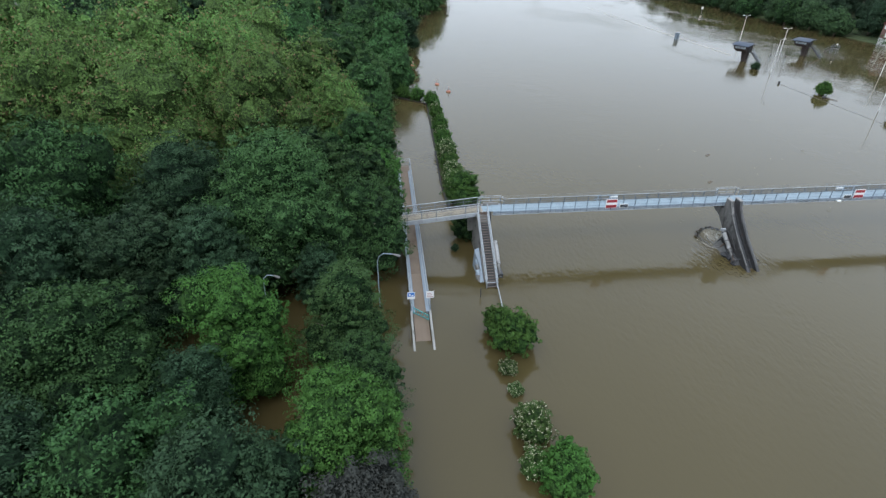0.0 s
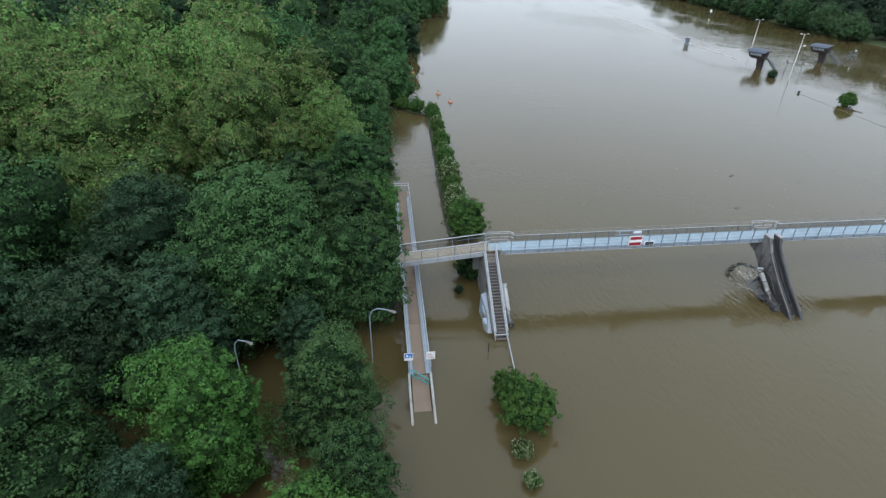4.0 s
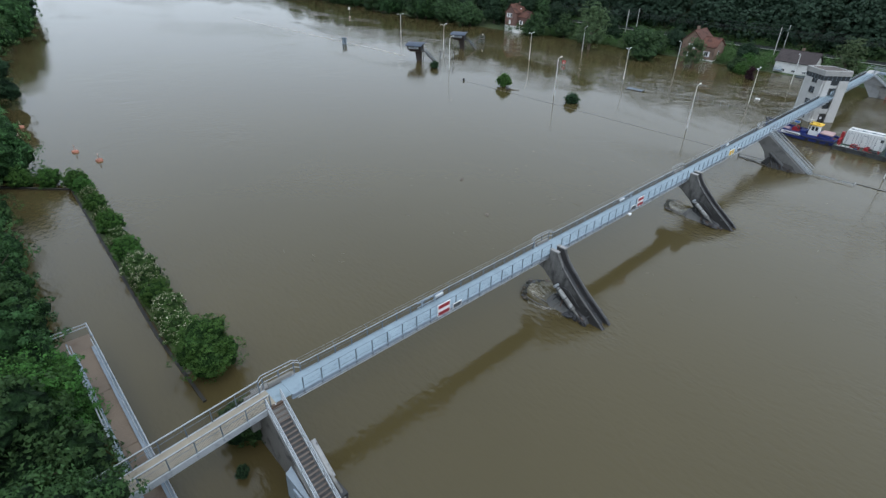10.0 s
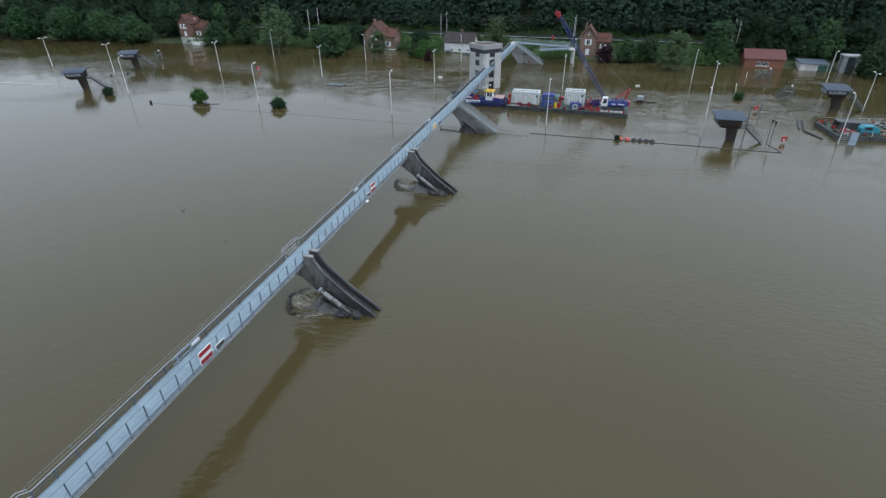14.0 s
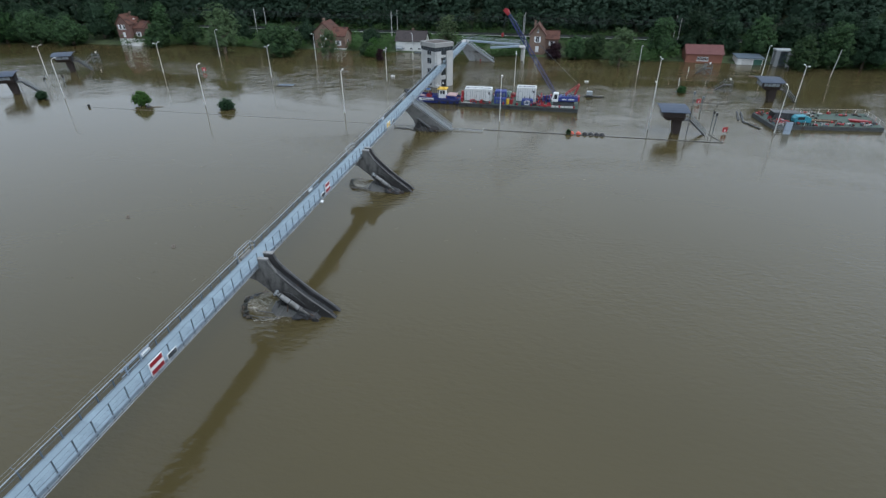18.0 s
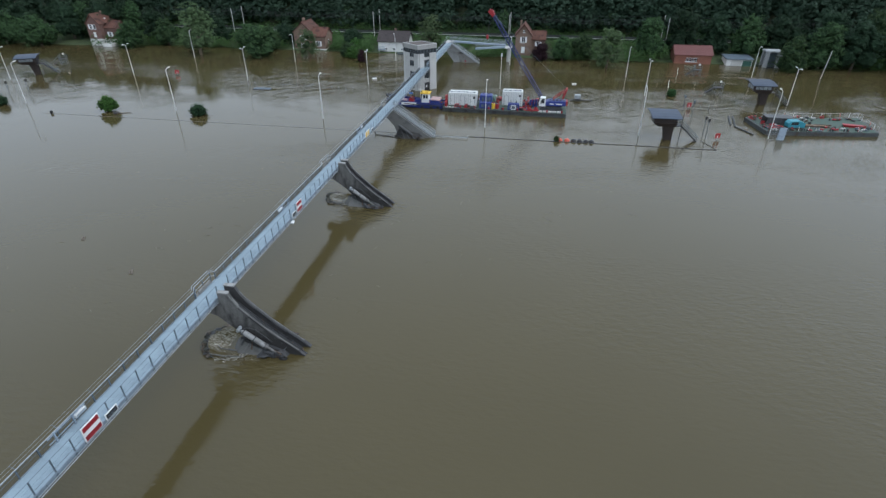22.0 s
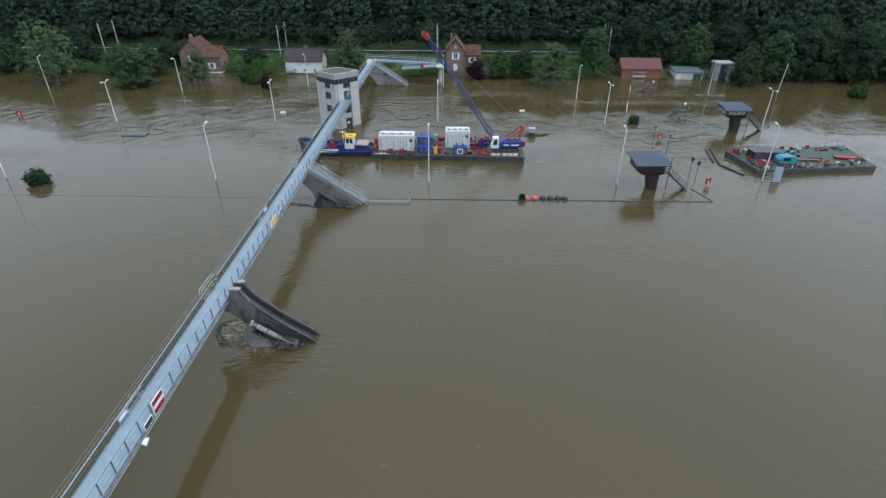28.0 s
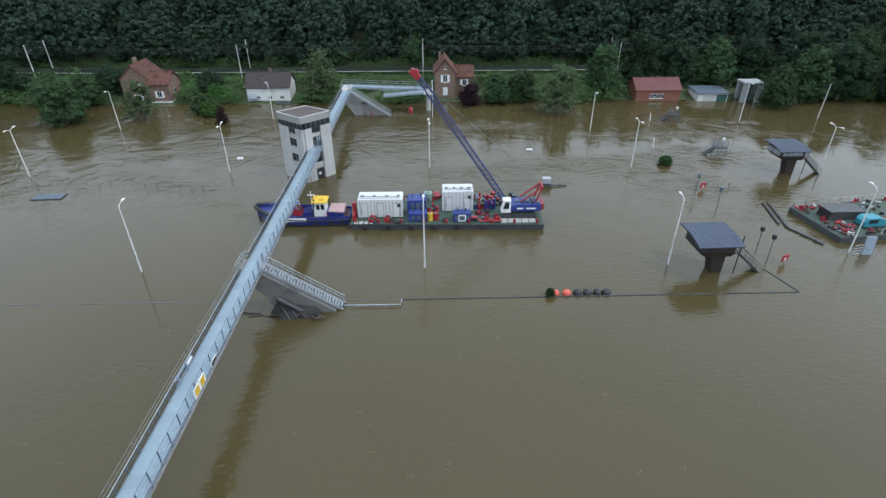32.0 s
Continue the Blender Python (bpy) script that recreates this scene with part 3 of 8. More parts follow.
def tree(kind, x, y, H, R, fine=1, base=None, label="", name="tree", category="tree", group="trees of the flooded wood", z=None):
    """fine 3: nearest trees, 2: near, 1: middle distance, 0: far."""
    ratio = round(H / R * 2) / 2
    variant = (int(abs(x * 7 + y * 3)) % 3)
    unit = 1.8 if R < 2.6 else 4.2 if R < 5.6 else 7.0
    if fine == 0:
        unit = 7.0
    key = (kind, fine, ratio, variant, unit)
    if key not in CROWNS:
        seed = (KINDS.index(kind) * 7919 + fine * 131 + int(ratio * 2) * 17 + variant * 1009 + int(unit * 10)) % 99991
        h = ratio * unit
        low = h * 0.07
        ruffle = unit > 2 and (fine == 3 or fine == 2 and kind != "plane" or fine == 1 and kind in ("bank", "bankdark", "airy", "mid", "dark"))
        c, radii = crown_lobes(seed, unit, low, h, {3: 24, 2: 24, 1: 16, 0: 10}[fine] + (6 if unit > 6 else 0) + (6 if ruffle else 0), ruffle=ruffle)
        sprays, per, size = {3: {1.8: (300, 44, 0.10), 4.2: (640, 48, 0.125), 7.0: (980, 42, 0.165)}, 2: {1.8: (230, 40, 0.115), 4.2: (370, 40, 0.16), 7.0: (600, 38, 0.185)}, 1: {1.8: (150, 24, 0.16), 4.2: (280, 24, 0.22), 7.0: (300, 20, 0.30)}, 0: {7.0: (170, 12, 0.50)}}[fine][unit]
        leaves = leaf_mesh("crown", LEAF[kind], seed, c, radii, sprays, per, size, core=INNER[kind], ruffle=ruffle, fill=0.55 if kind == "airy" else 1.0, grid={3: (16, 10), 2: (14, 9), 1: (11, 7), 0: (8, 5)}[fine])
        CROWNS[key] = (leaves, trunk_shape(seed, low, h, unit).mesh("trunk", BARK), h)
    leaves, trunk, h = CROWNS[key]
    words = {"mid": "broad mid-green leafy tree standing in brown flood water", "soft": "soft green leafy tree at the edge of the flood", "dark": "dense dark green tree standing in flood water",
             "bright": "bright green leafy tree rising from the flood", "plane": "tall olive-green plane tree with brownish tinge",
             "airy": "thin airy grey-green tree standing in flood water", "purple": "grey-purple leaved small tree at the water", "copper": "copper-leaved small tree beside the brick house",
             "blossom": "green shrub with cream blossom on the wall", "bank": "leafy garden tree on the flooded far bank", "bankdark": "dark leafy tree on the flooded far bank", "hill": "dark green woodland tree on the far bank"}
    t = thing(name, label or words[kind], category, (x, y, (0 if z is None else z)), (x * 53 + y * 29) % 360, group)
    t.scale = (R / unit, R / unit, H / h)
    for n2, me in (("trunk", trunk), ("crown", leaves)):
        o = new(n2, me)
        o.parent = t
    return t


# ---- footbridge over the weir ----
DZ = 5.4            # deck level
Y0, Y1 = -0.14, 1.54  # downstream and upstream railing
bridge = thing("footbridge", "long pale blue-grey steel footbridge over the drowned weir", "footbridge")
BAY = 1.5
POST_M = Shape().box(-0.035, -0.03, -0.35, 0.035, 0.03, 1.08).box(-0.06, -0.06, -0.40, 0.06, 0.05, -0.12).mesh("post", POST)


def grille(width, bars, z0, z1, edge=0.035, bar=0.009, deep=0.006):
    """A welded panel: two edge strips with thin upright bars between them, as one piece."""
    xs = [0.0]
    for i in range(1, bars):
        xs += [i * width / bars - bar / 2, i * width / bars + bar / 2]
    xs.append(width)
    zs = [z0, z0 + edge, z1 - edge, z1]
    full = lambda i, k: 0 <= i < len(xs) - 1 and 0 <= k < 3 and (k != 1 or i % 2 == 1)
    n = len(xs)
    vid = lambda i, k, s: (s * 4 + k) * n + i
    f = []
    for i in range(n - 1):
        for k in range(3):
            if full(i, k):
                f += [(vid(i, k, 0), vid(i + 1, k, 0), vid(i + 1, k + 1, 0), vid(i, k + 1, 0)), (vid(i, k, 1), vid(i, k + 1, 1), vid(i + 1, k + 1, 1), vid(i + 1, k, 1))]
                for di, dk, p, q in ((-1, 0, (i, k), (i, k + 1)), (1, 0, (i + 1, k + 1), (i + 1, k)), (0, -1, (i + 1, k), (i, k)), (0, 1, (i, k + 1), (i + 1, k + 1))):
                    if not full(i + di, k + dk):
                        f.append((vid(*p, 0), vid(*q, 0), vid(*q, 1), vid(*p, 1)))
    return Shape().add([(x, y, z) for y in (-deep, deep) for z in zs for x in xs], f)


MESHGREY = surface("dull_grey_rail_mesh", (0.060, 0.062, 0.060), 0.6, 0.2, vary=0.2, scale=2, fine=25)
GREYRAIL = surface("dull_grey_cable_duct", (0.20, 0.21, 0.20), 0.6, 0.2, vary=0.2, scale=2, fine=25)
BARS_M = grille(BAY, 20, 0.06, 1.0, 0.03, 0.013).mesh("railing_panel", MESHGREY)
PLATE_M = Shape().box(0.002, Y0 + 0.07, -0.05, 0.998, Y1 - 0.06, 0.0).mesh("deck_plate", DECK)
X_END = 130.0


def railing(parent, p, q, side_bars=True, high=1.1, gap=BAY, posts=True, thick=0.045, mat=GALV):
    """A straight railing from p to q on the deck line."""
    p, q = Vector(p), Vector(q)
    n = max(1, round((q - p).length / gap))
    step = (q - p) / n
    turn = math.degrees(math.atan2(step.y, step.x))
    tilt = math.atan2(step.z, math.hypot(step.x, step.y))
    for i in range(n + 1):
        if posts:
            o = part("post", POST_M, POST, parent)
            o.matrix_local = Matrix.Translation(p + step * i) @ pose(0, 0, 0, 0, 0, turn) @ Matrix.Diagonal((1, 1, high / 1.08, 1))
        if side_bars and i < n:
            o = part("railing_panel", BARS_M, MESHGREY, parent)
            o.matrix_local = Matrix.Translation(p + step * i) @ pose(0, 0, 0, 0, 0, turn) @ Matrix.Rotation(-tilt, 4, "Y") @ Matrix.Diagonal((step.length / BAY, 1, high / 1.08, 1))
    up = Vector((0, 0, high))
    part("handrail", Shape().tube(p + up, q + up, thick, 8), mat, parent)
    part("middle_rail", Shape().tube(p + up * 0.62, q + up * 0.62, thick * 0.4, 6), POST, parent)


supports = [-30.0, 0.0, 30.0, 60.0]
for i in range(int(X_END + 30)):
    part("deck_plate", PLATE_M, DECK, bridge, at=(-30 + i, 0, DZ))
for a, b in ((-30, 0), (0, 30), (30, 60), (60, 93), (93, X_END)):
    for y, d in ((Y0, 1), (Y1, -1)):
        part("edge_beam", Shape().box(a + 0.02, y - 0.04, DZ - 0.16, b - 0.02, y + 0.04, DZ + 0.015), STEELBLUE, bridge)
        part("girder", Shape().box(a + 0.02, y + d * 0.22 - 0.03, DZ - 0.5, b - 0.02, y + d * 0.22 + 0.03, DZ - 0.06).box(a + 0.02, y + d * 0.22 - 0.12, DZ - 0.55, b - 0.02, y + d * 0.22 + 0.12, DZ - 0.5), STEELBLUE, bridge)
    # service pipes slung below the downstream edge
    for dy, dz, r in ((0.10, 0.24, 0.022), (0.13, 0.40, 0.030)):
        part("service_pipe", Shape().tube((a + 0.3, Y0 - dy, DZ - dz), (b - 0.3, Y0 - dy, DZ - dz), r, 6), GALV, bridge)
    for k in range(int((b - a) / 3)):
        part("pipe_hanger", Shape().beam((a + 1.5 + 3 * k, Y0 - 0.03, DZ - 0.10), (a + 1.5 + 3 * k, Y0 - 0.15, DZ - 0.44), 0.04, 0.03), POST, bridge)
    for k in range(int((b - a) / 3)):
        part("cross_beam", Shape().box(a + 1.5 + 3 * k - 0.06, Y0 + 0.07, DZ - 0.28, a + 1.5 + 3 * k + 0.06, Y1 - 0.07, DZ - 0.055), GALV, bridge)
    railing(bridge, (a + 0.9, Y0, DZ), (b - 0.9, Y0, DZ), False, 1.05, thick=0.016, mat=POST)
    part("wire", Shape().tube((a + 0.9, Y0, DZ + 0.25), (b - 0.9, Y0, DZ + 0.25), 0.014, 5), POST, bridge)
    railing(bridge, (a + 1.6, Y1, DZ), (b - 1.6, Y1, DZ), high=0.74, thick=0.036)
    # lengthwise seams of the deck planks
    for k in range(5):
        y = Y0 + 0.28 + 0.28 * k
        part("deck_strip", Shape().box(a + 0.2, y - 0.012, DZ + 0.001, b - 0.2, y + 0.012, DZ + 0.006), STEELBLUE, bridge)
    # thin cables carried outside the upstream railing on raked arms
    for dy, z in ((0.17, 0.86), (0.34, 0.96)):
        part("cable_duct", Shape().tube((a + 1.6, Y1 + dy, DZ + z), (b - 1.6, Y1 + dy, DZ + z), 0.014, 6), GREYRAIL, bridge)
    for k in range(int((b - a) / 3)):
        part("cable_arm", Shape().beam((a + 1.6 + 3 * k, Y1, DZ + 0.72), (a + 1.6 + 3 * k, Y1 + 0.36, DZ + 0.97), 0.03, 0.03), POST, bridge)
# widened lookouts upstream of each support, with a higher kinked rail
for x in supports:
    s = Shape().box(x - 1.25, Y1 + 0.11, DZ - 0.3, x + 1.25, Y1 + 0.45, DZ - 0.02)
    part("lookout_slab", s, CONCRETE, bridge, "grey concrete lookout slab")
    r = Shape()
    for h, d in ((0.50, 0.0), (0.92, 0.0), (1.0, 0.2)):
        r.path([(x - 1.6, Y1 + d, DZ + h - 0.12), (x - 1.2, Y1 + 0.22 + d, DZ + h), (x + 1.2, Y1 + 0.22 + d, DZ + h), (x + 1.6, Y1 + d, DZ + h - 0.12)], 0.028)
    part("lookout_rail", r, GALV, bridge)
    for dx in (-1.2, 0, 1.2):
        part("post", Shape().box(x + dx - 0.035, Y1 + 0.19, DZ - 0.02, x + dx + 0.035, Y1 + 0.25, DZ + 0.9), POST, bridge)
    part("parapet_block", Shape().box(x - 0.9, Y1 + 0.02, DZ - 0.02, x + 0.9, Y1 + 0.2, DZ + 0.3), CONCRETE, bridge, "stained concrete parapet block")

# approach span towards the wood, with a sandy deck, sinking a little
AX = -43.4
approach = thing("approach_span", "sandy concrete approach span of the footbridge", "footbridge", (0, 0, 0))
AZ = 4.25
part("deck_slab", Shape().hexa([(AX, Y0 + 0.05, AZ - 0.12), (-31.2, Y0 + 0.05, DZ - 0.12), (-31.2, Y1 - 0.05, DZ - 0.12), (AX, Y1 - 0.05, AZ - 0.12),
                                (AX, Y0 + 0.05, AZ), (-31.2, Y0 + 0.05, DZ), (-31.2, Y1 - 0.05, DZ), (AX, Y1 - 0.05, AZ)]), BEIGE, approach)
for y in (Y0, Y1):
    part("girder", Shape().beam((AX, y, AZ - 0.25), (-31.2, y, DZ - 0.25), 0.12, 0.5), GALV, approach)
    railing(approach, (AX, y, AZ), (-31.6, y, DZ), gap=1.6)

# waterway boards on the downstream railing
def board(x, w, h, rows, label, flip=False):
    t = thing("waterway_sign", label, "sign", (x, Y0 - 0.12, DZ + 0.05))
    part("panel", Shape().box(-w / 2, -0.03, -0.15, w / 2, 0.03, h - 0.15), WHITE, t)
    for z0, z1, m in rows:
        part("stripe", Shape().box(-w / 2 + 0.06, -0.045, -0.15 + z0 * h, w / 2 - 0.06, -0.031, -0.15 + z1 * h), m, t)
    return t


board(-15.8, 1.4, 1.15, ((0.05, 0.36, RED), (0.64, 0.95, RED)), "white board with two red stripes, no passage")
board(16.5, 1.4, 1.15, ((0.05, 0.36, RED), (0.64, 0.95, RED)), "white board with two red stripes, no passage")
for x in (-14.2, 15.0, 46.0):
    t = board(x, 1.05, 0.46, ((0.10, 0.90, BLACK),), "small white board with a black plate and illegible marks")
    for k in range(3):
        part("text_bar", Shape().box(-0.36 + 0.26 * k, -0.055, 0.02, -0.18 + 0.26 * k, -0.046, 0.12), POST, t)
t = thing("waterway_sign", "white board with two yellow squares on the railing", "sign", (43.2, Y0 - 0.12, DZ + 0.3))
part("panel", Shape().box(-1.0, -0.03, -0.4, 1.0, 0.03, 0.45), WHITE, t)
for x in (-0.5, 0.5):
    part("yellow_square", Shape().box(x - 0.33, -0.045, -0.32, x + 0.33, -0.031, 0.37), YELLOW, t)
for x, d in ((-14.8, -1), (15.2, 1), (45.7, -1)):
    t = thing("light_box", "pale metal floodlight box on the upstream railing", "lamp", (x, Y1 - 0.10, DZ + 0.48))
    part("housing", Shape().prism([(-0.12, -0.08), (0.10, -0.08), (0.13, 0.01), (0.08, 0.11), (-0.09, 0.11)], -0.42, 0.42, "x"), WHITE, t)
    part("lens", Shape().box(-0.38, -0.135, -0.06, 0.38, -0.121, 0.07), GALV, t)
    for z in (-0.2, 0.22):
        part("bracket_bar", Shape().box(min(0, d * 2.0) - 0.5, -0.02, z - 0.03, max(0, d * 2.0) + 0.5, 0.03, z + 0.03), STEELBLUE, t)
    for k in (0.55, 2.0):
        part("bracket_post", Shape().box(d * k - 0.05, -0.05, -0.6, d * k + 0.05, 0.05, 0.35), STEELBLUE, t)
for x in (13.8,):
    t = thing("channel_light", "small pale navigation light hung outside the railing", "lamp", (x, Y0 - 0.1, DZ - 0.25))
    part("arm", Shape().beam((0, 0.06, 0), (0, -0.2, 0.02), 0.08, 0.06), GALV, t)
    part("lamp_body", Shape().prism([(-0.30, -0.55), (0.30, -0.42), (0.22, -0.18), (-0.22, -0.18)], -0.05, 0.06, "z"), WHITE, t)

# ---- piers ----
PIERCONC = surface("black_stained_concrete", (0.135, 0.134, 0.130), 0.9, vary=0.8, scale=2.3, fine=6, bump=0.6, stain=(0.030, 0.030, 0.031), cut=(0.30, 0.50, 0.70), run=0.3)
DARKCONC = surface("dark_grey_concrete", (0.052, 0.051, 0.052), 0.8, vary=0.6, scale=1.0, fine=9, bump=0.4, stain=(0.02, 0.02, 0.021))
GREYCONC = surface("smooth_grey_concrete", (0.135, 0.135, 0.13), 0.85, vary=0.3, scale=0.8, fine=12, bump=0.2, stain=(0.08, 0.08, 0.08))
RAMGREY = surface("grey_ram_paint", (0.27, 0.275, 0.275), 0.5, vary=0.5, scale=2.2, stain=(0.09, 0.088, 0.085))
PALEGREY = surface("worn_pale_cap_concrete", (0.26, 0.258, 0.25), 0.85, vary=0.3, scale=1.5, fine=12, bump=0.2)


def wet_foot(m, top, colour, keep=0.5):
    """A dark band of wet growth with a ragged upper edge above the river's level."""
    n, l = m.node_tree.nodes, m.node_tree.links
    p = n["Principled BSDF"]
    old = p.inputs["Base Color"].links[0].from_socket
    pos, sep, rag, add, span, mix = n.new("ShaderNodeNewGeometry"), n.new("ShaderNodeSeparateXYZ"), n.new("ShaderNodeTexNoise"), n.new("ShaderNodeMath"), n.new("ShaderNodeMapRange"), n.new("ShaderNodeMix")
    rag.inputs["Scale"].default_value, rag.inputs["Detail"].default_value = 1.6, 6
    l.new(pos.outputs["Position"], sep.inputs["Vector"])
    l.new(pos.outputs["Position"], rag.inputs["Vector"])
    add.operation = "MULTIPLY_ADD"
    add.inputs[1].default_value = -2.6
    l.new(rag.outputs["Fac"], add.inputs[0])
    l.new(sep.outputs["Z"], add.inputs[2])
    span.inputs["From Min"].default_value, span.inputs["From Max"].default_value = top * 0.45 - 1.3, top - 1.3
    span.inputs["To Min"].default_value, span.inputs["To Max"].default_value = 1.0, 1 - keep - 0.5
    l.new(add.outputs["Value"], span.inputs["Value"])
    mix.data_type = "RGBA"
    mix.inputs["B"].default_value = (*colour, 1)
    l.new(span.outputs["Result"], mix.inputs["Factor"])
    l.new(old, mix.inputs["A"])
    l.new(mix.outputs["Result"], p.inputs["Base Color"])


wet_foot(PIERCONC, 3.6, (0.030, 0.029, 0.028))
wet_foot(RAMGREY, 1.6, (0.10, 0.098, 0.092))
OUT = [(-1.25, 5.95), (-1.5, 5.4), (-1.95, 4.7), (-2.75, 3.9), (-3.95, 2.8), (-5.35, 1.7), (-7.0, 0.5), (-7.6, -0.05), (-7.6, -1.6)]
INN = [(-3.6, -1.6), (-3.1, 0.2), (-2.1, 1.3), (-1.1, 2.4), (0.2, 3.5), (2.2, 4.1), (2.4, 4.6), (-0.32, 4.62), (-0.32, 6.0)]


def pier(x, stairs=False):
    t = thing("bridge_pier", "stained concrete weir pier with two curved horns standing in the flood", "bridge pier", (x, 0, 0), 0, "weir piers")
    rng = random.Random(int(x) + 5)
    for s in (-1, 1):
        # PIERCONC on the -x wall, the darker DARKCONC on the +x wall
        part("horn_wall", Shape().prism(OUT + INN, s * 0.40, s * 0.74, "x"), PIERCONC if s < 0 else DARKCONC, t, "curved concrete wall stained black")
        part("cap", Shape().box(s * 0.57 - 0.2, -1.3, 5.96, s * 0.57 + 0.2, -0.29, 6.08), PALEGREY, t, "pale concrete cap of the horn")
        part("edge_rail", Shape().path([(s * 0.66, y + 0.02, z + 0.04) for y, z in OUT[1:7]], 0.05, 6), GREYCONC, t, "worn pale edge")
        part("inner_rail", Shape().path([(s * 0.44, y + 0.02, z + 0.05) for y, z in OUT[2:8]], 0.06, 6), DARKSTEEL, t)
        # hydraulic ram with its clamps, hoses and a rack of chain teeth
        a, b = Vector((s * 1.15, -2.15, 2.4)), Vector((s * 1.15, -5.0, 0.35))
        ram = part("hydraulic_ram", Shape().tube(a, a.lerp(b, 0.74), 0.25, 14).tube(a.lerp(b, 0.74), b, 0.13, 10), RAMGREY, t, "grey steel ram cylinder")
        for f in (0.02, 0.34, 0.66):
            q = a.lerp(b, f)
            part("clamp", Shape().tube(q, q + (b - a).normalized() * 0.1, 0.31, 14), DARKSTEEL, ram)
        part("pivot", Shape().tube(a + Vector((-0.3, 0.25, 0.2)), a + Vector((0.3, 0.25, 0.2)), 0.16, 10).beam(a + Vector((0, 0.3, 0.25)), a, 0.22, 0.22), GALV, ram)
        part("hose", Shape().path([tuple(a + Vector((s * 0.1, 0.1, 0.2))), (s * 1.0, -2.6, 2.7), (s * 0.85, -3.2, 2.5), (s * 0.8, -3.8, 1.95), (s * 0.8, -4.6, 1.2)], 0.05), DARKSTEEL, ram)
        for k in range(7):
            y = -2.0 - 0.36 * k
            part("rack_tooth", Shape().box(s * 0.76, y - 0.1, 1.35 - 0.19 * k, s * 1.05, y + 0.08, 1.6 - 0.19 * k), DARKSTEEL, t)
        part("rack", Shape().beam((s * 0.85, -1.7, 1.35), (s * 0.85, -4.6, -0.2), 0.2, 0.22), DARKSTEEL, t)
        part("ram_bracket", Shape().hexa([(s * 0.75, -3.6, -0.4), (s * 1.65, -3.8, -0.4), (s * 1.6, -6.2, -0.4), (s * 0.75, -6.4, -0.4), (s * 0.75, -3.8, 0.9), (s * 1.35, -3.9, 0.5), (s * 1.3, -5.4, 0.2), (s * 0.75, -5.7, 0.45)]), DARKSTEEL, t)
        for k in range(8):
            p = Vector((s * rng.uniform(0.8, 1.8), rng.uniform(-6.2, -3.6), rng.uniform(0.0, 0.55)))
            part("driftwood", Shape().tube(p, p + Vector((rng.uniform(-0.5, 0.5), rng.uniform(-0.8, 0.8), rng.uniform(-0.1, 0.35))), rng.uniform(0.04, 0.1), 5, 0.03), RUST if k % 2 else DARKSTEEL, t)
    trough = [(y + 0.5, z - 0.35) for y, z in OUT[:8]]
    # the recess between the walls is black along its whole length
    part("trough", Shape().prism(trough + [(y + 0.35, z - 0.5) for y, z in reversed(trough)], -0.39, 0.39, "x"), BLACK, t, "dark trough between the walls")
    part("guide_rail", Shape().path([(0.2, y + 0.42, z - 0.22) for y, z in OUT[2:8]], 0.07), DARKSTEEL, t)
    part("guide_rail", Shape().path([(-0.16, y + 0.42, z - 0.22) for y, z in OUT[2:8]], 0.05), DARKSTEEL, t)
    for k in range(6):
        y, z = -3.4 - 0.5 * k, 2.35 - 0.33 * k
        part("rung", Shape().beam((-0.38, y, z), (0.38, y - 0.1, z), 0.1, 0.08), DARKSTEEL, t)
    part("pier_head", Shape().prism([(-1.1, 4.58), (2.5, 4.58), (2.5, 3.9), (0.6, 3.4), (-0.7, 2.4), (-1.8, 1.8)], -0.39, 0.39, "x"), PIERCONC, t)
    # sloping concrete cheek that breaks the water below the ram
    part("nose_block", Shape().add([(-1.55, -5.4, -0.5), (-0.74, -5.6, -0.5), (-0.74, -0.4, -0.5), (-1.75, -1.5, -0.5), (-0.76, -1.5, 1.35), (-0.76, -4.4, 0.35)],
                                   [(0, 3, 4), (0, 4, 5), (0, 5, 1), (3, 2, 4), (0, 1, 2, 3), (1, 5, 4, 2)]), GREYCONC, t, "wet grey concrete cheek at the waterline")
    # machinery housing and loose ironwork between the cheek and the wall
    for s in (-1, 1):
        for k in range(6):
            y, z = -2.2 - 0.55 * k, 1.7 - 0.28 * k
            part("iron_bar", Shape().beam((s * 0.76, y, z), (s * rng.uniform(1.0, 1.6), y - rng.uniform(-.3, .5), z - rng.uniform(.2, .8)), 0.09, 0.12), RUST if k % 3 else DARKSTEEL, t)
        part("bearing_block", Shape().prism([(-4.9, -.4), (-2.9, .3), (-2.6, 1.1), (-3.4, 1.3), (-5.6, .35)], s * 0.75, s * 1.02, "x"), DARKSTEEL, t)
        for k in range(5):
            p = OUT[2 + k]
            part("stain_ledge", Shape().beam((s * 0.57, p[0] - .05, p[1] - .1), (s * 0.57, OUT[3 + k][0] - .05, OUT[3 + k][1] - .1), 0.42, 0.1), BLACK if k % 2 else DARKCONC, t)
    for k in range(14):
        s = -1 if k % 3 else 1
        c = (s * rng.uniform(0.85, 1.7), rng.uniform(-6.3, -3.4), rng.uniform(-0.05, 0.4))
        part("debris_lump", Shape().ball(c, rng.uniform(.15, .4), rng.uniform(.2, .5), rng.uniform(.12, .3), 7, 5, 0.35, rng), rng.choice([DARKSTEEL, BLACK, DARKCONC, RUST]), t)
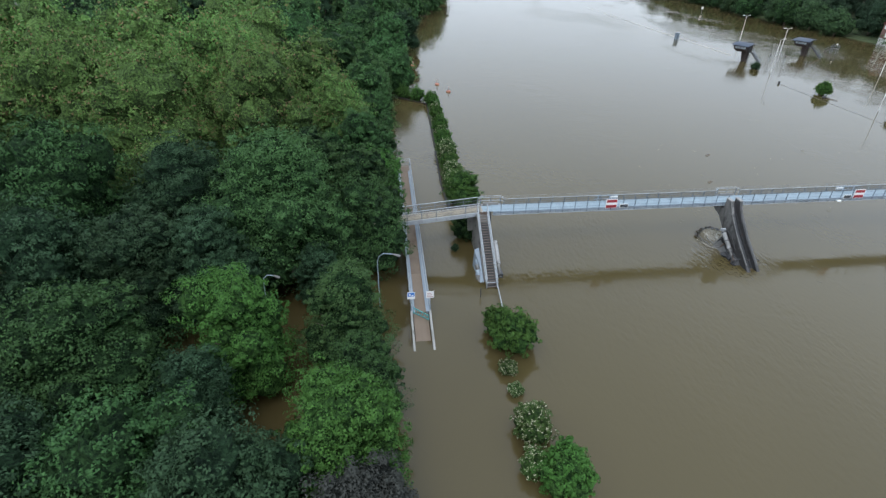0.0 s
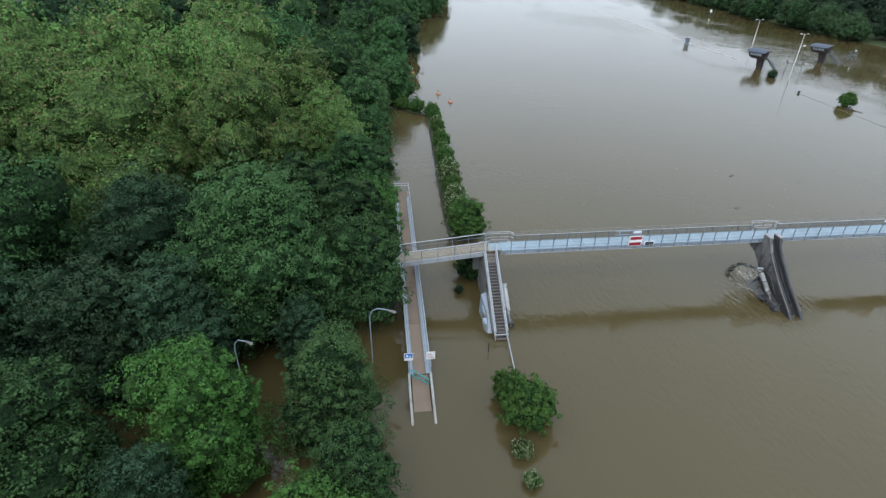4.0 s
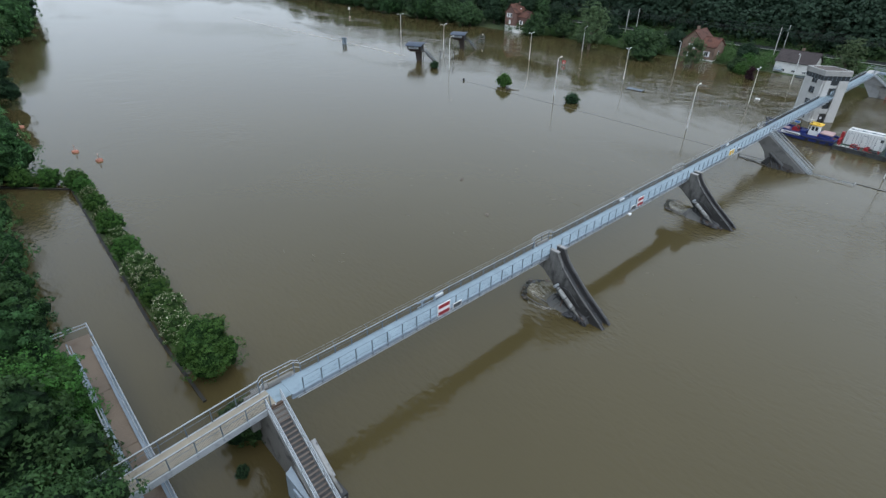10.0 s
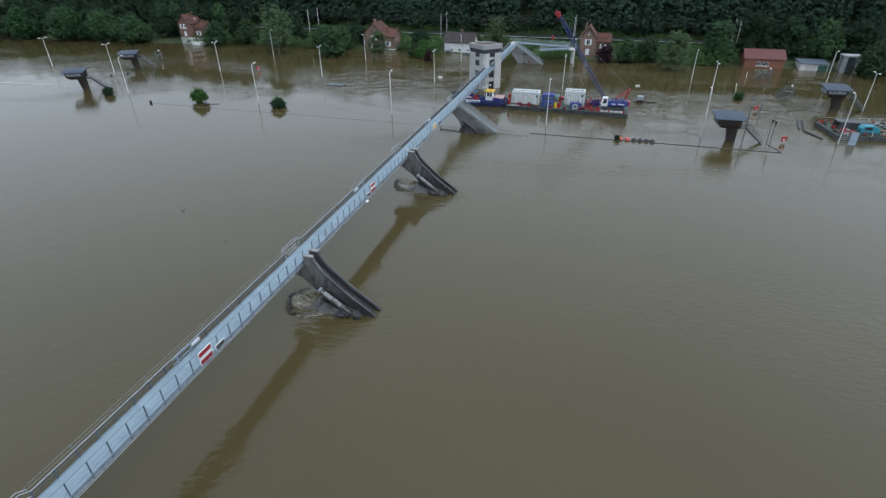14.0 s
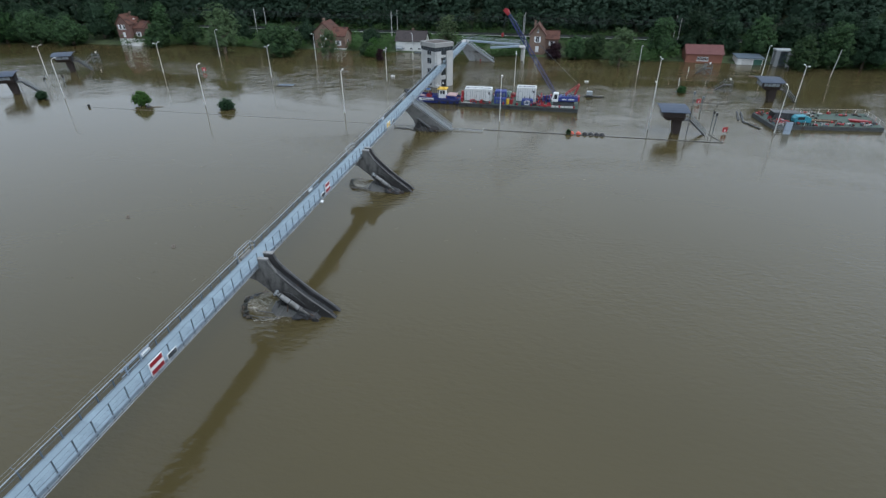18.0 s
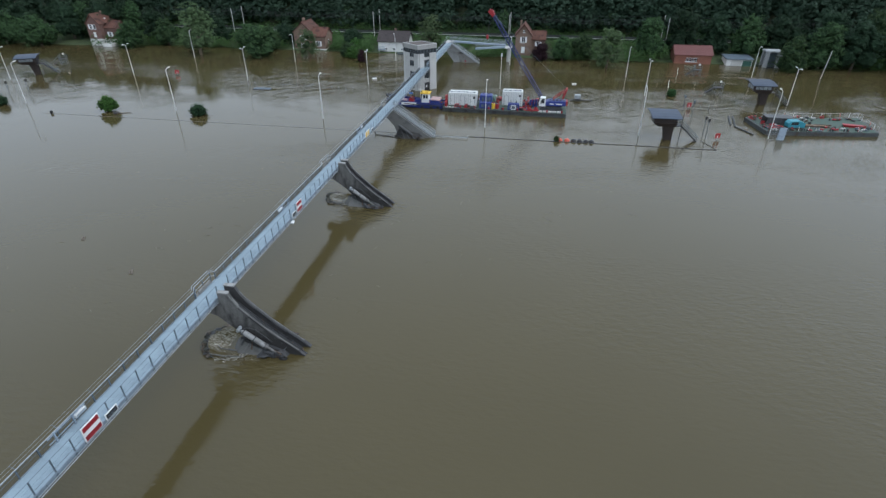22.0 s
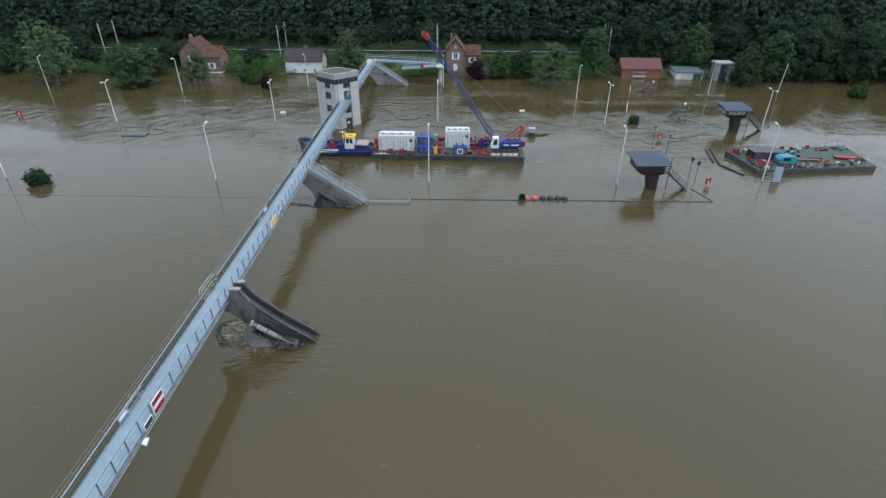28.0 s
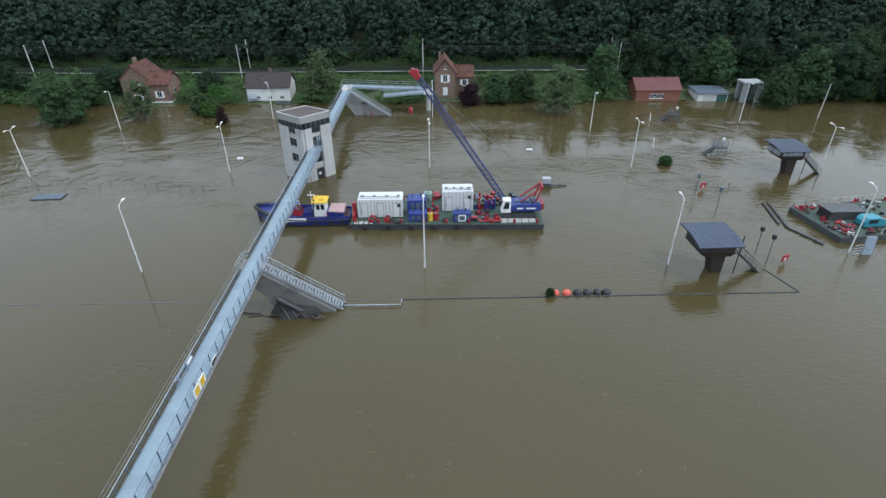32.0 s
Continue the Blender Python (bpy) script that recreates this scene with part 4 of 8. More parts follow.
    for k in range(16):
        p = Vector((rng.choice([-1, 1]) * rng.uniform(.45, .8), -3.4 - .26 * k, 2.75 - .185 * k))
        part("fitting", Shape().beam(p, p + Vector((rng.uniform(-.15, .15), rng.uniform(-.35, .1), rng.uniform(-.05, .22))), rng.uniform(.05, .12), rng.uniform(.05, .14)), rng.choice([DARKSTEEL, BLACK, RUST, GREYCONC]), t)
    for k in range(9):
        p = Vector((rng.uniform(-.35, .35), -3.6 - .42 * k, 2.45 - .31 * k))
        part("ironwork", Shape().beam(p, p + Vector((rng.uniform(-.4, .4), rng.uniform(-.6, .3), rng.uniform(-.1, .35))), rng.uniform(.06, .16), rng.uniform(.06, .2)), rng.choice([DARKSTEEL, BLACK, RUST]), t)
    part("water_pipe", Shape().path([(-1.1, 1.6, 0.2), (-1.1, 0.6, 0.25), (-1.3, 0.3, 0.2), (-1.3, -1.4, 0.2), (-1.0, -1.9, 1.3)], 0.045, 6), GREYCONC, t)
    return t


for x in (-0.5, 30.25):
    pier(x)


# ---- trees of the flooded wood, left bank ----
for kind, x, y, H, R in (
        ("bright", -54.5, -20, 12.5, 4.2), ("soft", -46.2, -17.5, 10.6, 3.9), ("soft", -53, -3.5, 18.2, 6.6), ("mid", -45.3, 4.6, 13.0, 5.0), ("mid", -45.2, -2.8, 11.5, 4.8), ("mid", -52.0, 9.0, 13.5, 4.6),
        ("bright", -43.0, 10.0, 11.0, 3.5), ("bright", -46.0, -30, 10.0, 4.2), ("mid", -45.0, -24.5, 8.5, 3.2), ("purple", -44.8, -36.5, 9.0, 4.0),
        ("dark", -64.0, -10.5, 13.0, 4.6), ("dark", -58.6, -10.2, 12.5, 4.4), ("dark", -49.5, -8.6, 8.0, 2.2), ("dark", -57.0, -24.6, 8.5, 3.0), ("dark", -52.5, -34, 11.0, 4.8), ("mid", -58.8, -32, 11.0, 5.0), ("dark", -66.5, -33, 12.0, 5.6), ("mid", -65.0, -22.5, 12.6, 6.2), ("dark", -76.0, -24, 13.5, 6.6), ("dark", -72.5, -11.5, 14.0, 6.0),
        ("dark", -63.5, 1.0, 16.0, 6.0), ("mid", -76, 0.0, 17.5, 7.4), ("dark", -84, -14, 16.0, 6.6), ("mid", -90, 6, 19.0, 7.5),
        ("plane", -58, 19, 21.5, 7.6), ("plane", -70.5, 14, 24.0, 8.2), ("mid", -45.4, 15.5, 14.0, 4.9), ("plane", -48.8, 25, 16.5, 5.6),
        ("mid", -43.8, 22, 10.5, 3.6), ("plane", -84, 22, 23.0, 8.2), ("plane", -66, 32, 23.5, 8.4), ("mid", -44.0, 31.5, 12.0, 4.2)):
    near = y < 4 and x > -67
    tree(kind, x, y, H, R * (1.10 if near else 1.06), 3 if near else 2)
for kind, x, y, H, R in (
        ("plane", -54, 36, 20.0, 6.6), ("plane", -80, 42, 24.0, 8.6), ("plane", -97, 26, 23.5, 8.6), ("plane", -64, 50, 22.0, 8.2),
        ("mid", -45, 41, 14.0, 5.0), ("plane", -96, 48, 24.0, 9), ("plane", -112, 38, 23.0, 9), ("mid", -44, 52, 13.0, 4.6), ("mid", -52, 62, 18.0, 7.0),
        ("mid", -44, 66, 11.0, 4.4), ("mid", -38.4, 73.5, 9.0, 5.2), ("mid", -49, 80, 17.0, 6.2), ("mid", -41.5, 92, 9.0, 4.4), ("plane", -72, 66, 22.0, 8.5),
        ("mid", -39, 106, 14.0, 5.4), ("mid", -47, 112, 17.0, 6.4), ("plane", -88, 68, 23.0, 9), ("plane", -108, 60, 23.0, 9), ("mid", -60, 78, 19.0, 7.5),
        ("dark", -34, 120, 13.0, 5.2), ("mid", -102, -18, 17.0, 7.5), ("dark", -108, 8, 19.0, 8), ("mid", -120, 22, 20.0, 9)):
    tree({"mid": "soft"}.get(kind, kind), x, y, H, R * 1.08, 1)
rng = random.Random(11)
for j in range(13):
    for i in range(8):
        y = 90 + j * 17 + rng.uniform(-6, 6)
        x = bank_left(y) - 6 - i * 14 + rng.uniform(-4, 4)
        if y < 125 and x > -56:
            continue
        tree(rng.choice(["soft", "soft", "dark", "plane" if i > 1 else "soft"]), x, y, rng.uniform(13, 18) + (4 if i > 1 else 0), rng.uniform(5.5, 7.5), 0)

# ---- right bank: garden trees, railway scrub, wooded hill ----
RB = "trees of the far bank"
for kind, x, y, H, R in (
        ("mid", 135, 111, 9.2, 4.6), ("airy", 127.5, 81.0, 17.0, 6.4), ("mid", 126.3, 60, 10.2, 5.2), ("airy", 129.0, 45.2, 9.2, 3.8), ("mid", 133.5, 33.5, 4.2, 3.2), ("airy", 142.5, 9.0, 12.0, 5.0),
        ("copper", 125.2, 26.6, 4.4, 1.4), ("bright", 131.0, 31.0, 3.4, 2.6), ("copper", 137.4, -26.3, 5.4, 2.9), ("mid", 139, -33, 7.2, 3.8), ("mid", 140.5, -39, 7.4, 3.8), ("airy", 130.5, -45.5, 11.6, 4.9), ("mid", 144, -59, 12.3, 4.9), ("dark", 149, -69, 13.8, 5.4),
        ("dark", 151, -79, 12.6, 5.2), ("mid", 148, -88, 11.8, 5.4), ("dark", 151, -98, 12.8, 5.6), ("mid", 133.0, -95.6, 10.2, 4.2), ("mid", 138, -105, 13.6, 5.0), ("dark", 139, -114, 15.0, 6.2), ("dark", 137, -126, 14.6, 6.2),
        ("mid", 146, -120, 15.5, 6.4), ("dark", 138, -139, 15.0, 6.6), ("mid", 146, -134, 15.0, 6.2), ("dark", 142, -151, 15.0, 6.6), ("dark", 150, -110, 14.0, 6.0), ("dark", 140, -165, 15, 7), ("mid", 138, -180, 15, 7),
        ("mid", 152, 121, 11, 4.8), ("dark", 152, 132, 12.5, 5.6), ("mid", 147, 136, 12, 5.6), ("mid", 142, 102, 8.5, 4.4), ("dark", 146, 109, 11.5, 4.6), ("dark", 146, 36, 5.5, 3.6), ("bright", 143, 34, 3.4, 2.6), ("mid", 141, 71, 7.5, 4.6), ("mid", 140, 63, 7.2, 4.4),
        ("dark", 147, 60, 6.5, 4.4), ("mid", 150, 92, 7, 4.6), ("dark", 147, 84, 8.5, 4.8), ("mid", 140, 90, 7.0, 4.4), ("mid", 146, 48, 5.5, 3.8)):
    kind = {"mid": "bank", "dark": "bankdark"}.get(kind, kind)
    tree(kind, x, y, H, R, 1, group=RB, z=max(-0.3, ground_height(x, y)), label={"copper": "copper-leaved small tree beside the brick house"}.get(kind, "thin airy grey-green tree standing in flood water" if kind == "airy" else "leafy garden tree on the flooded far bank"))
for j in range(15):
    y = 128 + j * 14
    for i in range(1 if j < 1 else 0, 3):
        x = bank_right(y) + (-2.0, 7, 16)[i] + rng.uniform(-1.5, 1.5)
        tree(rng.choice(["mid", "bank"]) if i == 0 else "bankdark", x, y + rng.uniform(-4, 4), rng.uniform(10, 13) + 2 * i, rng.uniform(6.0, 7.2), 1 if i == 0 and y < 260 else 0, group=RB, z=max(-0.5, ground_height(x, y)), label="green bank tree overhanging the river upstream")
for k in range(26):
    y = -150 + k * 11.5 + rng.uniform(-3, 3)
    tree(rng.choice(["bankdark", "bank", "bankdark"]), bank_right(y) + 27 + rng.uniform(-2, 3), y, rng.uniform(4, 7), rng.uniform(3.2, 4.6), 0, group=RB, z=ground_height(bank_right(y) + 27, y), label="scrubby tree beside the railway")


def woods(name, label, spots, size=0.70, sprays=190, per=12, mat="hill", set_=0):
    """Far woods as one mesh of many leafy crowns."""
    vs = []
    for k, (x, y, z, H, R) in enumerate(spots):
        key = ("wood", set_, k % 7)
        if key not in CROWNS:
            c, radii = crown_lobes(700 + k, 4.0, 1.5, 9.0, 8)
            CROWNS[key] = leaf_mesh("wood", None, 700 + k, c, radii, sprays, per, size, 0.5, 0.28)
        a = k * 2.4
        co = CROWNS[key] * np.array([R / 4, R / 4, H / 9])
        vs.append(np.c_[co[:, 0] * math.cos(a) - co[:, 1] * math.sin(a) + x, co[:, 0] * math.sin(a) + co[:, 1] * math.cos(a) + y, co[:, 2] + z])
    me = triangles(name, np.concatenate(vs))
    me.materials.append(LEAF[mat])
    return tagged(new(name, me), label, "woods", kind="stuff")


spots = []
for j in range(46):
    for i in range(6):
        y = -210 + j * 9.5 + rng.uniform(-3, 3)
        x = bank_right(y) + 29 + i * 8 + rng.uniform(-3, 3)
        spots.append((x, y, ground_height(x, y) - 0.5, rng.uniform(10, 15), rng.uniform(4.6, 7.0)))
woods("hillside_woods", "dense dark green woods on the hillside", spots, 0.55, 180, 12)


spots = []
for k in range(400):
    y = rng.uniform(-150, 128)
    r = rng.uniform(0.2, 14) if k % 3 else rng.uniform(-0.6, 2.5)
    x = bank_right(y) + r
    if 13 < y < 28 and r < 7 or -30 < y < -17 and r < 8 or 42 < y < 57 and r < 9 or -90 < y < -63 and r < 7:
        continue
    spots.append((x, y, ground_height(x, y) - 0.4, rng.uniform(1.8, 4.2), rng.uniform(1.6, 3.2)))
woods("bank_scrub", "mixed green scrub and gardens along the far bank", spots, 0.48, 76, 8, "scrub", 1)
spots = []
for k in range(150):
    y = -150 + k * 1.95 + rng.uniform(-0.8, 0.8)
    x = bank_right(y) + 24.5 + rng.uniform(-1, 1.5)
    spots.append((x, y, ground_height(x, y) - 0.3, rng.uniform(1.8, 3.2), rng.uniform(1.5, 2.4)))
for k in range(190):
    y = -150 + k * 1.55 + rng.uniform(-0.7, 0.7)
    x = bank_right(y) + 13.3 + rng.uniform(-0.8, 0.6)
    spots.append((x, y, ground_height(x, y) - 0.2, 4.0 - ground_height(x, y) + rng.uniform(-0.5, 0.5), rng.uniform(1.2, 1.9)))
woods("railway_hedge", "long green hedges along both sides of the railway", spots, 0.45, 72, 7, "scrub", 2)


# ---- stairs from the bridge down to the water ----
TREAD = surface("dark_brown_stair_tread", (0.12, 0.098, 0.084), 0.8, vary=0.3, scale=3)


def stair(x, width, top, foot, steps, bars, label):
    """top and foot are (y, z) of the flight."""
    t = thing("stairway", label, "stairs", (x, top[0], 0))
    dy, dz = (foot[0] - top[0]) / steps, (foot[1] - top[1]) / steps
    tread = Shape().box(-width / 2 + 0.05, -0.075 if not bars else -0.10, -0.04, width / 2 - 0.05, 0.075 if not bars else 0.10, 0.0).mesh("tread", TREAD if not bars else GALV)
    for i in range(1, steps + 1):
        part("tread", tread, RUST, t, at=(0, dy * i, top[1] + dz * i))
    if not bars:
        # added dark sheet imitates the shade between the open treads
        part("soffit_plate", Shape().beam(Vector((0, dy, top[1] + dz - 0.26)), Vector((0, foot[0] - top[0], foot[1] - 0.22)), width - 0.1, 0.03), DARKSTEEL, t, "dark sheet standing in for shade below the treads")
    for s in (-1, 1):
        a, b = Vector((s * width / 2, 0, top[1])), Vector((s * width / 2, foot[0] - top[0], foot[1]))
        part("stringer", Shape().beam(a - Vector((0, 0, 0.05)), b - Vector((0, 0, 0.05)), 0.08, 0.28), GALV, t)
        for h in (0.95, 0.55):
            part("handrail", Shape().tube(a + Vector((0, 0, h)), b + Vector((0, 0, h)), 0.045 if h > 0.9 else 0.03, 8), GALV, t)
        for i in range(0, steps + 1, 3):
            p = a + Vector((0, dy * i, dz * i))
            part("post", Shape().box(p.x - 0.03, p.y - 0.03, p.z - 0.1, p.x + 0.03, p.y + 0.03, p.z + 0.95), POST if bars else GALV, t)
        if bars:
            bar = Shape().box(-0.007, -0.007, -0.1, 0.007, 0.007, 0.95).mesh("baluster", GALV)
            for i in range(steps * 2):
                part("baluster", bar, GALV, t, at=tuple(a + Vector((0, dy * i / 2, dz * i / 2))))
    return t


west = stair(-31.3, 1.15, (0.0, DZ), (-7.7, 0.15), 28, False, "steep galvanised stairway with brown treads ending in the flood")
part("end_bar", Shape().tube((-0.6, -7.75, 0.75), (0.6, -7.75, 0.75), 0.05, 8).tube((-0.6, -7.75, -0.2), (-0.6, -7.75, 0.8), 0.05, 8).tube((0.6, -7.75, -0.2), (0.6, -7.75, 0.8), 0.05, 8), GALV, west)
stair(60.3, 1.2, (0.0, DZ), (-8.0, 0.0), 28, True, "galvanised stairway with barred sides ending in the flood")

# abutment under the first stairs
ab = thing("bridge_abutment", "concrete abutment below the stairs with pale blue sheeting", "abutment", (-31.2, 0, 0))
part("wall", Shape().prism([(2.5, -1.5), (2.5, DZ - 0.35), (-0.3, DZ - 0.35), (-1.6, 4.0), (-3.6, 2.2), (-6.4, 0.3), (-6.6, -1.5)], -0.75, 0.55, "x"), CONCRETE, ab)
part("parapet", Shape().box(-1.4, Y1 + 0.1, 2.0, 1.4, Y1 + 0.6, DZ - 0.32), CONCRETE, ab)
part("sheeting", Shape().hexa([(-1.5, -3.2, 0.1), (-1.2, -6.6, 0.0), (-0.8, -6.6, 0.0), (-0.8, -3.0, 0.1), (-1.35, -3.0, 2.1), (-1.0, -5.2, 0.9), (-0.8, -5.2, 0.9), (-0.8, -2.8, 2.2)]), STEELBLUE, ab, "pale blue sheet metal")
part("hydraulic_ram", Shape().tube((1.15, -2.2, 2.6), (1.15, -4.6, 1.0), 0.27, 12).tube((1.15, -4.6, 1.0), (1.2, -5.9, 0.1), 0.15, 10), RAMGREY, ab, "pale steel ram cylinder")
part("ram_bracket", Shape().box(0.55, -5.9, -0.5, 1.5, -4.6, 0.45), DARKSTEEL, ab)
part("landing_plate", Shape().box(-0.02, Y0 + .1, DZ - .06, 1.19, Y1 - .1, DZ - .004), DECK, ab, "pale steel landing plate")
part("threshold", Shape().box(-0.7, -.25, DZ - .2, 0.5, Y0 + .09, DZ - .01), RUST, ab)
for k in range(5):
    part("torn_sheet", Shape().hexa([(-1.2 - .1 * k, -3.4 - .6 * k, 0.1), (-.95, -3.5 - .6 * k, 0), (-.95, -4.3 - .6 * k, 0), (-1.35, -4.1 - .6 * k, 0.0), (-1.3 - .06 * k, -3.2 - .6 * k, 1.6 - .32 * k), (-.98, -3.3 - .6 * k, 1.7 - .32 * k), (-.98, -4.0 - .6 * k, 1.3 - .3 * k), (-1.2, -3.9 - .6 * k, 1.25 - .3 * k)]), STEELBLUE if k % 2 else RAMGREY, ab)

# pier at the lock wall
lp = thing("bridge_pier", "concrete pier below the stairs at the lock wall", "bridge pier", (60.0, 0, 0), 0, "weir piers")
part("wall", Shape().prism([(2.4, 4.7), (2.4, 4.2), (0.9, 3.4), (-0.4, 1.9), (-1.6, -1.5), (-7.6, -1.5), (-7.2, 0.1), (-3.7, 2.5), (-0.35, 4.8)], -0.75, 0.75, "x"), GREYCONC, lp)
part("hydraulic_ram", Shape().tube((-1.2, -1.5, 2.2), (-1.2, -3.8, 0.6), 0.28, 12).tube((-1.2, -3.8, 0.6), (-1.2, -4.8, -0.1), 0.16, 10), DARKSTEEL, lp, "dark steel ram cylinder")
part("nose_block", Shape().hexa([(-2.2, -5.2, -0.6), (-0.75, -6.4, -0.6), (-0.75, 0.0, -0.6), (-2.4, -1.6, -0.6), (-1.3, -4.6, 0.5), (-0.75, -5.2, 0.8), (-0.75, -1.2, 1.4), (-1.4, -2.2, 0.7)]), PIERCONC, lp)
rr = random.Random(8)
for k in range(16):
    p = Vector((rr.uniform(-1.9, -0.8), rr.uniform(-6.6, -1.4), rr.uniform(0.0, 0.7)))
    part("ironwork", Shape().beam(p, p + Vector((rr.uniform(-.7, .5), rr.uniform(-1.0, 1.0), rr.uniform(-.2, .9))), rr.uniform(.06, .18), rr.uniform(.06, .18)), rr.choice([DARKSTEEL, DARKSTEEL, BLACK, RUST, RAMGREY]), lp)
for k in range(4):
    part("lattice_arm", Shape().beam((-.8, -1.2 - .9 * k, 2.2 - .6 * k), (-1.9, -2.6 - .9 * k, 0.0), .12, .14), DARKSTEEL, lp)
part("gate_arm", Shape().tube((-.9, 0.6, 0.1), (-.6, 3.4, 0.12), 0.07, 8).tube((-.6, 3.4, -0.3), (-.6, 3.5, 0.6), 0.08, 8), DARKSTEEL, lp)
part("debris", Shape().tube((-1.2, 0.4, 0.05), (-1.6, -1.2, 0.08), 0.06, 6).tube((-1.4, 1.8, 0.05), (-1.0, 0.2, 0.08), 0.05, 6), DARKSTEEL, lp)
rail = thing("water_rail", "pale handrail just above the flood beside the lock wall", "handrail", (60.1, -8, 0))
part("handrail", Shape().path([(0, 0, 0.25), (0, -6.0, 0.25), (0.9, -6.1, 0.3)], 0.06, 8), GALV, rail)
for y in (0, -1.5, -3, -4.5, -6):
    part("post", Shape().tube((0, y, -0.6), (0, y, 0.25), 0.04, 6), GALV, rail)

# drowned flap gates with foam at the weir piers
SURGE = muddy_water("surging_water", 3.0, 0.7)
EDDY = muddy_water("eddying_water", 3.6)
FOAMY = surface("pale_breaking_foam", (0.40, 0.38, 0.33), 0.8, vary=0.2, scale=2)
FROTH = surface("tan_froth", (0.17, 0.15, 0.10), 0.6, vary=0.3, scale=2)
SLIME = surface("dark_green_slime", (0.024, 0.026, 0.015), 0.5, vary=0.5, scale=2, fine=14, bump=0.6)


def strand(s, pts, w):
    """A thin line of foam lying on the water, thickest in its middle."""
    n = len(pts) - 1
    for k, (a, b) in enumerate(zip(pts, pts[1:])):
        s.beam(a, b, w * (0.35 + 1.3 * math.sin(math.pi * (k + 0.5) / n)), 0.02)


for x, xa, xb, y0 in ((0.0, -2.9, 1.6, 0.5), (30.7, -1.6, 1.9, 0.6)):
    g = thing("flap_gate", "curved drowned weir gate edge with debris", "weir gate", (x, 0, 0), 0, "weir gates")
    rr = random.Random(int(x) + 3)
    n = 22
    bow = lambda u: math.sin(math.pi * u) ** 0.75
    crest = [(xa + (xb - xa) * k / n, y0 + 1.35 * bow(k / n) + rr.uniform(-.04, .04), 0.05 + 0.50 * bow(k / n) + rr.uniform(-.05, .05)) for k in range(n + 1)]
    part("gate_edge", Shape().path(crest, 0.05, 8), DARKCONC, g, "dark worn gate lip")
    v = []
    for cx, cy, cz in crest:
        v += [(cx, cy, -0.6), (cx, cy + .02, cz), (cx, cy + .52, cz - .12 + rr.uniform(-.06, .06)), (cx, cy + .75, -0.6)]
    part("gate_leaf", Shape().add(v, [(4 * k + i, 4 * k + (i + 1) % 4, 4 * k + 4 + (i + 1) % 4, 4 * k + 4 + i) for k in range(n) for i in range(4)] + [(0, 1, 2, 3), (4 * n, 4 * n + 1, 4 * n + 2, 4 * n + 3)]), SLIME, g, "dark slimy gate leaf awash")
    # the river spills over the lip in white streaks and boils below it
    mx, my = (xa + xb) / 2, y0 + 0.3
    v = []
    for cx, cy, cz in crest:
        for k in range(9):
            f = k / 8
            v.append((cx - mx + rr.uniform(-.03, .03), cy - .05 - (1.5 + .5 * bow((cx - xa) / (xb - xa))) * f - my, (cz + .03) * (1 - f) ** 1.6 + .02 + .10 * math.sin(f * 3.1) * rr.uniform(.3, 1)))
    hump = new("foam", Shape().add(v, [(i * 9 + k, i * 9 + k + 1, i * 9 + k + 10, i * 9 + k + 9) for i in range(n) for k in range(8)]).mesh("foam", SURGE, True))
    hump.location = (x + mx, my, 0)
    tagged(hump, "pale foaming water breaking over the gate", "foam", kind="stuff")
    disc = new("foam", Shape().add([(0, 0, 0)] + [(6 * math.cos(a * math.pi / 16), 6 * math.sin(a * math.pi / 16), 0) for a in range(32)], [(0, 1 + a, 1 + (a + 1) % 32) for a in range(32)]).mesh("foam", EDDY))
    disc.location = (x - 1.4, -2.4, 0.006)
    tagged(disc, "thin swirling foam below the pier", "foam", kind="stuff")
    st = Shape()
    for k in range(26):
        px, py, d = x - 1.9 - abs(rr.gauss(0, 0.5)), -0.4 - abs(rr.gauss(0, 1.6)), rr.uniform(-2.2, -0.6)
        pts = []
        for m in range(rr.randint(3, 5)):
            pts.append((px, py, 0.012))
            px, py, d = px + 0.16 * math.cos(d), py + 0.16 * math.sin(d), d + rr.uniform(-0.3, 0.6)
        strand(st, pts, rr.uniform(0.01, 0.03))
    tagged(new("foam", st.mesh("foam", FROTH)), "tan froth drifting from the pier", "foam", kind="stuff")
    rim = Shape()
    for k in range(60):
        a = rr.uniform(2.2, 5.2)
        px, py, d = x + xa + 1.5 + (1.55 + rr.gauss(0, .16)) * math.cos(a), y0 - 0.9 + (1.75 + rr.gauss(0, .18)) * math.sin(a), a + 1.4
        pts = []
        for m in range(rr.randint(3, 6)):
            pts.append((px, py, 0.05))
            px, py, d = px + 0.11 * math.cos(d), py + 0.11 * math.sin(d), d + rr.uniform(-.5, .6)
        strand(rim, pts, rr.uniform(.015, .05))
    tagged(new("foam", rim.mesh("foam", FOAMY)), "cream foam swirling round the drowned gate", "foam", kind="stuff")
    # pale pipe frame standing in the spill
    part("pipe_frame", Shape().path([(xa + .15, y0 + .3, .32), (xa + .1, y0 - 1.2, .30), (xa + .3, y0 - 1.3, .22), (xa + .3, y0 - 2.6, .22)], .045, 6).path([(xa + .3, y0 - 2.5, .2), (xa + 1.6, y0 - 2.9, .9)], .04, 6).path([(xa + .45, y0 - 2.8, .2), (xa + 1.75, y0 - 3.2, .85)], .04, 6), GREYCONC, g, "pale thin pipe frame")
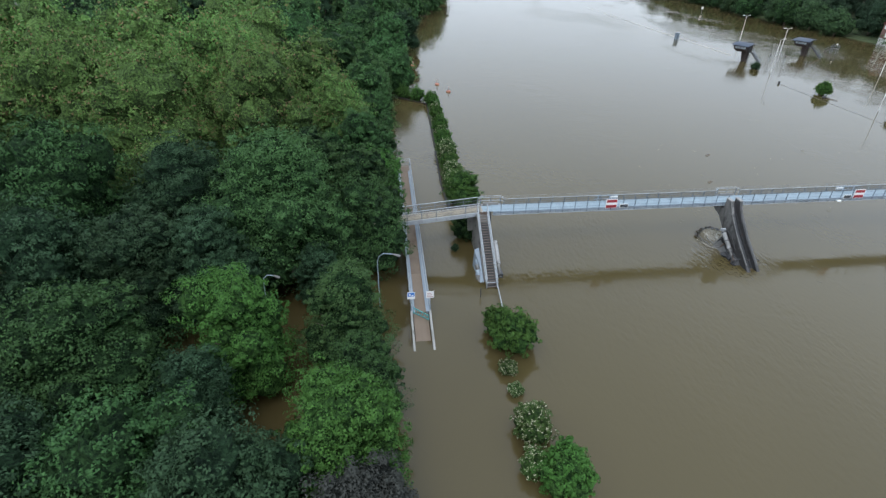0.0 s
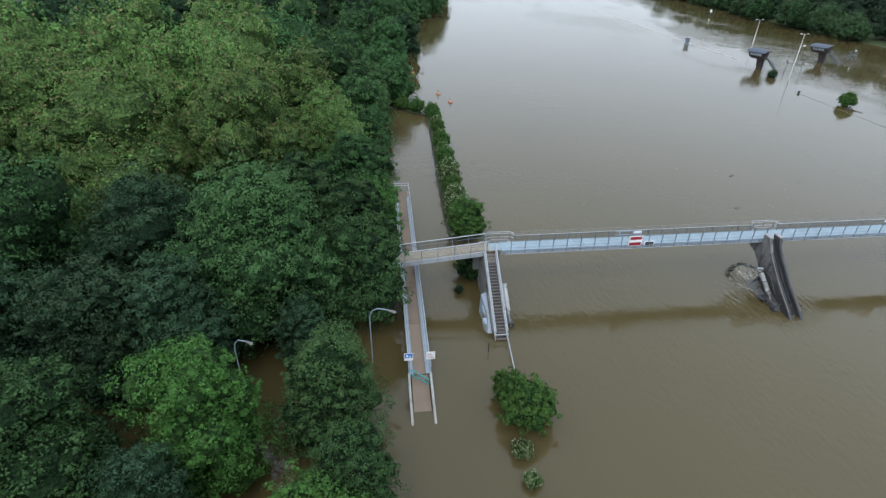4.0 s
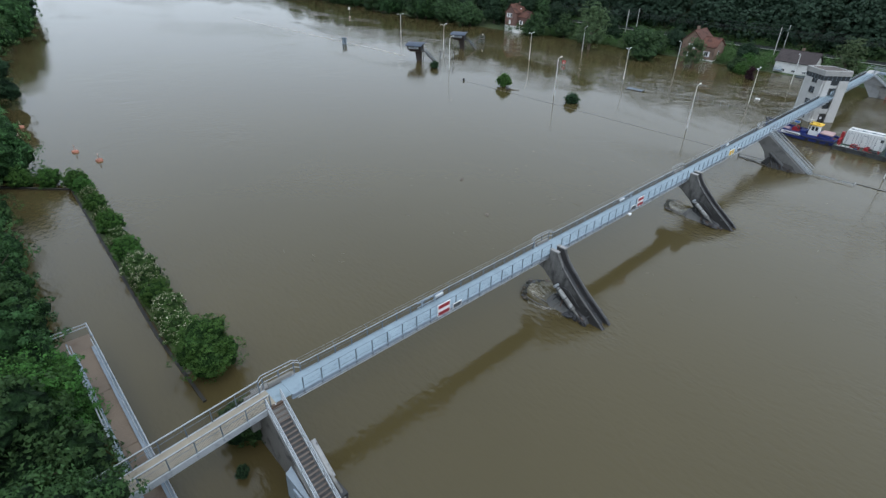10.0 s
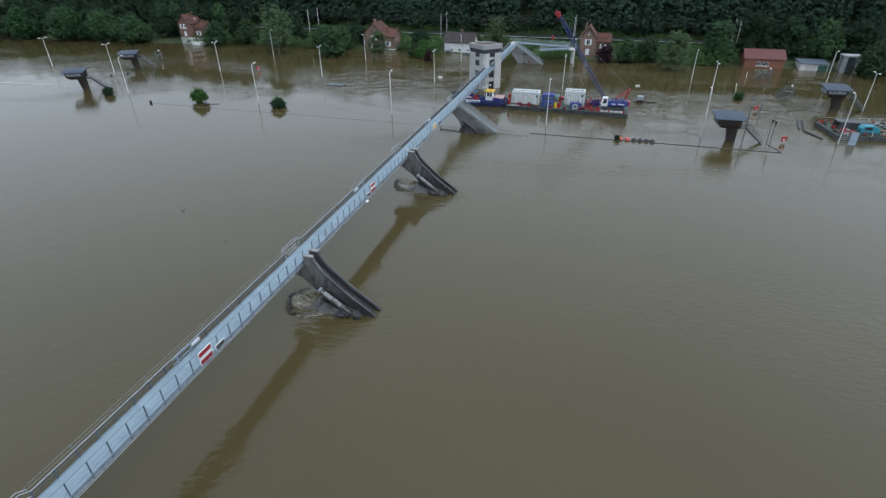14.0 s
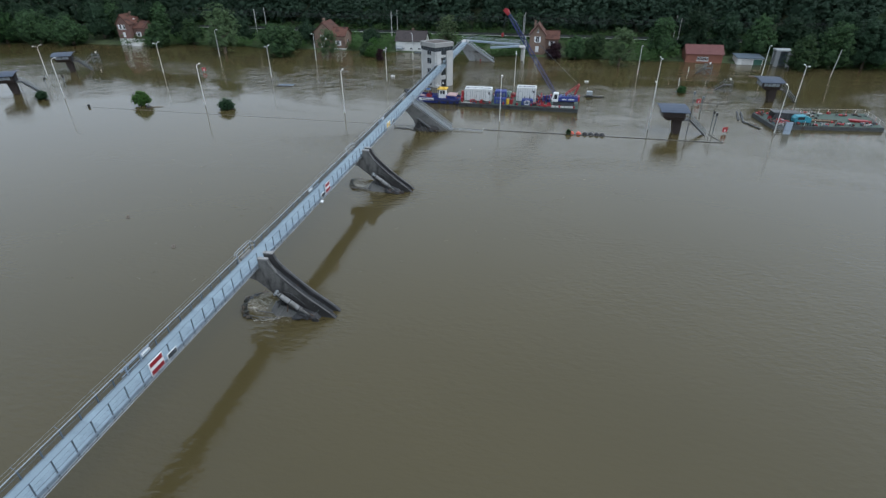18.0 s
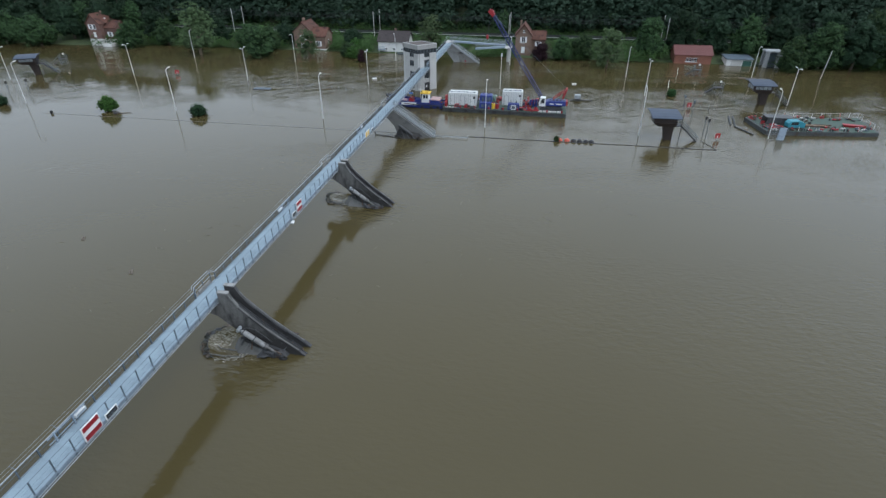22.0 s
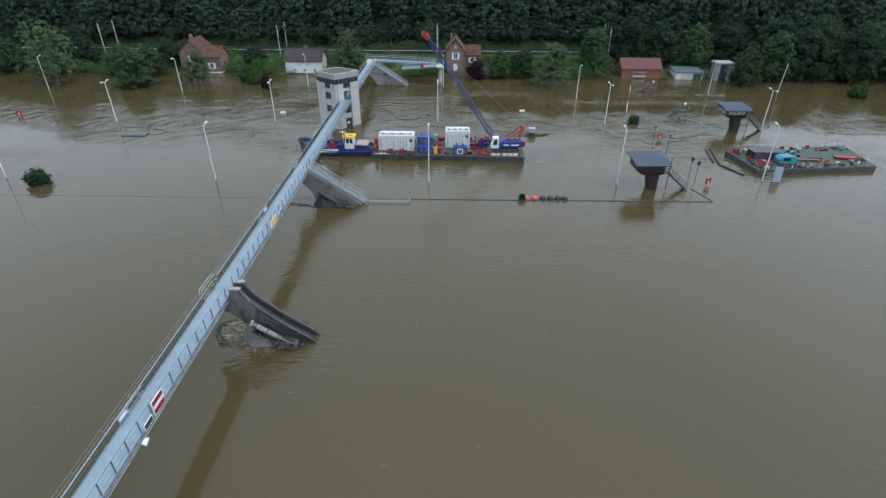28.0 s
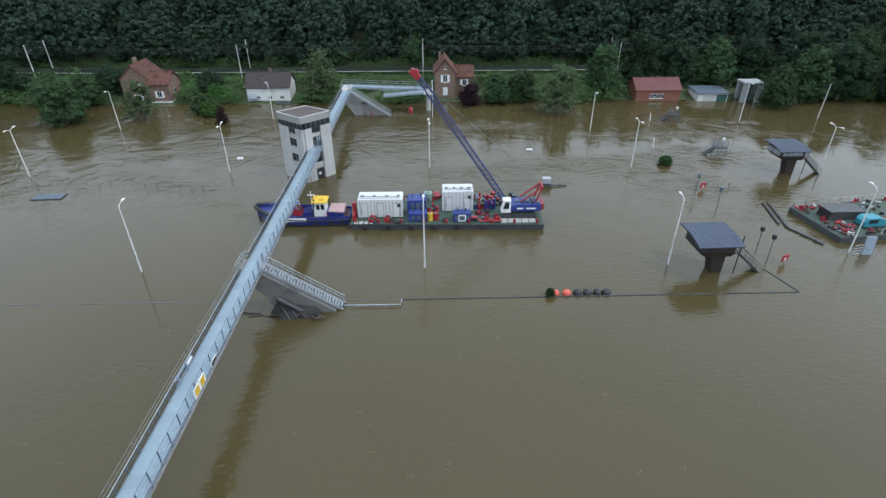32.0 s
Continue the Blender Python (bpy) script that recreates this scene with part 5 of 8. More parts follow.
    for k in range(26):
        c = crest[rr.randint(1, n - 1)]
        part("weed_clump", Shape().ball((c[0] + rr.uniform(-.15, .15), c[1] + rr.uniform(0, .5), c[2] + rr.uniform(-.2, .06)), rr.uniform(.12, .32), rr.uniform(.12, .3), rr.uniform(.06, .16), 7, 5, 0.4, rr), rr.choice([SLIME, SLIME, BARK, DARKSTEEL]), g)
    for k in range(10):
        c = crest[rr.randint(1, n - 1)]
        part("branch", Shape().tube((c[0] - .5, c[1] + rr.uniform(0, .5), c[2] + .02), (c[0] + rr.uniform(.2, .9), c[1] + rr.uniform(-.4, .5), c[2] + rr.uniform(-.1, .2)), 0.04, 5, 0.02), BARK, g)
# wisps of foam and ripples drifting on the open river
rr = random.Random(77)
st = Shape()
for k in range(170):
    cx, cy = rr.choice([(2, 8), (8, -6), (4, 20), (18, 4), (24, 12), (30, -30), (34, -14), (44, -8), (52, -12), (50, 8), (40, 14), (58, -38), (48, -44), (36, -38), (22, 24), (10, 32), (12, -14), (20, -20), (26, -9), (40, -18), (48, -30), (55, -22), (16, 14), (-14, 24), (36, 30), (64, 40), (70, -16)])
    px, py, d = cx + rr.gauss(0, 2.6), cy + rr.gauss(0, 2.6), rr.uniform(-2.0, -0.6)
    pts = []
    for m in range(rr.randint(3, 6)):
        pts.append((px, py, 0.008))
        px, py, d = px + 0.16 * math.cos(d), py + 0.16 * math.sin(d), d + rr.uniform(-0.7, 0.7)
    strand(st, pts, rr.uniform(0.01, 0.022))
tagged(new("foam_wisps", st.mesh("foam_wisps", FROTH)), "thin tan foam wisps drifting on the river", "foam", kind="stuff")

# ---- towpath ramp ----
RX0, RX1 = -40.4, -38.55
RAMPSIDE = surface('pale_grey_side_wall', (0.27, 0.27, 0.255), 0.85, vary=0.3, scale=0.9)
rz = lambda y: float(np.interp(y, [-18, -12.2, 17.5, 20], [-0.15, 0.75, 3.3, 3.3]))
ramp = thing("walkway_ramp", "sandy ramp with double galvanised railings sinking into the flood", "ramp", (0, 0, 0))
ys = [-12.2, -6, 0, 6, 12, 17.5]
for a, b in zip(ys, ys[1:]):
    part("ramp_slab", Shape().hexa([(RX0 + .38, a + .02, rz(a) - .25), (RX1 - .38, a + .02, rz(a) - .25), (RX1 - .38, b - .02, rz(b) - .25), (RX0 + .38, b - .02, rz(b) - .25),
                                    (RX0 + .38, a + .02, rz(a)), (RX1 - .38, a + .02, rz(a)), (RX1 - .38, b - .02, rz(b)), (RX0 + .38, b - .02, rz(b))]), SAND, ramp)
part("landing", Shape().box(-43.2, 17.5, 3.02, RX1 - .1, 19.6, 3.3), SAND, ramp)
for x in (RX0, RX1):
    inner = 0.19 if x < -40 else -0.19
    part("girder", Shape().beam((x + inner, -12.2, rz(-12.2) - 0.10), (x + inner, 17.5, rz(17.5) - 0.10), 0.37, 0.38), STEELBLUE, ramp)
    part("handrail", Shape().tube((x + inner, -12.2, rz(-12.2) + 0.85), (x + inner, 17.5, rz(17.5) + 0.85), 0.035, 8), GALV, ramp)
    for h in (1.05, 0.75, 0.4):
        part("handrail", Shape().tube((x, -12.4, rz(-12.2) + h), (x, 17.5 if x < -40 else 19.6, rz(17.5) + h), 0.05 if h > 1 else 0.035, 8), STEELBLUE if h < 1 else GALV, ramp)
    for k in range(16 if x < -40 else 17):
        y = -12.3 + k * 2.0
        part("post", Shape().box(x - .05, y - .04, rz(y) - 0.3, x + .05, y + .04, rz(y) + 1.05), STEELBLUE, ramp)
    part("end_wall", Shape().hexa([(x - .10, -17.1, -1), (x + .10, -17.1, -1), (x + .10, -12.4, -1), (x - .10, -12.4, -1), (x - .10, -17.1, -0.03), (x + .10, -17.1, -0.03), (x + .10, -12.4, 1.15), (x - .10, -12.4, 1.15)]), RAMPSIDE, ramp, "pale concrete side wall sinking into the water")
for h in (1.05, 0.75):
    part("handrail", Shape().tube((-43.2, 19.6, 3.3 + h), (RX1, 19.6, 3.3 + h), 0.045, 8), GALV, ramp)
part("lower_slab", Shape().hexa([(RX0 + .2, -17.1, -.6), (RX1 - .2, -17.1, -.6), (RX1 - .2, -12.25, -.2), (RX0 + .2, -12.25, -.2), (RX0 + .2, -17.1, -.3), (RX1 - .2, -17.1, -.3), (RX1 - .2, -12.25, 0.7), (RX0 + .2, -12.25, 0.7)]), SAND, ramp)
for y in (-4, 4, 12, 18):
    for x in (RX0 + .2, RX1 - .2):
        part("column", Shape().tube((x, y, -1.5), (x, y, rz(y) - .25), 0.16, 10), GALV, ramp)
TEAL = surface("teal_paint", (0.03, 0.25, 0.26), 0.5, vary=0.2)
gate = thing("barrier", "small teal barrier lying askew at the ramp foot", "barrier", (-39.5, -12.9, 0.75), -38)
part("top_bar", Shape().tube((-0.9, 0, 0.75), (0.9, 0, 0.55), 0.05, 8), TEAL, gate)
part("bottom_bar", Shape().tube((-0.9, 0, 0.15), (0.9, 0, 0.05), 0.05, 8), TEAL, gate)
for k in range(7):
    part("bar", Shape().tube((-0.9 + 0.3 * k, 0, 0.12 - .016 * k), (-0.75 + 0.275 * k, 0, 0.74 - .03 * k), 0.03, 6), TEAL, gate)
SIGNBLUE = surface("blue_sign_face", (0.03, 0.16, 0.50), 0.4, vary=0.1)
PINK = surface("pale_pink_marks", (0.38, 0.25, 0.245), 0.5, vary=0.1)
for x, face, lab in ((RX0, SIGNBLUE, "blue path sign on a white board at the ramp"), (RX1, PINK, "white notice with faded reddish bars at the ramp")):
    s = thing("path_sign", lab, "sign", (x, -12.3, rz(-12.3)))
    part("pole", Shape().tube((0, 0, 0), (0, 0, 2.55), 0.04, 8), GALV, s)
    part("panel", Shape().box(-0.38, -0.07, 1.85, 0.38, -0.04, 2.65), WHITE, s)
    if face is SIGNBLUE:
        part("face", Shape().box(-0.33, -0.085, 2.15, 0.33, -0.071, 2.6), face, s)
        part("symbol", Shape().box(-0.2, -0.095, 2.25, -0.05, -0.086, 2.5).box(0.05, -0.095, 2.22, 0.22, -0.086, 2.35), WHITE, s)
    else:
        for k in range(3):
            part("text_bar", Shape().box(-0.3, -0.085, 1.98 + .2 * k, 0.3 - .1 * k, -0.071, 2.06 + .2 * k), face, s)

# park lamps among the trees
for bx, by, hx, hy, hz in ((-43.5, -9.9, -41.5, -11.2, 6.9), (-53.6, -13.6, -52.0, -14.7, 7.5)):
    l = thing("street_lamp", "grey curved-arm street lamp standing in flooded wood", "street lamp", (bx, by, 0), 0, "park lamps")
    d = Vector((hx - bx, hy - by, 0))
    pts = [Vector((0, 0, -0.8)), Vector((0, 0, hz - 1.4)), Vector((d.x * .1, d.y * .1, hz - .7)), Vector((d.x * .35, d.y * .35, hz - .2)), Vector((d.x * .75, d.y * .75, hz))]
    part("pole", Shape().path(pts, 0.05, 8), STEELBLUE, l)
    part("lamp_head", Shape().tube(pts[-1], Vector((d.x * 1.05, d.y * 1.05, hz + .02)), 0.07, 8, 0.13).ball((d.x * 1.05, d.y * 1.05, hz + .02), .15, .15, .08, 10, 5), GREYCONC, l, "pale lamp head")

# ---- towpath wall with its hedge ----
# one near-black tone for top and sides, after the dark west face
MASONRY = surface("near_black_masonry", (0.022, 0.021, 0.020), 0.7, vary=0.4, scale=1.2, fine=10, bump=0.3)
for a, b in ((9, 20), (20, 35), (35, 50), (50, 62.4)):
    xs = [float(np.interp(v, [-36, -12, 20, 62.4], [-34.1, -33.35, -33.75, -32.1])) for v in (a, b)]
    solid("towpath_wall", Shape().hexa([(xs[0] - .13, a, -1.5), (xs[0] + .13, a, -1.5), (xs[1] + .13, b - .01, -1.5), (xs[1] - .13, b - .01, -1.5), (xs[0] - .13, a, .12), (xs[0] + .13, a, .12), (xs[1] + .13, b - .01, .12), (xs[1] - .13, b - .01, .12)]),
          MASONRY, "dark low wall top along the drowned towpath", "wall", "structure")
solid("towpath_wall", Shape().hexa([(-32.3, 62.4, -1), (-31.9, 62.4, -1), (-40, 70.5, -1), (-40.4, 70.2, -1), (-32.3, 62.4, .2), (-31.9, 62.4, .2), (-40, 70.5, .2), (-40.4, 70.2, .2)]), MASONRY, "dark low wall top along the drowned towpath", "wall", "structure")
for a, b in zip((14, 33, 48), (33, 48, 63)):
    xa, xb = (float(np.interp(v, [-36, -12, 20, 62.4], [-34.1, -33.35, -33.75, -32.1])) for v in (a, b))
    solid("grass_bank", Shape().hexa([(xa + .14, a, -1), (xa + 3.0, a, -1), (xb + 3.0, b, -1), (xb + .14, b, -1), (xa + .14, a, .22), (xa + 2.2, a, -.02), (xb + 2.2, b, -.02), (xb + .14, b, .22)]), SOIL, "grassy strip beside the drowned towpath wall", "bank", "structure")
HG = "hedge on the towpath wall"
for kind, x, y, H, R in (
        ("mid", -31.6, 12.5, 5.4, 3.2), ("mid", -32.4, 3.5, 3.2, 2.2), ("mid", -31.3, -17.2, 3.6, 2.6), ("mid", -32.2, -14.9, 2.6, 1.7), ("blossom", -32.4, -20.4, 1.0, 1.0), ("blossom", -32.3, -22.9, 0.8, 0.8),
        ("blossom", -32.0, -27.2, 2.5, 1.9), ("blossom", -32.6, -30.4, 1.6, 1.4), ("mid", -31.0, -31.9, 3.4, 2.4), ("dark", -34.3, 0.4, 0.9, 0.55), ("blossom", -32.1, 18.0, 2.6, 1.9), ("blossom", -31.9, 21.5, 2.8, 2.0), ("mid", -31.9, 25, 2.6, 1.9),
        ("blossom", -31.7, 28.5, 2.6, 1.9), ("blossom", -31.6, 32, 2.6, 1.9), ("mid", -31.5, 36, 2.8, 1.9), ("blossom", -31.4, 40, 2.4, 1.7), ("mid", -31.2, 44.5, 2.8, 1.9), ("blossom", -31.1, 48.5, 2.0, 1.5),
        ("mid", -31.0, 52.5, 2.4, 1.7), ("blossom", -30.9, 56.5, 1.9, 1.4), ("mid", -30.8, 60, 2.2, 1.7), ("mid", -31.2, 63, 2.6, 2.0), ("mid", -34, 66, 2.2, 2.0), ("mid", -37, 68.5, 2.2, 2.0)):
    tree({"mid": "bright"}.get(kind, kind) if y > 10 or y < -10 else kind, x, y, H, R * (0.9 if y > 16 else 0.92), 2, group=HG, name="shrub", category="shrub", label={"blossom": "green shrub with cream blossom on the wall", "dark": "dark shrub half under water beside the wall"}.get(kind, "leafy green shrub growing on the towpath wall"))
pole = thing("mooring_pipe", "pale thin pipe leading from the stairs across the water", "pipe", (-30.75, -7.3, 0.6))
part("pipe", Shape().tube((0, 0, 0), (-0.35, -5.6, -0.3), 0.05, 8), GALV, pole)
for y in (-9.2, -12.5):
    part("stake", Shape().tube((-2.1 if y > -10 else -0.4, y + 7.3, -1.4), (-2.1 if y > -10 else -0.4, y + 7.3, 0.5), 0.05, 6), DARKSTEEL, pole)
BUOY = surface("faded_orange_buoy", (0.36, 0.15, 0.10), 0.7, vary=0.3)
BUOYTOP = surface("dirty_white_buoy_paint", (0.42, 0.33, 0.29), 0.7, vary=0.3)
for x, y in ((-28.0, 79.6), (-26.0, 72.6), (-34.0, 93.0), (-32.6, 101.0)):
    b = thing("buoy", "weathered orange-red buoy afloat near the bank", "buoy", (x, y, 0), 0, "channel buoys")
    part("float", Shape().tube((0, 0, -0.2), (0, 0, 0.28), 0.62, 12, 0.5), BUOY, b)
    part("cage", Shape().tube((0.3, 0, 0.28), (0, 0, 1.0), 0.03, 5).tube((-0.3, 0, 0.28), (0, 0, 1.0), 0.03, 5).tube((0, 0.3, 0.28), (0, 0, 1.0), 0.03, 5).tube((0, 0, 0.9), (0, 0, 1.25), 0.09, 8), BUOYTOP, b)
for x, y, w in ((14.4, 28, .55), (8.5, 17.0, .5)):
    f = thing("driftwood", "dark plank drifting on the river", "driftwood", (x, y, 0.02), 35)
    part("plank", Shape().box(-w, -.1, -.05, w, .1, .04), BARK, f)
    part("plank", Shape().box(-w * .8, .16, -.05, w * .9, .3, .04), BARK, f)


# ---- lock: drowned wall, booms, lamps ----
for a, b in ((-14, 5), (5, 30), (30, 55), (55, 77)):
    solid("lock_wall", Shape().box(61.28, a + .01, -2, 61.42, b, 0.02), WETCONC, "lock wall coping just awash", "wall", "structure")
solid("lock_wall", Shape().hexa([(69.7, 111, -2), (70.1, 111, -2), (64.7, 226, -2), (64.3, 226, -2), (69.7, 111, .06), (70.1, 111, .06), (64.7, 226, .03), (64.3, 226, .03)]), PALECONC, "pale guide wall coping just above the flood", "wall", "structure")
boom = thing("floating_boom", "dark floating boom along the lock wall with a chain of floats", "boom", (61.3, -14.2, 0))
for k in range(22):
    part("boom_pipe", Shape().tube((0.012 * k, -2 * k, 0.02), (0.012 * (k + 1), -2 * k - 1.85, 0.02), 0.09, 8), DARKSTEEL, boom)
part("boom_pipe", Shape().tube((0.3, -44, 0.02), (5.0, -42.5, 0.02), 0.06, 8), DARKSTEEL, boom)
ORANGE = surface("faded_orange_plastic", (0.55, 0.10, 0.06), 0.5, vary=0.2)
for k, (y, m) in enumerate(((-31.0, ORANGE), (-32.3, ORANGE), (-33.5, BLACK), (-34.6, BLACK), (-35.7, BLACK), (-36.7, BLACK))):
    f = thing("float", ("faded orange" if m is ORANGE else "black") + " plastic float on the boom", "float", (61.9, y, 0), (37 * k) % 60 - 30, "boom floats")
    part("body", Shape().ball((0, 0, 0.12), 0.5, 0.5, 0.42, 12, 7), m, f, smooth=True)
    part("eye", Shape().tube((0.4, 0, 0.2), (0.75, 0, 0.15), 0.06, 6), DARKSTEEL, f)
tree("mid", 61.6, -30.4, 0.9, 0.6, 1, name="water_plants", category="plants", label="green weed caught on the boom floats", group="drift")
for pts in (((83.8, -67.0), (76.2, -65.4), (71.6, -67.4)), ((83.8, -66.2), (77.2, -64.8))):
    w = thing("guide_boom", "dark floating guide boom beside the moored pontoon", "boom", (*pts[0], 0))
    for p, q in zip(pts, pts[1:]):
        n = int(math.dist(p, q) / 1.3)
        for k in range(n):
            c = [p[i] + (q[i] - p[i]) * (k + 0.5) / n - pts[0][i] for i in (0, 1)]
            part("pipe", Shape().beam((c[0] - (q[0] - p[0]) / n * .45, c[1] - (q[1] - p[1]) / n * .45, .08), (c[0] + (q[0] - p[0]) / n * .45, c[1] + (q[1] - p[1]) / n * .45, .08), 0.28, 0.25), DARKSTEEL, w)

LAMPWHITE = surface("white_lamp_pole", (0.62, 0.63, 0.63), 0.45, vary=0.08)


def lock_lamp(arms, height, label):
    t = thing("lock_lamp", label, "street lamp", (0, 0, 0), 0, "lamp posts on the lock")
    part("pole", Shape().tube((0, 0, -2.5), (0, 0, height - 0.3), 0.11, 10, 0.06), LAMPWHITE, t)
    for s in arms:
        part("arm", Shape().path([(0, 0, height - 0.35), (s * 0.35, 0, height - 0.1), (s * 0.9, 0, height)], 0.045, 6), LAMPWHITE, t)
        part("lamp_head", Shape().ball((s * 1.15, 0, height + 0.02), 0.42, 0.17, 0.11, 12, 6), LAMPWHITE, t, "white lamp head", smooth=True)
    return t


one = lock_lamp((1,), 8.9, "tall white single-armed lamp post standing in flood water")
two = lock_lamp((1, -1), 8.1, "white double-armed lamp post standing in flood water")
one.matrix_world, two.matrix_world = pose(67.5, 87.6, 0), pose(86.4, 110.5, 0)
for y in (50.4, 17.0, -16.55, -45.8, -69.3):
    copy_thing(one, pose(67.6 + (2.1 if y < -60 else 0), y, 0))
for x, y in ((96.4, 81.8), (97.0, 49.0), (98.2, 16.5), (98.9, -17.1), (98.3, -51.4), (94.6, -81.4)):
    copy_thing(two, pose(x, y, 0, 0, 0, 4))
third = lock_lamp((1,), 7.9, "slim white lamp post on the far side of the lock")
third.matrix_world = pose(122.3, 80, 0)
for x, y in ((121.6, 46.4), (128.0, 16.8), (127.9, -17.7), (117.5, -49.4), (123.4, -82.8)):
    copy_thing(third, pose(x, y, 0, 0, 0, 180))
copy_thing(two, pose(91.0, 139, 0))
for x, y, lean in ((124.2, -100, -6), (126.0, -131, -8)):
    p = thing("wooden_pole", "leaning grey pole standing in the flood", "pole", (x, y, 0))
    part("pole", Shape().tube((0, 0, -1.5), (1.2, lean * 0.2, 7.0), 0.12, 8, 0.08), PALECONC, p)

# ---- lock control cabins on tapered stems ----
CLAD = surface("dark_brown_cladding", (0.030, 0.020, 0.017), 0.7, vary=0.3, scale=0.8, fine=18, bump=0.2)
ROOF = surface("blue_grey_metal_roof", (0.042, 0.058, 0.088), 0.6, 0.1, vary=0.2, scale=0.6)
GLASS = bpy.data.materials.new("dark_window_glass")
GLASS.use_nodes = True
GLASS.node_tree.nodes["Principled BSDF"].inputs["Base Color"].default_value = (0.02, 0.025, 0.03, 1)
GLASS.node_tree.nodes["Principled BSDF"].inputs["Roughness"].default_value = 0.08
# pale base colour stands in for sky reflected in the panes
PANE = surface("painted_reflection_pane", (0.30, 0.33, 0.35), 0.15, vary=0.3)


def cabin(x, y, turn, glazed):
    """Centre of the body; local -x faces the river, local -y carries the stairs."""
    t = thing("control_cabin", "dark brown lock cabin on a tapered stem, blue-grey roof", "cabin", (x, y, 0), turn, "lock cabins")
    part("stem", Shape().hexa([(-0.55, -1.95, -2), (0.55, -1.95, -2), (0.55, -0.95, -2), (-0.55, -0.95, -2), (-0.75, -1.85, 2.85), (0.75, -1.85, 2.85), (0.75, -0.1, 2.85), (-0.75, -0.1, 2.85)]), CLAD, t)
    part("body", Shape().hexa([(-1.6, -1.9, 2.8), (1.6, -1.9, 2.8), (1.6, 1.1, 2.8), (-1.6, 1.1, 2.8), (-1.9, -2.05, 3.5), (1.9, -2.05, 3.5), (1.9, 2.1, 3.5), (-1.9, 2.1, 3.5)])
         .box(-1.8, -2.0, 3.501, 1.8, 2.0, 4.45), CLAD, t, "dark brown boarded cabin body")
    for face in ("west", "north", "east"):
        n = 4
        for k in range(n):
            a0, a1 = -1.65 + 3.3 * k / n + .05, -1.65 + 3.3 * (k + 1) / n - .05
            if face == "west" and glazed:
                part("window_pane", Shape().box(-1.84, a0, 3.62, -1.803, a1, 4.25), PANE, t)
            elif face == "north":
                part("window_pane", Shape().box(a0, 2.003, 3.6, a1, 2.04, 4.3), PANE if glazed else GLASS, t)
            elif face == "east":
                part("window_pane", Shape().box(1.803, a0, 3.6, 1.84, a1, 4.25), GLASS, t)
    # roof, gently bowed, overhanging, with standing seams
    r = [(-2.45, 4.55), (-1.6, 4.78), (-0.5, 4.95), (0.7, 5.02), (1.8, 5.0), (2.75, 4.92)]
    roof = part("roof", Shape().prism(r + [(u, v - 0.12) for u, v in reversed(r)], -2.6, 2.6, "y"), ROOF, t)
    for k in range(11):
        yy = -2.5 + k * 0.5
        part("seam", Shape().path([(u, yy, v + 0.006) for u, v in r], 0.018, 4), ROOF, roof)
    part("door", Shape().box(-0.5, -2.09, 2.9, 0.4, -2.053, 4.3), DARKSTEEL, t, "dark cabin door")
    part("landing", Shape().box(-1.0, -3.2, 2.7, 0.9, -2.06, 2.8), DARKSTEEL, t)
    part("flight", Shape().beam((-0.1, -3.2, 2.7), (-0.5, -6.6, -0.25), 0.9, 0.22), DARKSTEEL, t, "dark steel stair flight")
    for k in range(11):
        part("tread", Shape().box(-0.75, -3.35 - .3 * k, 2.76 - .26 * k, 0.35, -3.15 - .3 * k, 2.80 - .26 * k), DARKSTEEL, t)
    for s in (-0.55, 0.5):
        part("handrail", Shape().path([(s, -2.1, 3.8), (s, -3.2, 3.75), (s - .35, -6.5, 0.85)], 0.04, 6).path([(s, -2.1, 3.3), (s, -3.2, 3.25), (s - .35, -6.5, 0.4)], 0.025, 6), POST, t)
        for k in range(7):
            yy, zz = -3.2 - .55 * k, 2.75 - .49 * k
            part("post", Shape().tube((s - .058 * k, yy, zz), (s - .058 * k, yy, zz + 1.0), 0.025, 6), POST, t)
    part("mast", Shape().tube((-1.2, -3.0, 0.2), (-1.2, -3.0, 5.2), 0.07, 8), DARKSTEEL, t, "dark pole beside the cabin")
    return t


cabin(66.3, -49.4, 2, False)
cabin(95.1, -75.0, 2, True)
cabin(68.2, 103.4, 30, True)
cabin(93.2, 110.2, 30, True)

REDLIT = surface("faded_red_board", (0.34, 0.025, 0.03), 0.5, vary=0.15)
for x, y, h in ((88.7, -59.3, 0.0), (67.4, -59.7, 0.0), (99.6, 71, 0)):
    s = thing("warning_board", "small red board with a white bar just above the flood", "sign", (x, y, h), 20)
    part("post", Shape().tube((0, 0, -1.5), (0, 0, 0.5), 0.05, 6), GALV, s)
    part("panel", Shape().box(-0.04, -0.5, 0.35, 0.04, 0.5, 1.25), REDLIT, s)
    part("bar", Shape().box(-0.055, -0.12, 0.45, -0.041, 0.12, 0.85), WHITE, s)
for x, y, z in ((87.7, -57.9, 2.6), (81.9, -58.4, 3.0), (67.5, -57.7, 3.4), (70.2, -57.9, 3.0), (77.0, 96, 2.4), (74.8, 99.5, 2.2)):
    s = thing("signal_post", "thin dark signal post standing in the water", "post", (x, y, 0))
    part("pole", Shape().tube((0, 0, -1.5), (0.15, 0, z), 0.06, 6), POST, s)
    part("signal_head", Shape().box(0.0, -.18, z - .1, .35, .18, z + .45), BLACK if x < 80 else POST, s)
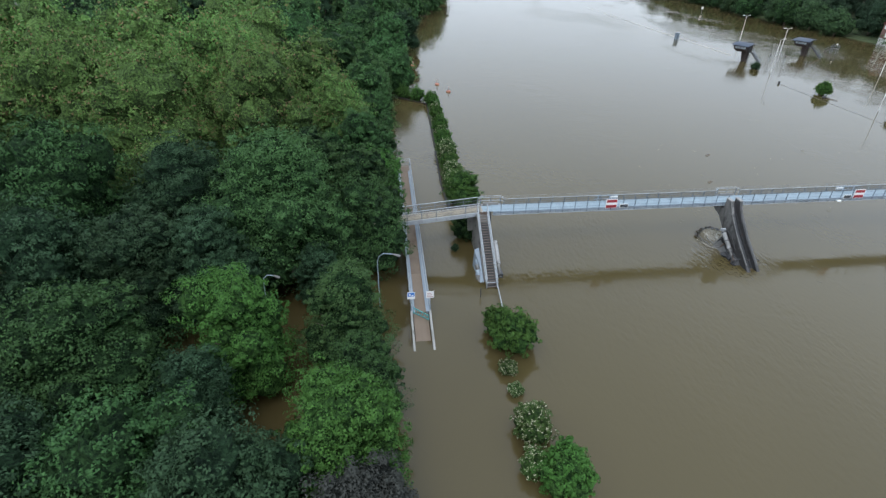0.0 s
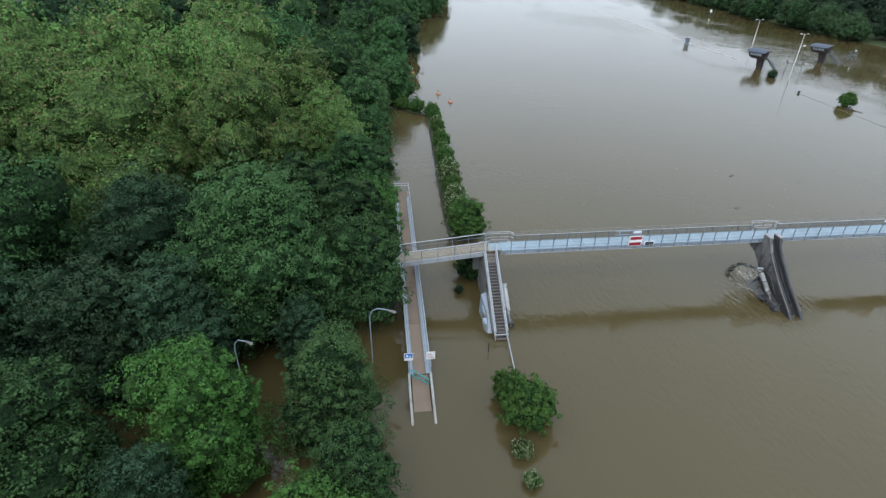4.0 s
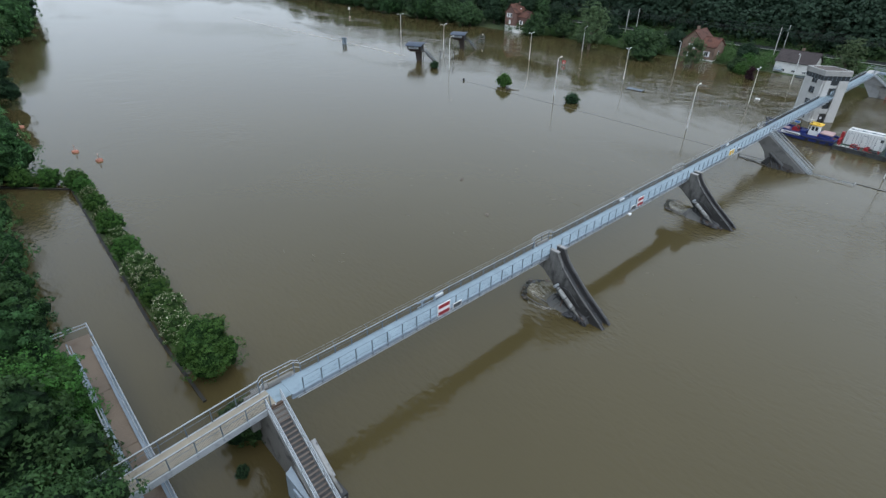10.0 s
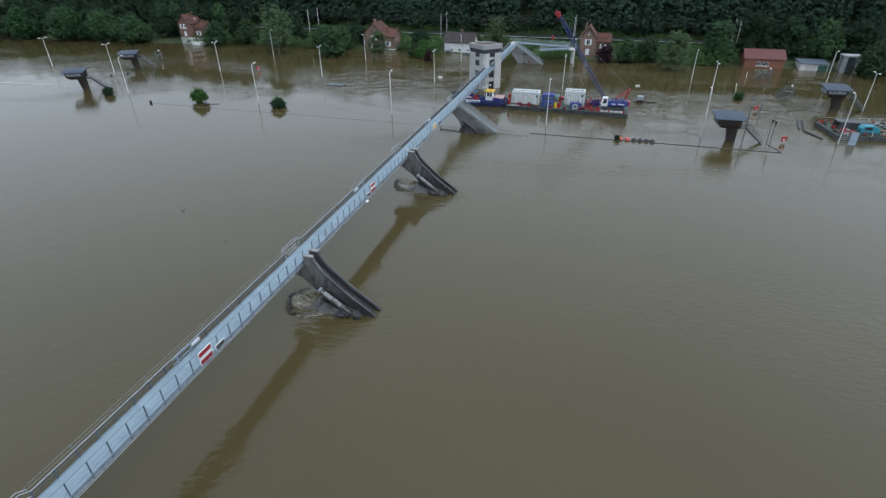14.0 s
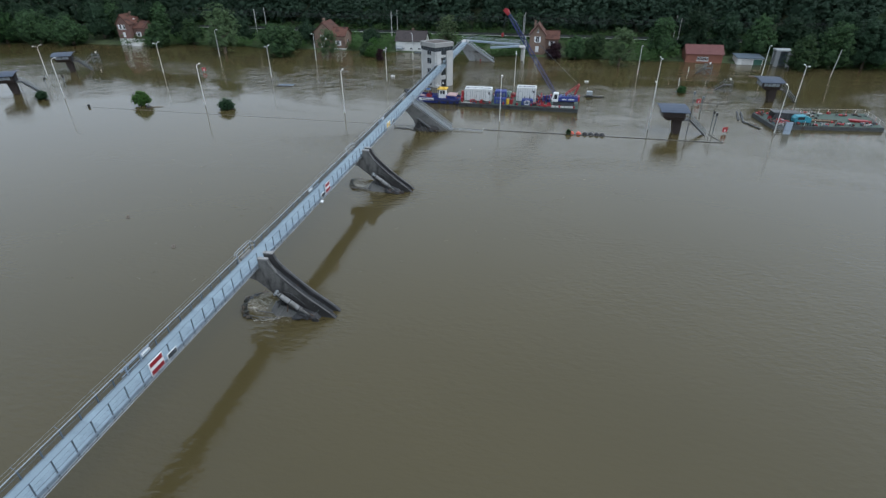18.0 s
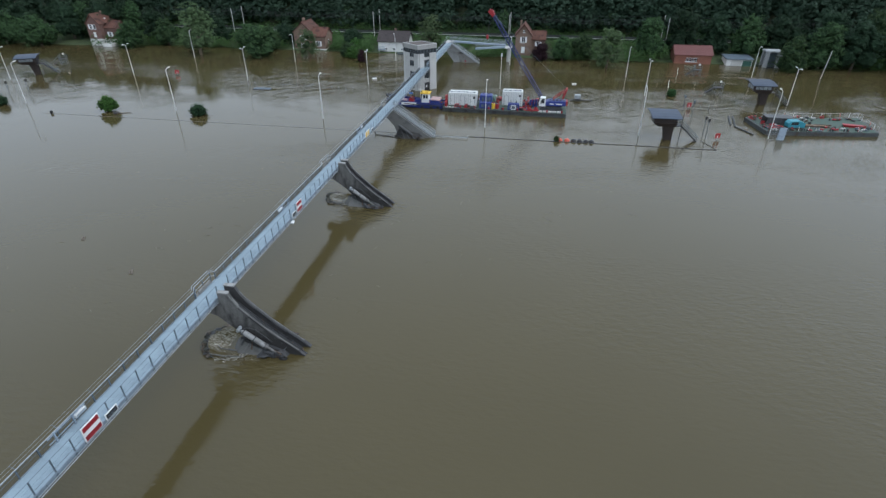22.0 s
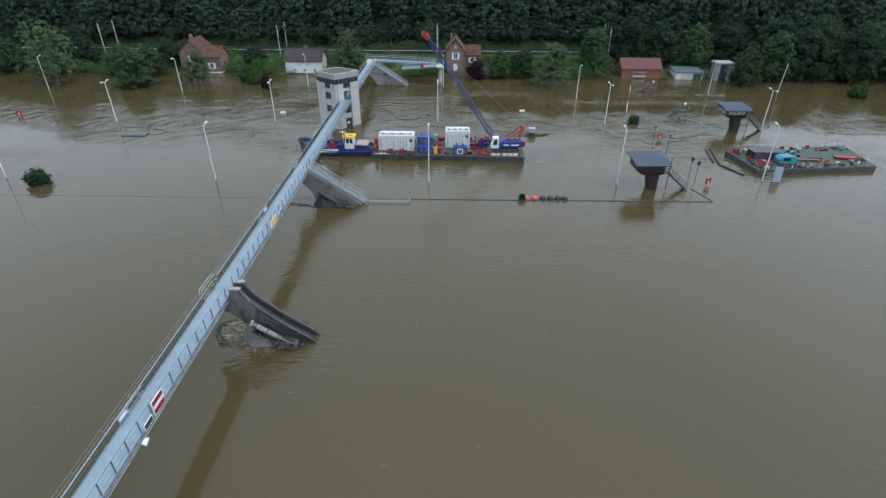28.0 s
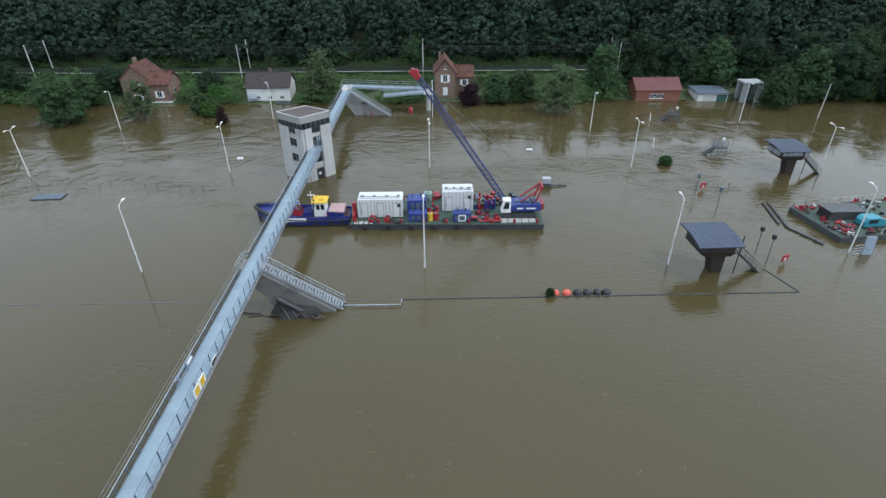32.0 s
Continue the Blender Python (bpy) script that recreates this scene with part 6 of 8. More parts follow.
for x, y, l in ((89.6, -58.6, 7.0), (85, 96.5, 11.0)):
    s = thing("barrier_rail", "dark thin rail along a drowned lock edge", "rail", (x, y, 0.2))
    part("rail", Shape().path([(0, 1.5, -0.1), (0, 0, 0.15), (-1.0, -l * .6, 0.1), (-0.6, -l, 0.1)], 0.05, 6), DARKSTEEL, s)
    for k in range(4):
        part("post", Shape().tube((-.3 * k, -1.6 * k, -1.2), (-.3 * k, -1.6 * k, 0.9), 0.04, 6), POST, s)

# drowned fence and a floating platform
fn = thing("drowned_fence", "row of thin fence posts barely above the water", "fence", (91.6, 18, 0))
spot = lambda y: (float(np.interp(y, [18, 25, 31, 41, 49], [89.8, 90.8, 91.6, 91.9, 91.7])) - 91, y - 18)
for k in range(17):
    a = spot(18 + 1.9 * k)
    part("post", Shape().tube((*a, -1), (a[0], a[1] + .08, 1.0), 0.03, 6), POST, fn)
    if k:
        b = spot(16.1 + 1.9 * k)
        part("rail", Shape().tube((*b, 0.45), (*a, 0.45), 0.015, 5), POST, fn)
pf = thing("floating_platform", "flat dark floating platform", "platform", (88.9, 40.9, 0), 3)
part("frame", Shape().box(-1.0, -2.2, -0.1, 1.0, 2.2, 0.12), DARKSTEEL, pf)
for k in range(6):
    part("board", Shape().box(-0.9, -2.1 + .7 * k, 0.121, 0.9, -1.5 + .7 * k, 0.15), POST, pf)
for k in range(3):
    s = thing("drift_pallet", "dark wooden pallet drifting against a lamp post", "pallet", (121.6 - .3 * k, -80.0 - 2.4 * k, 0), 12 * k, "drift pallets")
    for j in range(4):
        part("board", Shape().box(-0.8, -0.95 + .5 * j, 0.0, 0.8, -0.55 + .5 * j, 0.16), BARK, s)
for x, y in ((104.0, 16.6), (106.9, -35.4)):
    s = thing("small_float", "small white float on the water", "float", (x, y, 0))
    part("body", Shape().box(-0.25, -0.55, -0.1, 0.25, -0.05, 0.3).box(-0.25, 0.05, -0.1, 0.25, 0.5, 0.28), WHITE, s)
s = thing("instrument_box", "grey instrument box on a drowned frame", "box", (90.9, -35.3, 0))
part("box", Shape().box(-0.5, -0.8, 0.6, 0.5, 0.5, 1.4), GALV, s)
part("frame", Shape().box(-0.6, -0.9, 0.3, 0.6, 0.6, 0.5).tube((0, 0, -1), (0, 0, 0.3), .1, 6).tube((-.2, 1.5, .25), (0, -3.4, .15), .12, 6), DARKSTEEL, s)


def stair_cage(x, y, turn):
    t = thing("lock_stairs", "dark steel lock stairs and platform rising from the water", "stairs", (x, y, 0), turn, "lock stair cages")
    part("platform", Shape().box(-0.9, -0.9, 1.3, 0.9, 0.9, 1.42), DARKSTEEL, t)
    for a in (-0.85, 0.85):
        for b in (-0.85, 0.85):
            part("leg", Shape().tube((a, b, -1.5), (a, b, 2.5), 0.06, 6), POST, t)
    for h in (1.95, 2.5):
        part("handrail", Shape().path([(-.85, .85, h), (.85, .85, h), (.85, -.85, h), (-.85, -.85, h)], 0.035, 6), POST, t)
    part("brace", Shape().tube((-.85, -.85, 0), (-.85, .85, 1.3), .04, 6).tube((-.85, .85, 0), (-.85, -.85, 1.3), .04, 6), POST, t)
    part("flight", Shape().beam((0, 0.9, 1.35), (0, 3.0, -0.3), 0.9, 0.2), DARKSTEEL, t)
    for s in (-.45, .45):
        part("handrail", Shape().tube((s, .9, 2.3), (s, 3.0, .65), .035, 6), POST, t)
    part("light_box", Shape().box(-.15, -.5, 2.5, .2, -.15, 2.95), WHITE, t)
    for k in range(6):
        part("tread", Shape().box(-.42, .98 + .36 * k, 1.38 - .28 * k, .42, 1.2 + .36 * k, 1.42 - .28 * k), DARKSTEEL, t)
    for k in range(4):
        part("bar", Shape().tube((-.85, -.55 + .37 * k, 1.42), (-.85, -.55 + .37 * k, 2.5), .02, 5), POST, t)


stair_cage(123.8, -68.8, 0)
stair_cage(104.0, -69.1, 0)
stair_cage(107.5, 113.0, 30)
for x, y, h in ((107.2, -58.5, 1.9), (124.0, -64.0, 1.6)):
    s = thing("marker_post", "small white marker post in the lock", "post", (x, y, 0))
    part("post", Shape().tube((0, 0, -1), (.1, .2, h), 0.09, 6), WHITE, s)
LK = "shrubs on the drowned lock island"
for kind, x, y, H, R, z in (("bright", 65.0, 64.5, 2.3, 1.9, 0.2), ("dark", 65.9, 43.9, 2.4, 1.9, -0.3), ("dark", 65.4, 91.6, 2.0, 1.4, -0.2), ("mid", 99.4, -57.6, 1.6, 1.25, -0.2), ("bright", 121.0, -117.5, 2.6, 2.1, 0)):
    tree(kind, x, y, H, R, 2, name="shrub", category="shrub", group=LK, z=z, label="round green shrub rising from the flood on the lock")
s = thing("driftwood", "dark branch and float beside the shrub", "driftwood", (63.8, 60.8, 0), 20)
part("branch", Shape().tube((-.2, 1.4, .1), (.3, -2.0, .12), .12, 6, .05), BARK, s)
part("float", Shape().ball((0, 1.0, .15), .4, .6, .3, 8, 5), BLACK, s)
s = thing("bollard", "small black bollard at the lock wall", "bollard", (61.4, 75.4, 0))
part("post", Shape().tube((0, 0, -1), (0, 0, .6), .3, 10, .26), BLACK, s)

# water breaking over the guide wall, a gauge house and a channel mark upstream
rr = random.Random(31)
st = Shape()
for k in range(260):
    u = rr.random() ** 1.3
    px, py = 69.9 - 5.4 * u + rr.gauss(0, .35), 112 + 114 * u
    pts = []
    for m in range(rr.randint(3, 5)):
        pts.append((px, py, .02))
        px, py = px + rr.uniform(-.18, .18), py + rr.uniform(.15, .5)
    strand(st, pts, rr.uniform(.03, .16))
tagged(new("foam_line", st.mesh("foam_line", FOAMY)), "pale foam breaking along the drowned guide wall", "foam", kind="stuff")
t = thing("gauge_house", "small blue-grey gauge house on the guide wall", "gauge house", (66.3, 139.5, 0))
part("column", Shape().box(-.55, -.55, -2, .55, .55, 1.9), STEELBLUE, t)
part("cap", Shape().box(-.75, -.75, 1.9, .75, .75, 2.15), POST, t)
part("door", Shape().box(-.3, -.58, .1, .3, -.551, 1.7), POST, t)
t = thing("channel_mark", "white channel mark post standing in the river", "post", (115.8, 210.0, 0))
part("post", Shape().tube((0, 0, -2), (.1, 0, 1.8), .09, 8), POST, t)
part("top_mark", Shape().box(-.3, -.3, 1.5, .4, .3, 2.6), WHITE, t)


# ---- control tower astride the footbridge ----
ta = thing("control_tower", "pale concrete lock control tower astride the footbridge", "tower", (95.6, 2.3, 0))
ta.scale = (0.97, 0.97, 1.06)
lerp2 = lambda p, q, k: (p[0] + (q[0] - p[0]) * k, p[1] + (q[1] - p[1]) * k)


def slab(poly, z0, z1):
    return Shape().prism(poly, z0, z1, "z")


def inset(poly, d):
    cx, cy = sum(p[0] for p in poly) / len(poly), sum(p[1] for p in poly) / len(poly)
    return [(p[0] + (cx - p[0]) * d, p[1] + (cy - p[1]) * d) for p in poly]


# kite-shaped plan: the sharp nose points at the river, north face and south face run back from it
NOSE, NORTH, EAST, SOUTH = (-2.5, 0.0), (0.9, 4.4), (4.2, 0.5), (1.3, -3.9)
ring = [NOSE, SOUTH, EAST, NORTH]
mid = ((NOSE[0] + EAST[0]) / 2, 0.2)


def wall_piece(p, q, a, b, z0, z1, deep=0.45, back=0.0):
    """A stretch a..b of the wall from p to q, set back into the tower."""
    u, v = lerp2(p, q, a), lerp2(p, q, b)
    d = Vector((q[1] - p[1], p[0] - q[0]))
    d.normalize()
    if (mid[0] - p[0]) * d.x + (mid[1] - p[1]) * d.y < 0:
        d = -d
    return slab([(u[0] + d.x * back, u[1] + d.y * back), (v[0] + d.x * back, v[1] + d.y * back),
                 (v[0] + d.x * (back + deep), v[1] + d.y * (back + deep)), (u[0] + d.x * (back + deep), u[1] + d.y * (back + deep))], z0, z1)


TOWER = surface("pale_grey_tower_concrete", (0.43, 0.43, 0.42), 0.85, vary=0.2, scale=0.35, fine=8, bump=0.1, stain=(0.30, 0.295, 0.285))
FASCIA = surface("grey_weathered_fascia_concrete", (0.27, 0.268, 0.26), 0.85, vary=0.25, scale=0.5, fine=8, bump=0.1, stain=(0.15, 0.145, 0.14))
ROOFMUD = surface("brown_grey_roof_felt", (0.075, 0.062, 0.056), 0.9, vary=0.3, scale=0.8)
# north-west face: broad pier, column of windows, pier by the nose
part("corner_pier", wall_piece(NORTH, NOSE, 0.0, 0.42, -2, 8.15), TOWER, ta)
part("corner_pier", wall_piece(NORTH, NOSE, 0.72, 1.0, -2, 8.15), TOWER, ta)
for z in (0.4, 3.0, 5.4, 7.35):
    part("window", wall_piece(NORTH, NOSE, 0.425, 0.715, z, z + 1.15, 0.06, 0.10), GLASS, ta)
    part("window_bar", wall_piece(NORTH, NOSE, 0.565, 0.585, z, z + 1.15, 0.05, 0.05), POST, ta)
    part("window_sill", wall_piece(NORTH, NOSE, 0.415, 0.725, z - 0.10, z - 0.012, 0.16, -0.06), FASCIA, ta)
    part("window_bar", wall_piece(NORTH, NOSE, 0.425, 0.715, z + 0.74, z + 0.79, 0.05, 0.045), POST, ta)
for z0, z1 in ((-2, 0.39), (1.56, 2.99), (4.16, 5.39), (6.56, 7.34)):
    part("spandrel", wall_piece(NORTH, NOSE, 0.421, 0.719, z0, z1, 0.3, 0.06), TOWER, ta)
# south-west face: nose pier, open bay where the bridge passes, broad corner pier
part("corner_pier", wall_piece(NOSE, SOUTH, 0.10, 0.34, -2, 8.15), TOWER, ta)
part("corner_pier", wall_piece(NOSE, SOUTH, 0.64, 1.0, -2, 8.15), TOWER, ta)
part("spandrel", wall_piece(NOSE, SOUTH, 0.341, 0.639, 6.7, 7.3, 0.3, 0.2), TOWER, ta)
part("window", wall_piece(NOSE, SOUTH, 0.345, 0.635, 7.31, 8.14, 0.05, 0.1), GLASS, ta)
part("spandrel", wall_piece(NOSE, SOUTH, 0.341, 0.639, 1.7, 2.6, 0.3, 0.2), TOWER, ta)
part("bay_back", wall_piece(NOSE, SOUTH, 0.341, 0.639, 2.6, 6.7, 0.08, 1.5), FASCIA, ta, "shaded back of the open bay")
for k in (0.36, 0.46, 0.56, 0.62):
    part("bay_brace", wall_piece(NOSE, SOUTH, k, k + 0.014, 5.0, 6.7, 0.08, 0.25), DARKSTEEL, ta)
part("bay_beam", wall_piece(NOSE, SOUTH, 0.341, 0.639, 4.45, 4.62, 0.25, 0.1), DARKSTEEL, ta)
part("window", wall_piece(NOSE, SOUTH, 0.36, 0.62, 2.6, 4.4, 0.05, 0.4), GLASS, ta)
part("door", wall_piece(NOSE, SOUTH, 0.36, 0.62, -0.8, 1.69, 0.06, 0.35), BLACK, ta)
part("notice", wall_piece(NOSE, SOUTH, 0.44, 0.52, 0.6, 1.0, 0.03, 0.30), WHITE, ta)
# rear faces
part("rear_wall", wall_piece(SOUTH, EAST, 0.12, 0.42, -2, 8.3), TOWER, ta)
part("rear_wall", wall_piece(EAST, NORTH, 0.2, 1.0, -2, 8.3), TOWER, ta)
# dark box added to give the shade inside the tower
part("inner_core", slab([(0.2, 2.6), (0.9, 3.4), (2.6, 1.8), (1.6, 2.5)], -2, 8.2), DARKSTEEL, ta, "dark box standing in for the shaded interior")
part("floor_slab", slab(inset(ring, 0.14), 7.25, 7.4), TOWER, ta)
# band of windows below a deep fascia
part("glazing_band", slab(inset(ring, 0.015), 8.15, 9.05), GLASS, ta, "dark band of windows")
for p, q in zip(ring, ring[1:] + ring[:1]):
    n = max(3, int(math.dist(p, q) / 0.85))
    for k in range(n):
        m = lerp2(p, q, k / n)
        m = lerp2(m, mid, 0.012)
        part("mullion", Shape().box(m[0] - .04, m[1] - .04, 8.15, m[0] + .04, m[1] + .04, 9.05), POST, ta)
roofring = inset(ring, -0.04)
part("parapet", slab(roofring, 9.05, 9.95), FASCIA, ta, "darker weathered fascia")
part("roof_felt", slab(inset(roofring, 0.07), 9.95, 9.97), ROOFMUD, ta)
for p, q in zip(roofring, roofring[1:] + roofring[:1]):
    p, q = lerp2(p, mid, 0.03), lerp2(q, mid, 0.03)
    part("coping", Shape().beam((*p, 10.0), (*q, 10.0), 0.14, 0.12), TOWER, ta)

# ---- far end of the footbridge: pier with stairs, and switchback ramps ----
FARCONC = surface("grey_far_pier_concrete", (0.27, 0.275, 0.275), 0.85, vary=0.2, scale=0.5, fine=8, bump=0.1, stain=(0.2, 0.2, 0.2))
fp = thing("bridge_pier", "triangular concrete pier with stairs at the far bank", "bridge pier", (130.1, 0, 0), 0, "weir piers")
part("wall", Shape().prism([(0.0, 5.1), (2.2, 5.1), (1.6, 3.2), (-1.9, -1.5), (-9.6, -1.5), (-8.6, 0.0), (-0.6, 5.1)], -0.35, 0.35, "x"), FARCONC, fp)
part("lower_block", Shape().prism([(-2.6, 0.0), (-2.4, 1.6), (-1.2, 3.0), (-3.2, 3.0), (-7.8, 0.0)], -0.6, -0.36, "x"), CONCRETE, fp)
stair(129.3, 1.1, (0.0, DZ), (-8.6, 0.0), 28, True, "galvanised stairway on the far triangular pier")
t = thing("life_ring", "small red life-ring box on the far pier", "life ring", (129.5, -4.3, 0.4))
part("ring", Shape().ball((0, 0, 0), .1, .28, .28, 10, 6), RED, t)
for x, ya, za, yb, zb, lab in ((134.2, 1.0, DZ, -15.8, 4.7, "upper"), (131.9, -15.8, 4.6, -7.0, 3.9, "lower")):
    r = thing("switchback_ramp", lab + " galvanised switchback ramp above the flooded bank", "ramp", (x, 0, 0), 0, "switchback ramps")
    part("deck", Shape().beam((0, ya, za - .1), (0, yb, zb - .1), 1.7, 0.2), STEELBLUE, r)
    for dx in (-.9, .9):
        part("girder", Shape().beam((dx, ya, za - .2), (dx, yb, zb - .2), 0.12, 0.38), STEELBLUE, r)
        for h in (1.05, .6):
            part("handrail", Shape().tube((dx, ya, za + h), (dx, yb, zb + h), .035, 6), GALV, r)
        n = int(abs(yb - ya) / 1.5)
        for k in range(n + 1):
            y, z = ya + (yb - ya) * k / n, za + (zb - za) * k / n
            part("post", Shape().box(dx - .03, y - .03, z - .1, dx + .03, y + .03, z + 1.05), POST, r)
r = thing("ramp_landing", "ramp landing on a round concrete column", "ramp", (133.2, -16.8, 0))
part("slab", Shape().box(-2.1, -1.0, 4.0, 2.1, 1.0, 4.25), PALECONC, r)
part("column", Shape().tube((0, 0, -2), (0, 0, 4.0), 0.5, 14), PALECONC, r)
for h in (.6, 1.05):
    part("handrail", Shape().path([(-2.1, 1, 4.25 + h), (-2.1, -1, 4.25 + h), (2.1, -1, 4.25 + h), (2.1, 1, 4.25 + h)], .035, 6), GALV, r)
r = thing("bridge_landing", "deck landing at the far end of the footbridge", "footbridge", (132.2, 1, 0))
part("slab", Shape().box(-2.2, -1.0, DZ - .3, 3.0, 1.1, DZ - .02), PALECONC, r)
for h in (.6, 1.1):
    part("handrail", Shape().path([(-1.6, 1.1, DZ + h), (2.6, 1.1, DZ + h), (2.6, -0.2, DZ + h)], .04, 6), GALV, r)

# ---- work pontoon with its load ----
HULL = surface("dark_pontoon_hull", (0.050, 0.056, 0.058), 0.6, 0.1, vary=0.5, scale=1.1, stain=(0.040, 0.024, 0.015))
GREEN = surface("worn_green_deck", (0.048, 0.088, 0.066), 0.7, vary=0.6, scale=1.3, stain=(0.085, 0.070, 0.05))
BZ = 0.86
pt = thing("work_pontoon", "long flat dark work pontoon with a worn green deck", "pontoon", (81.6, -19.55, 0), -1.6)
hx, hy = 4.6, 13.05
part("hull", Shape().prism([(-hy, BZ - 0.04), (hy, BZ - 0.04), (hy, 0.2), (hy - 1.0, -0.8), (-hy + 1.0, -0.8), (-hy, 0.2)], -hx, hx, "x"), HULL, pt)
part("deck", Shape().box(-hx + .1, -hy + .1, BZ - 0.039, hx - .1, hy - .1, BZ), GREEN, pt)
part("fender_strip", Shape().box(-hx - .08, -hy, 0.6, -hx - .001, hy, 0.79), DARKSTEEL, pt)
for k in range(9):
    part("bollard", Shape().tube((-hx + .35, -hy + .9 + 3.05 * k, BZ), (-hx + .35, -hy + .9 + 3.05 * k, BZ + .5), .16, 8, .2), RED, pt)
for k in range(12):
    part("rail_post", Shape().tube((hx - .2, -hy + .8 + 2.1 * k, BZ), (hx - .2, -hy + .8 + 2.1 * k, BZ + 1.1), .025, 5), POST, pt)
part("rail", Shape().tube((hx - .2, -hy + .8, BZ + 1.1), (hx - .2, hy - 2, BZ + 1.1), .02, 5), POST, pt)

CREAM = surface("white_container_paint", (0.60, 0.61, 0.60), 0.5, vary=0.12, scale=0.9, stain=(0.60, 0.60, 0.58))
RX = surface("bright_red_machine_paint", (0.30, 0.02, 0.026), 0.45, vary=0.2)
BX = surface("blue_machine_paint", (0.022, 0.04, 0.19), 0.45, vary=0.2)


def container(x0, x1, y0, y1, h, doors, label, mat):
    t = thing("container_cabin", label, "container", ((x0 + x1) / 2, (y0 + y1) / 2, BZ))
    a, b = (x1 - x0) / 2, (y1 - y0) / 2
    part("body", Shape().prism([(-b, 0.12), (b, 0.12), (b, h - .12), (b - .12, h), (-b + .12, h), (-b, h - .12)], -a, a, "x"), mat, t)
    part("skid", Shape().box(-a + .1, -b + .1, 0, a - .1, b - .1, .12), DARKSTEEL, t)
    n = max(3, int((y1 - y0) / 1.0))
    for k in range(n + 1):
        y = -b + .06 + (2 * b - .12) * k / n
        part("rib", Shape().box(-a - .04, y - .04, .15, -a - .001, y + .04, h - .12), mat, t)
    for k in range(n * 2):
        y = -b + .06 + (2 * b - .12) * (k + .5) / (n * 2)
        part("seam", Shape().box(-a - .012, y - .02, .2, -a - .0005, y + .02, h - .2), POST, t)
    for s in (-1, 1):
        part("roof_rail", Shape().tube((-a + .5 + s * .25, -b + .3, h + .16), (-a + .5 + s * .25, b - .3, h + .16), .035, 5), POST, t)
    for k in range(doors):
        y = -b + .9 + (2 * b - 1.8) * k / max(1, doors - 1) if doors > 1 else 0
        part("door", Shape().box(-a - .05, y - .42, .25, -a - .002, y + .42, 2.2), mat, t)
        part("door_seal", Shape().box(-a - .056, y - .47, .22, -a - .051, y - .42, 2.25).box(-a - .056, y + .42, .22, -a - .051, y + .47, 2.25).box(-a - .056, y - .42, 2.2, -a - .051, y + .42, 2.25), POST, t)
        part("door_handle", Shape().tube((-a - .09, y + .3, .9), (-a - .09, y + .3, 1.4), .025, 5), DARKSTEEL, t)
    part("vent", Shape().box(-a - .06, -b + .3, h - 1.1, -a - .002, -b + .75, h - .6), DARKSTEEL, t)
    for k in range(4):
        part("roof_vent", Shape().box(-.35, -b + .6 + k * (2 * b - 1.2) / 3 - .2, h + .001, .05, -b + .6 + k * (2 * b - 1.2) / 3 + .2, h + .1), POST, t)
    return t


container(79.0, 81.6, -13.5, -7.4, 2.75, 3, "white ribbed cabin container on the pontoon", CREAM)
container(80.6, 83.2, -23.2, -18.9, 3.1, 2, "taller white container on the pontoon deck", CREAM)
for x0, x1, y0, y1, h in ((79.6, 81.8, -16.7, -14.1, 2.3), (77.7, 79.0, -16.8, -14.3, 1.25), (77.5, 78.8, -22.7, -20.3, 1.3)):
    t = thing("generator_set", "blue steel machine housing on the pontoon", "generator", ((x0 + x1) / 2, (y0 + y1) / 2, BZ), 0, "machine housings")
    a, b = (x1 - x0) / 2, (y1 - y0) / 2
    part("housing", Shape().prism([(-b, .1), (b, .1), (b, h - .15), (b - .15, h), (-b + .15, h), (-b, h - .15)], -a, a, "x"), BX, t)
    part("skid", Shape().box(-a - .05, -b - .05, 0, a + .05, b + .05, .1), DARKSTEEL, t)
    part("exhaust", Shape().tube((0, b * .5, h), (0, b * .5, h + .6), .07, 8).tube((a * .4, -b * .4, h), (a * .4, -b * .4, h + .35), .12, 8), DARKSTEEL, t)
    for k in range(3):
        part("louvre", Shape().box(-a - .03, -b + .2 + k * .7, .35, -a - .001, -b + .7 + k * .7, h - .35), POST, t)
    if y0 < -20:
        part("label_frame", Shape().box(-a - .06, -.5, .15, -a - .031, .5, .3).box(-a - .06, -.5, .95, -a - .031, .5, 1.1).box(-a - .06, -.5, .3, -a - .031, -.36, .95).box(-a - .06, .36, .3, -a - .031, .5, .95), WHITE, t)


PALEGREEN = surface("pale_green_tank_paint", (0.25, 0.36, 0.31), 0.5, vary=0.2)


def winch(x, y, m, turn=0, s=1.0):
    t = thing("winch", "red deck winch with a cable drum", "winch", (x, y, BZ), turn, "deck winches")
    part("drum", Shape().tube((0, -.45 * s, .5 * s), (0, .45 * s, .5 * s), .32 * s, 12), DARKSTEEL, t)
    for q in (-.5, .5):
        part("flange", Shape().tube((0, q * s - .04, .5 * s), (0, q * s + .04, .5 * s), .5 * s, 14), m, t)
    part("frame", Shape().box(-.6 * s, -.65 * s, 0, .6 * s, .65 * s, .16 * s).box(-.55 * s, .55 * s, .16 * s, .2 * s, .75 * s, .75 * s), m, t)


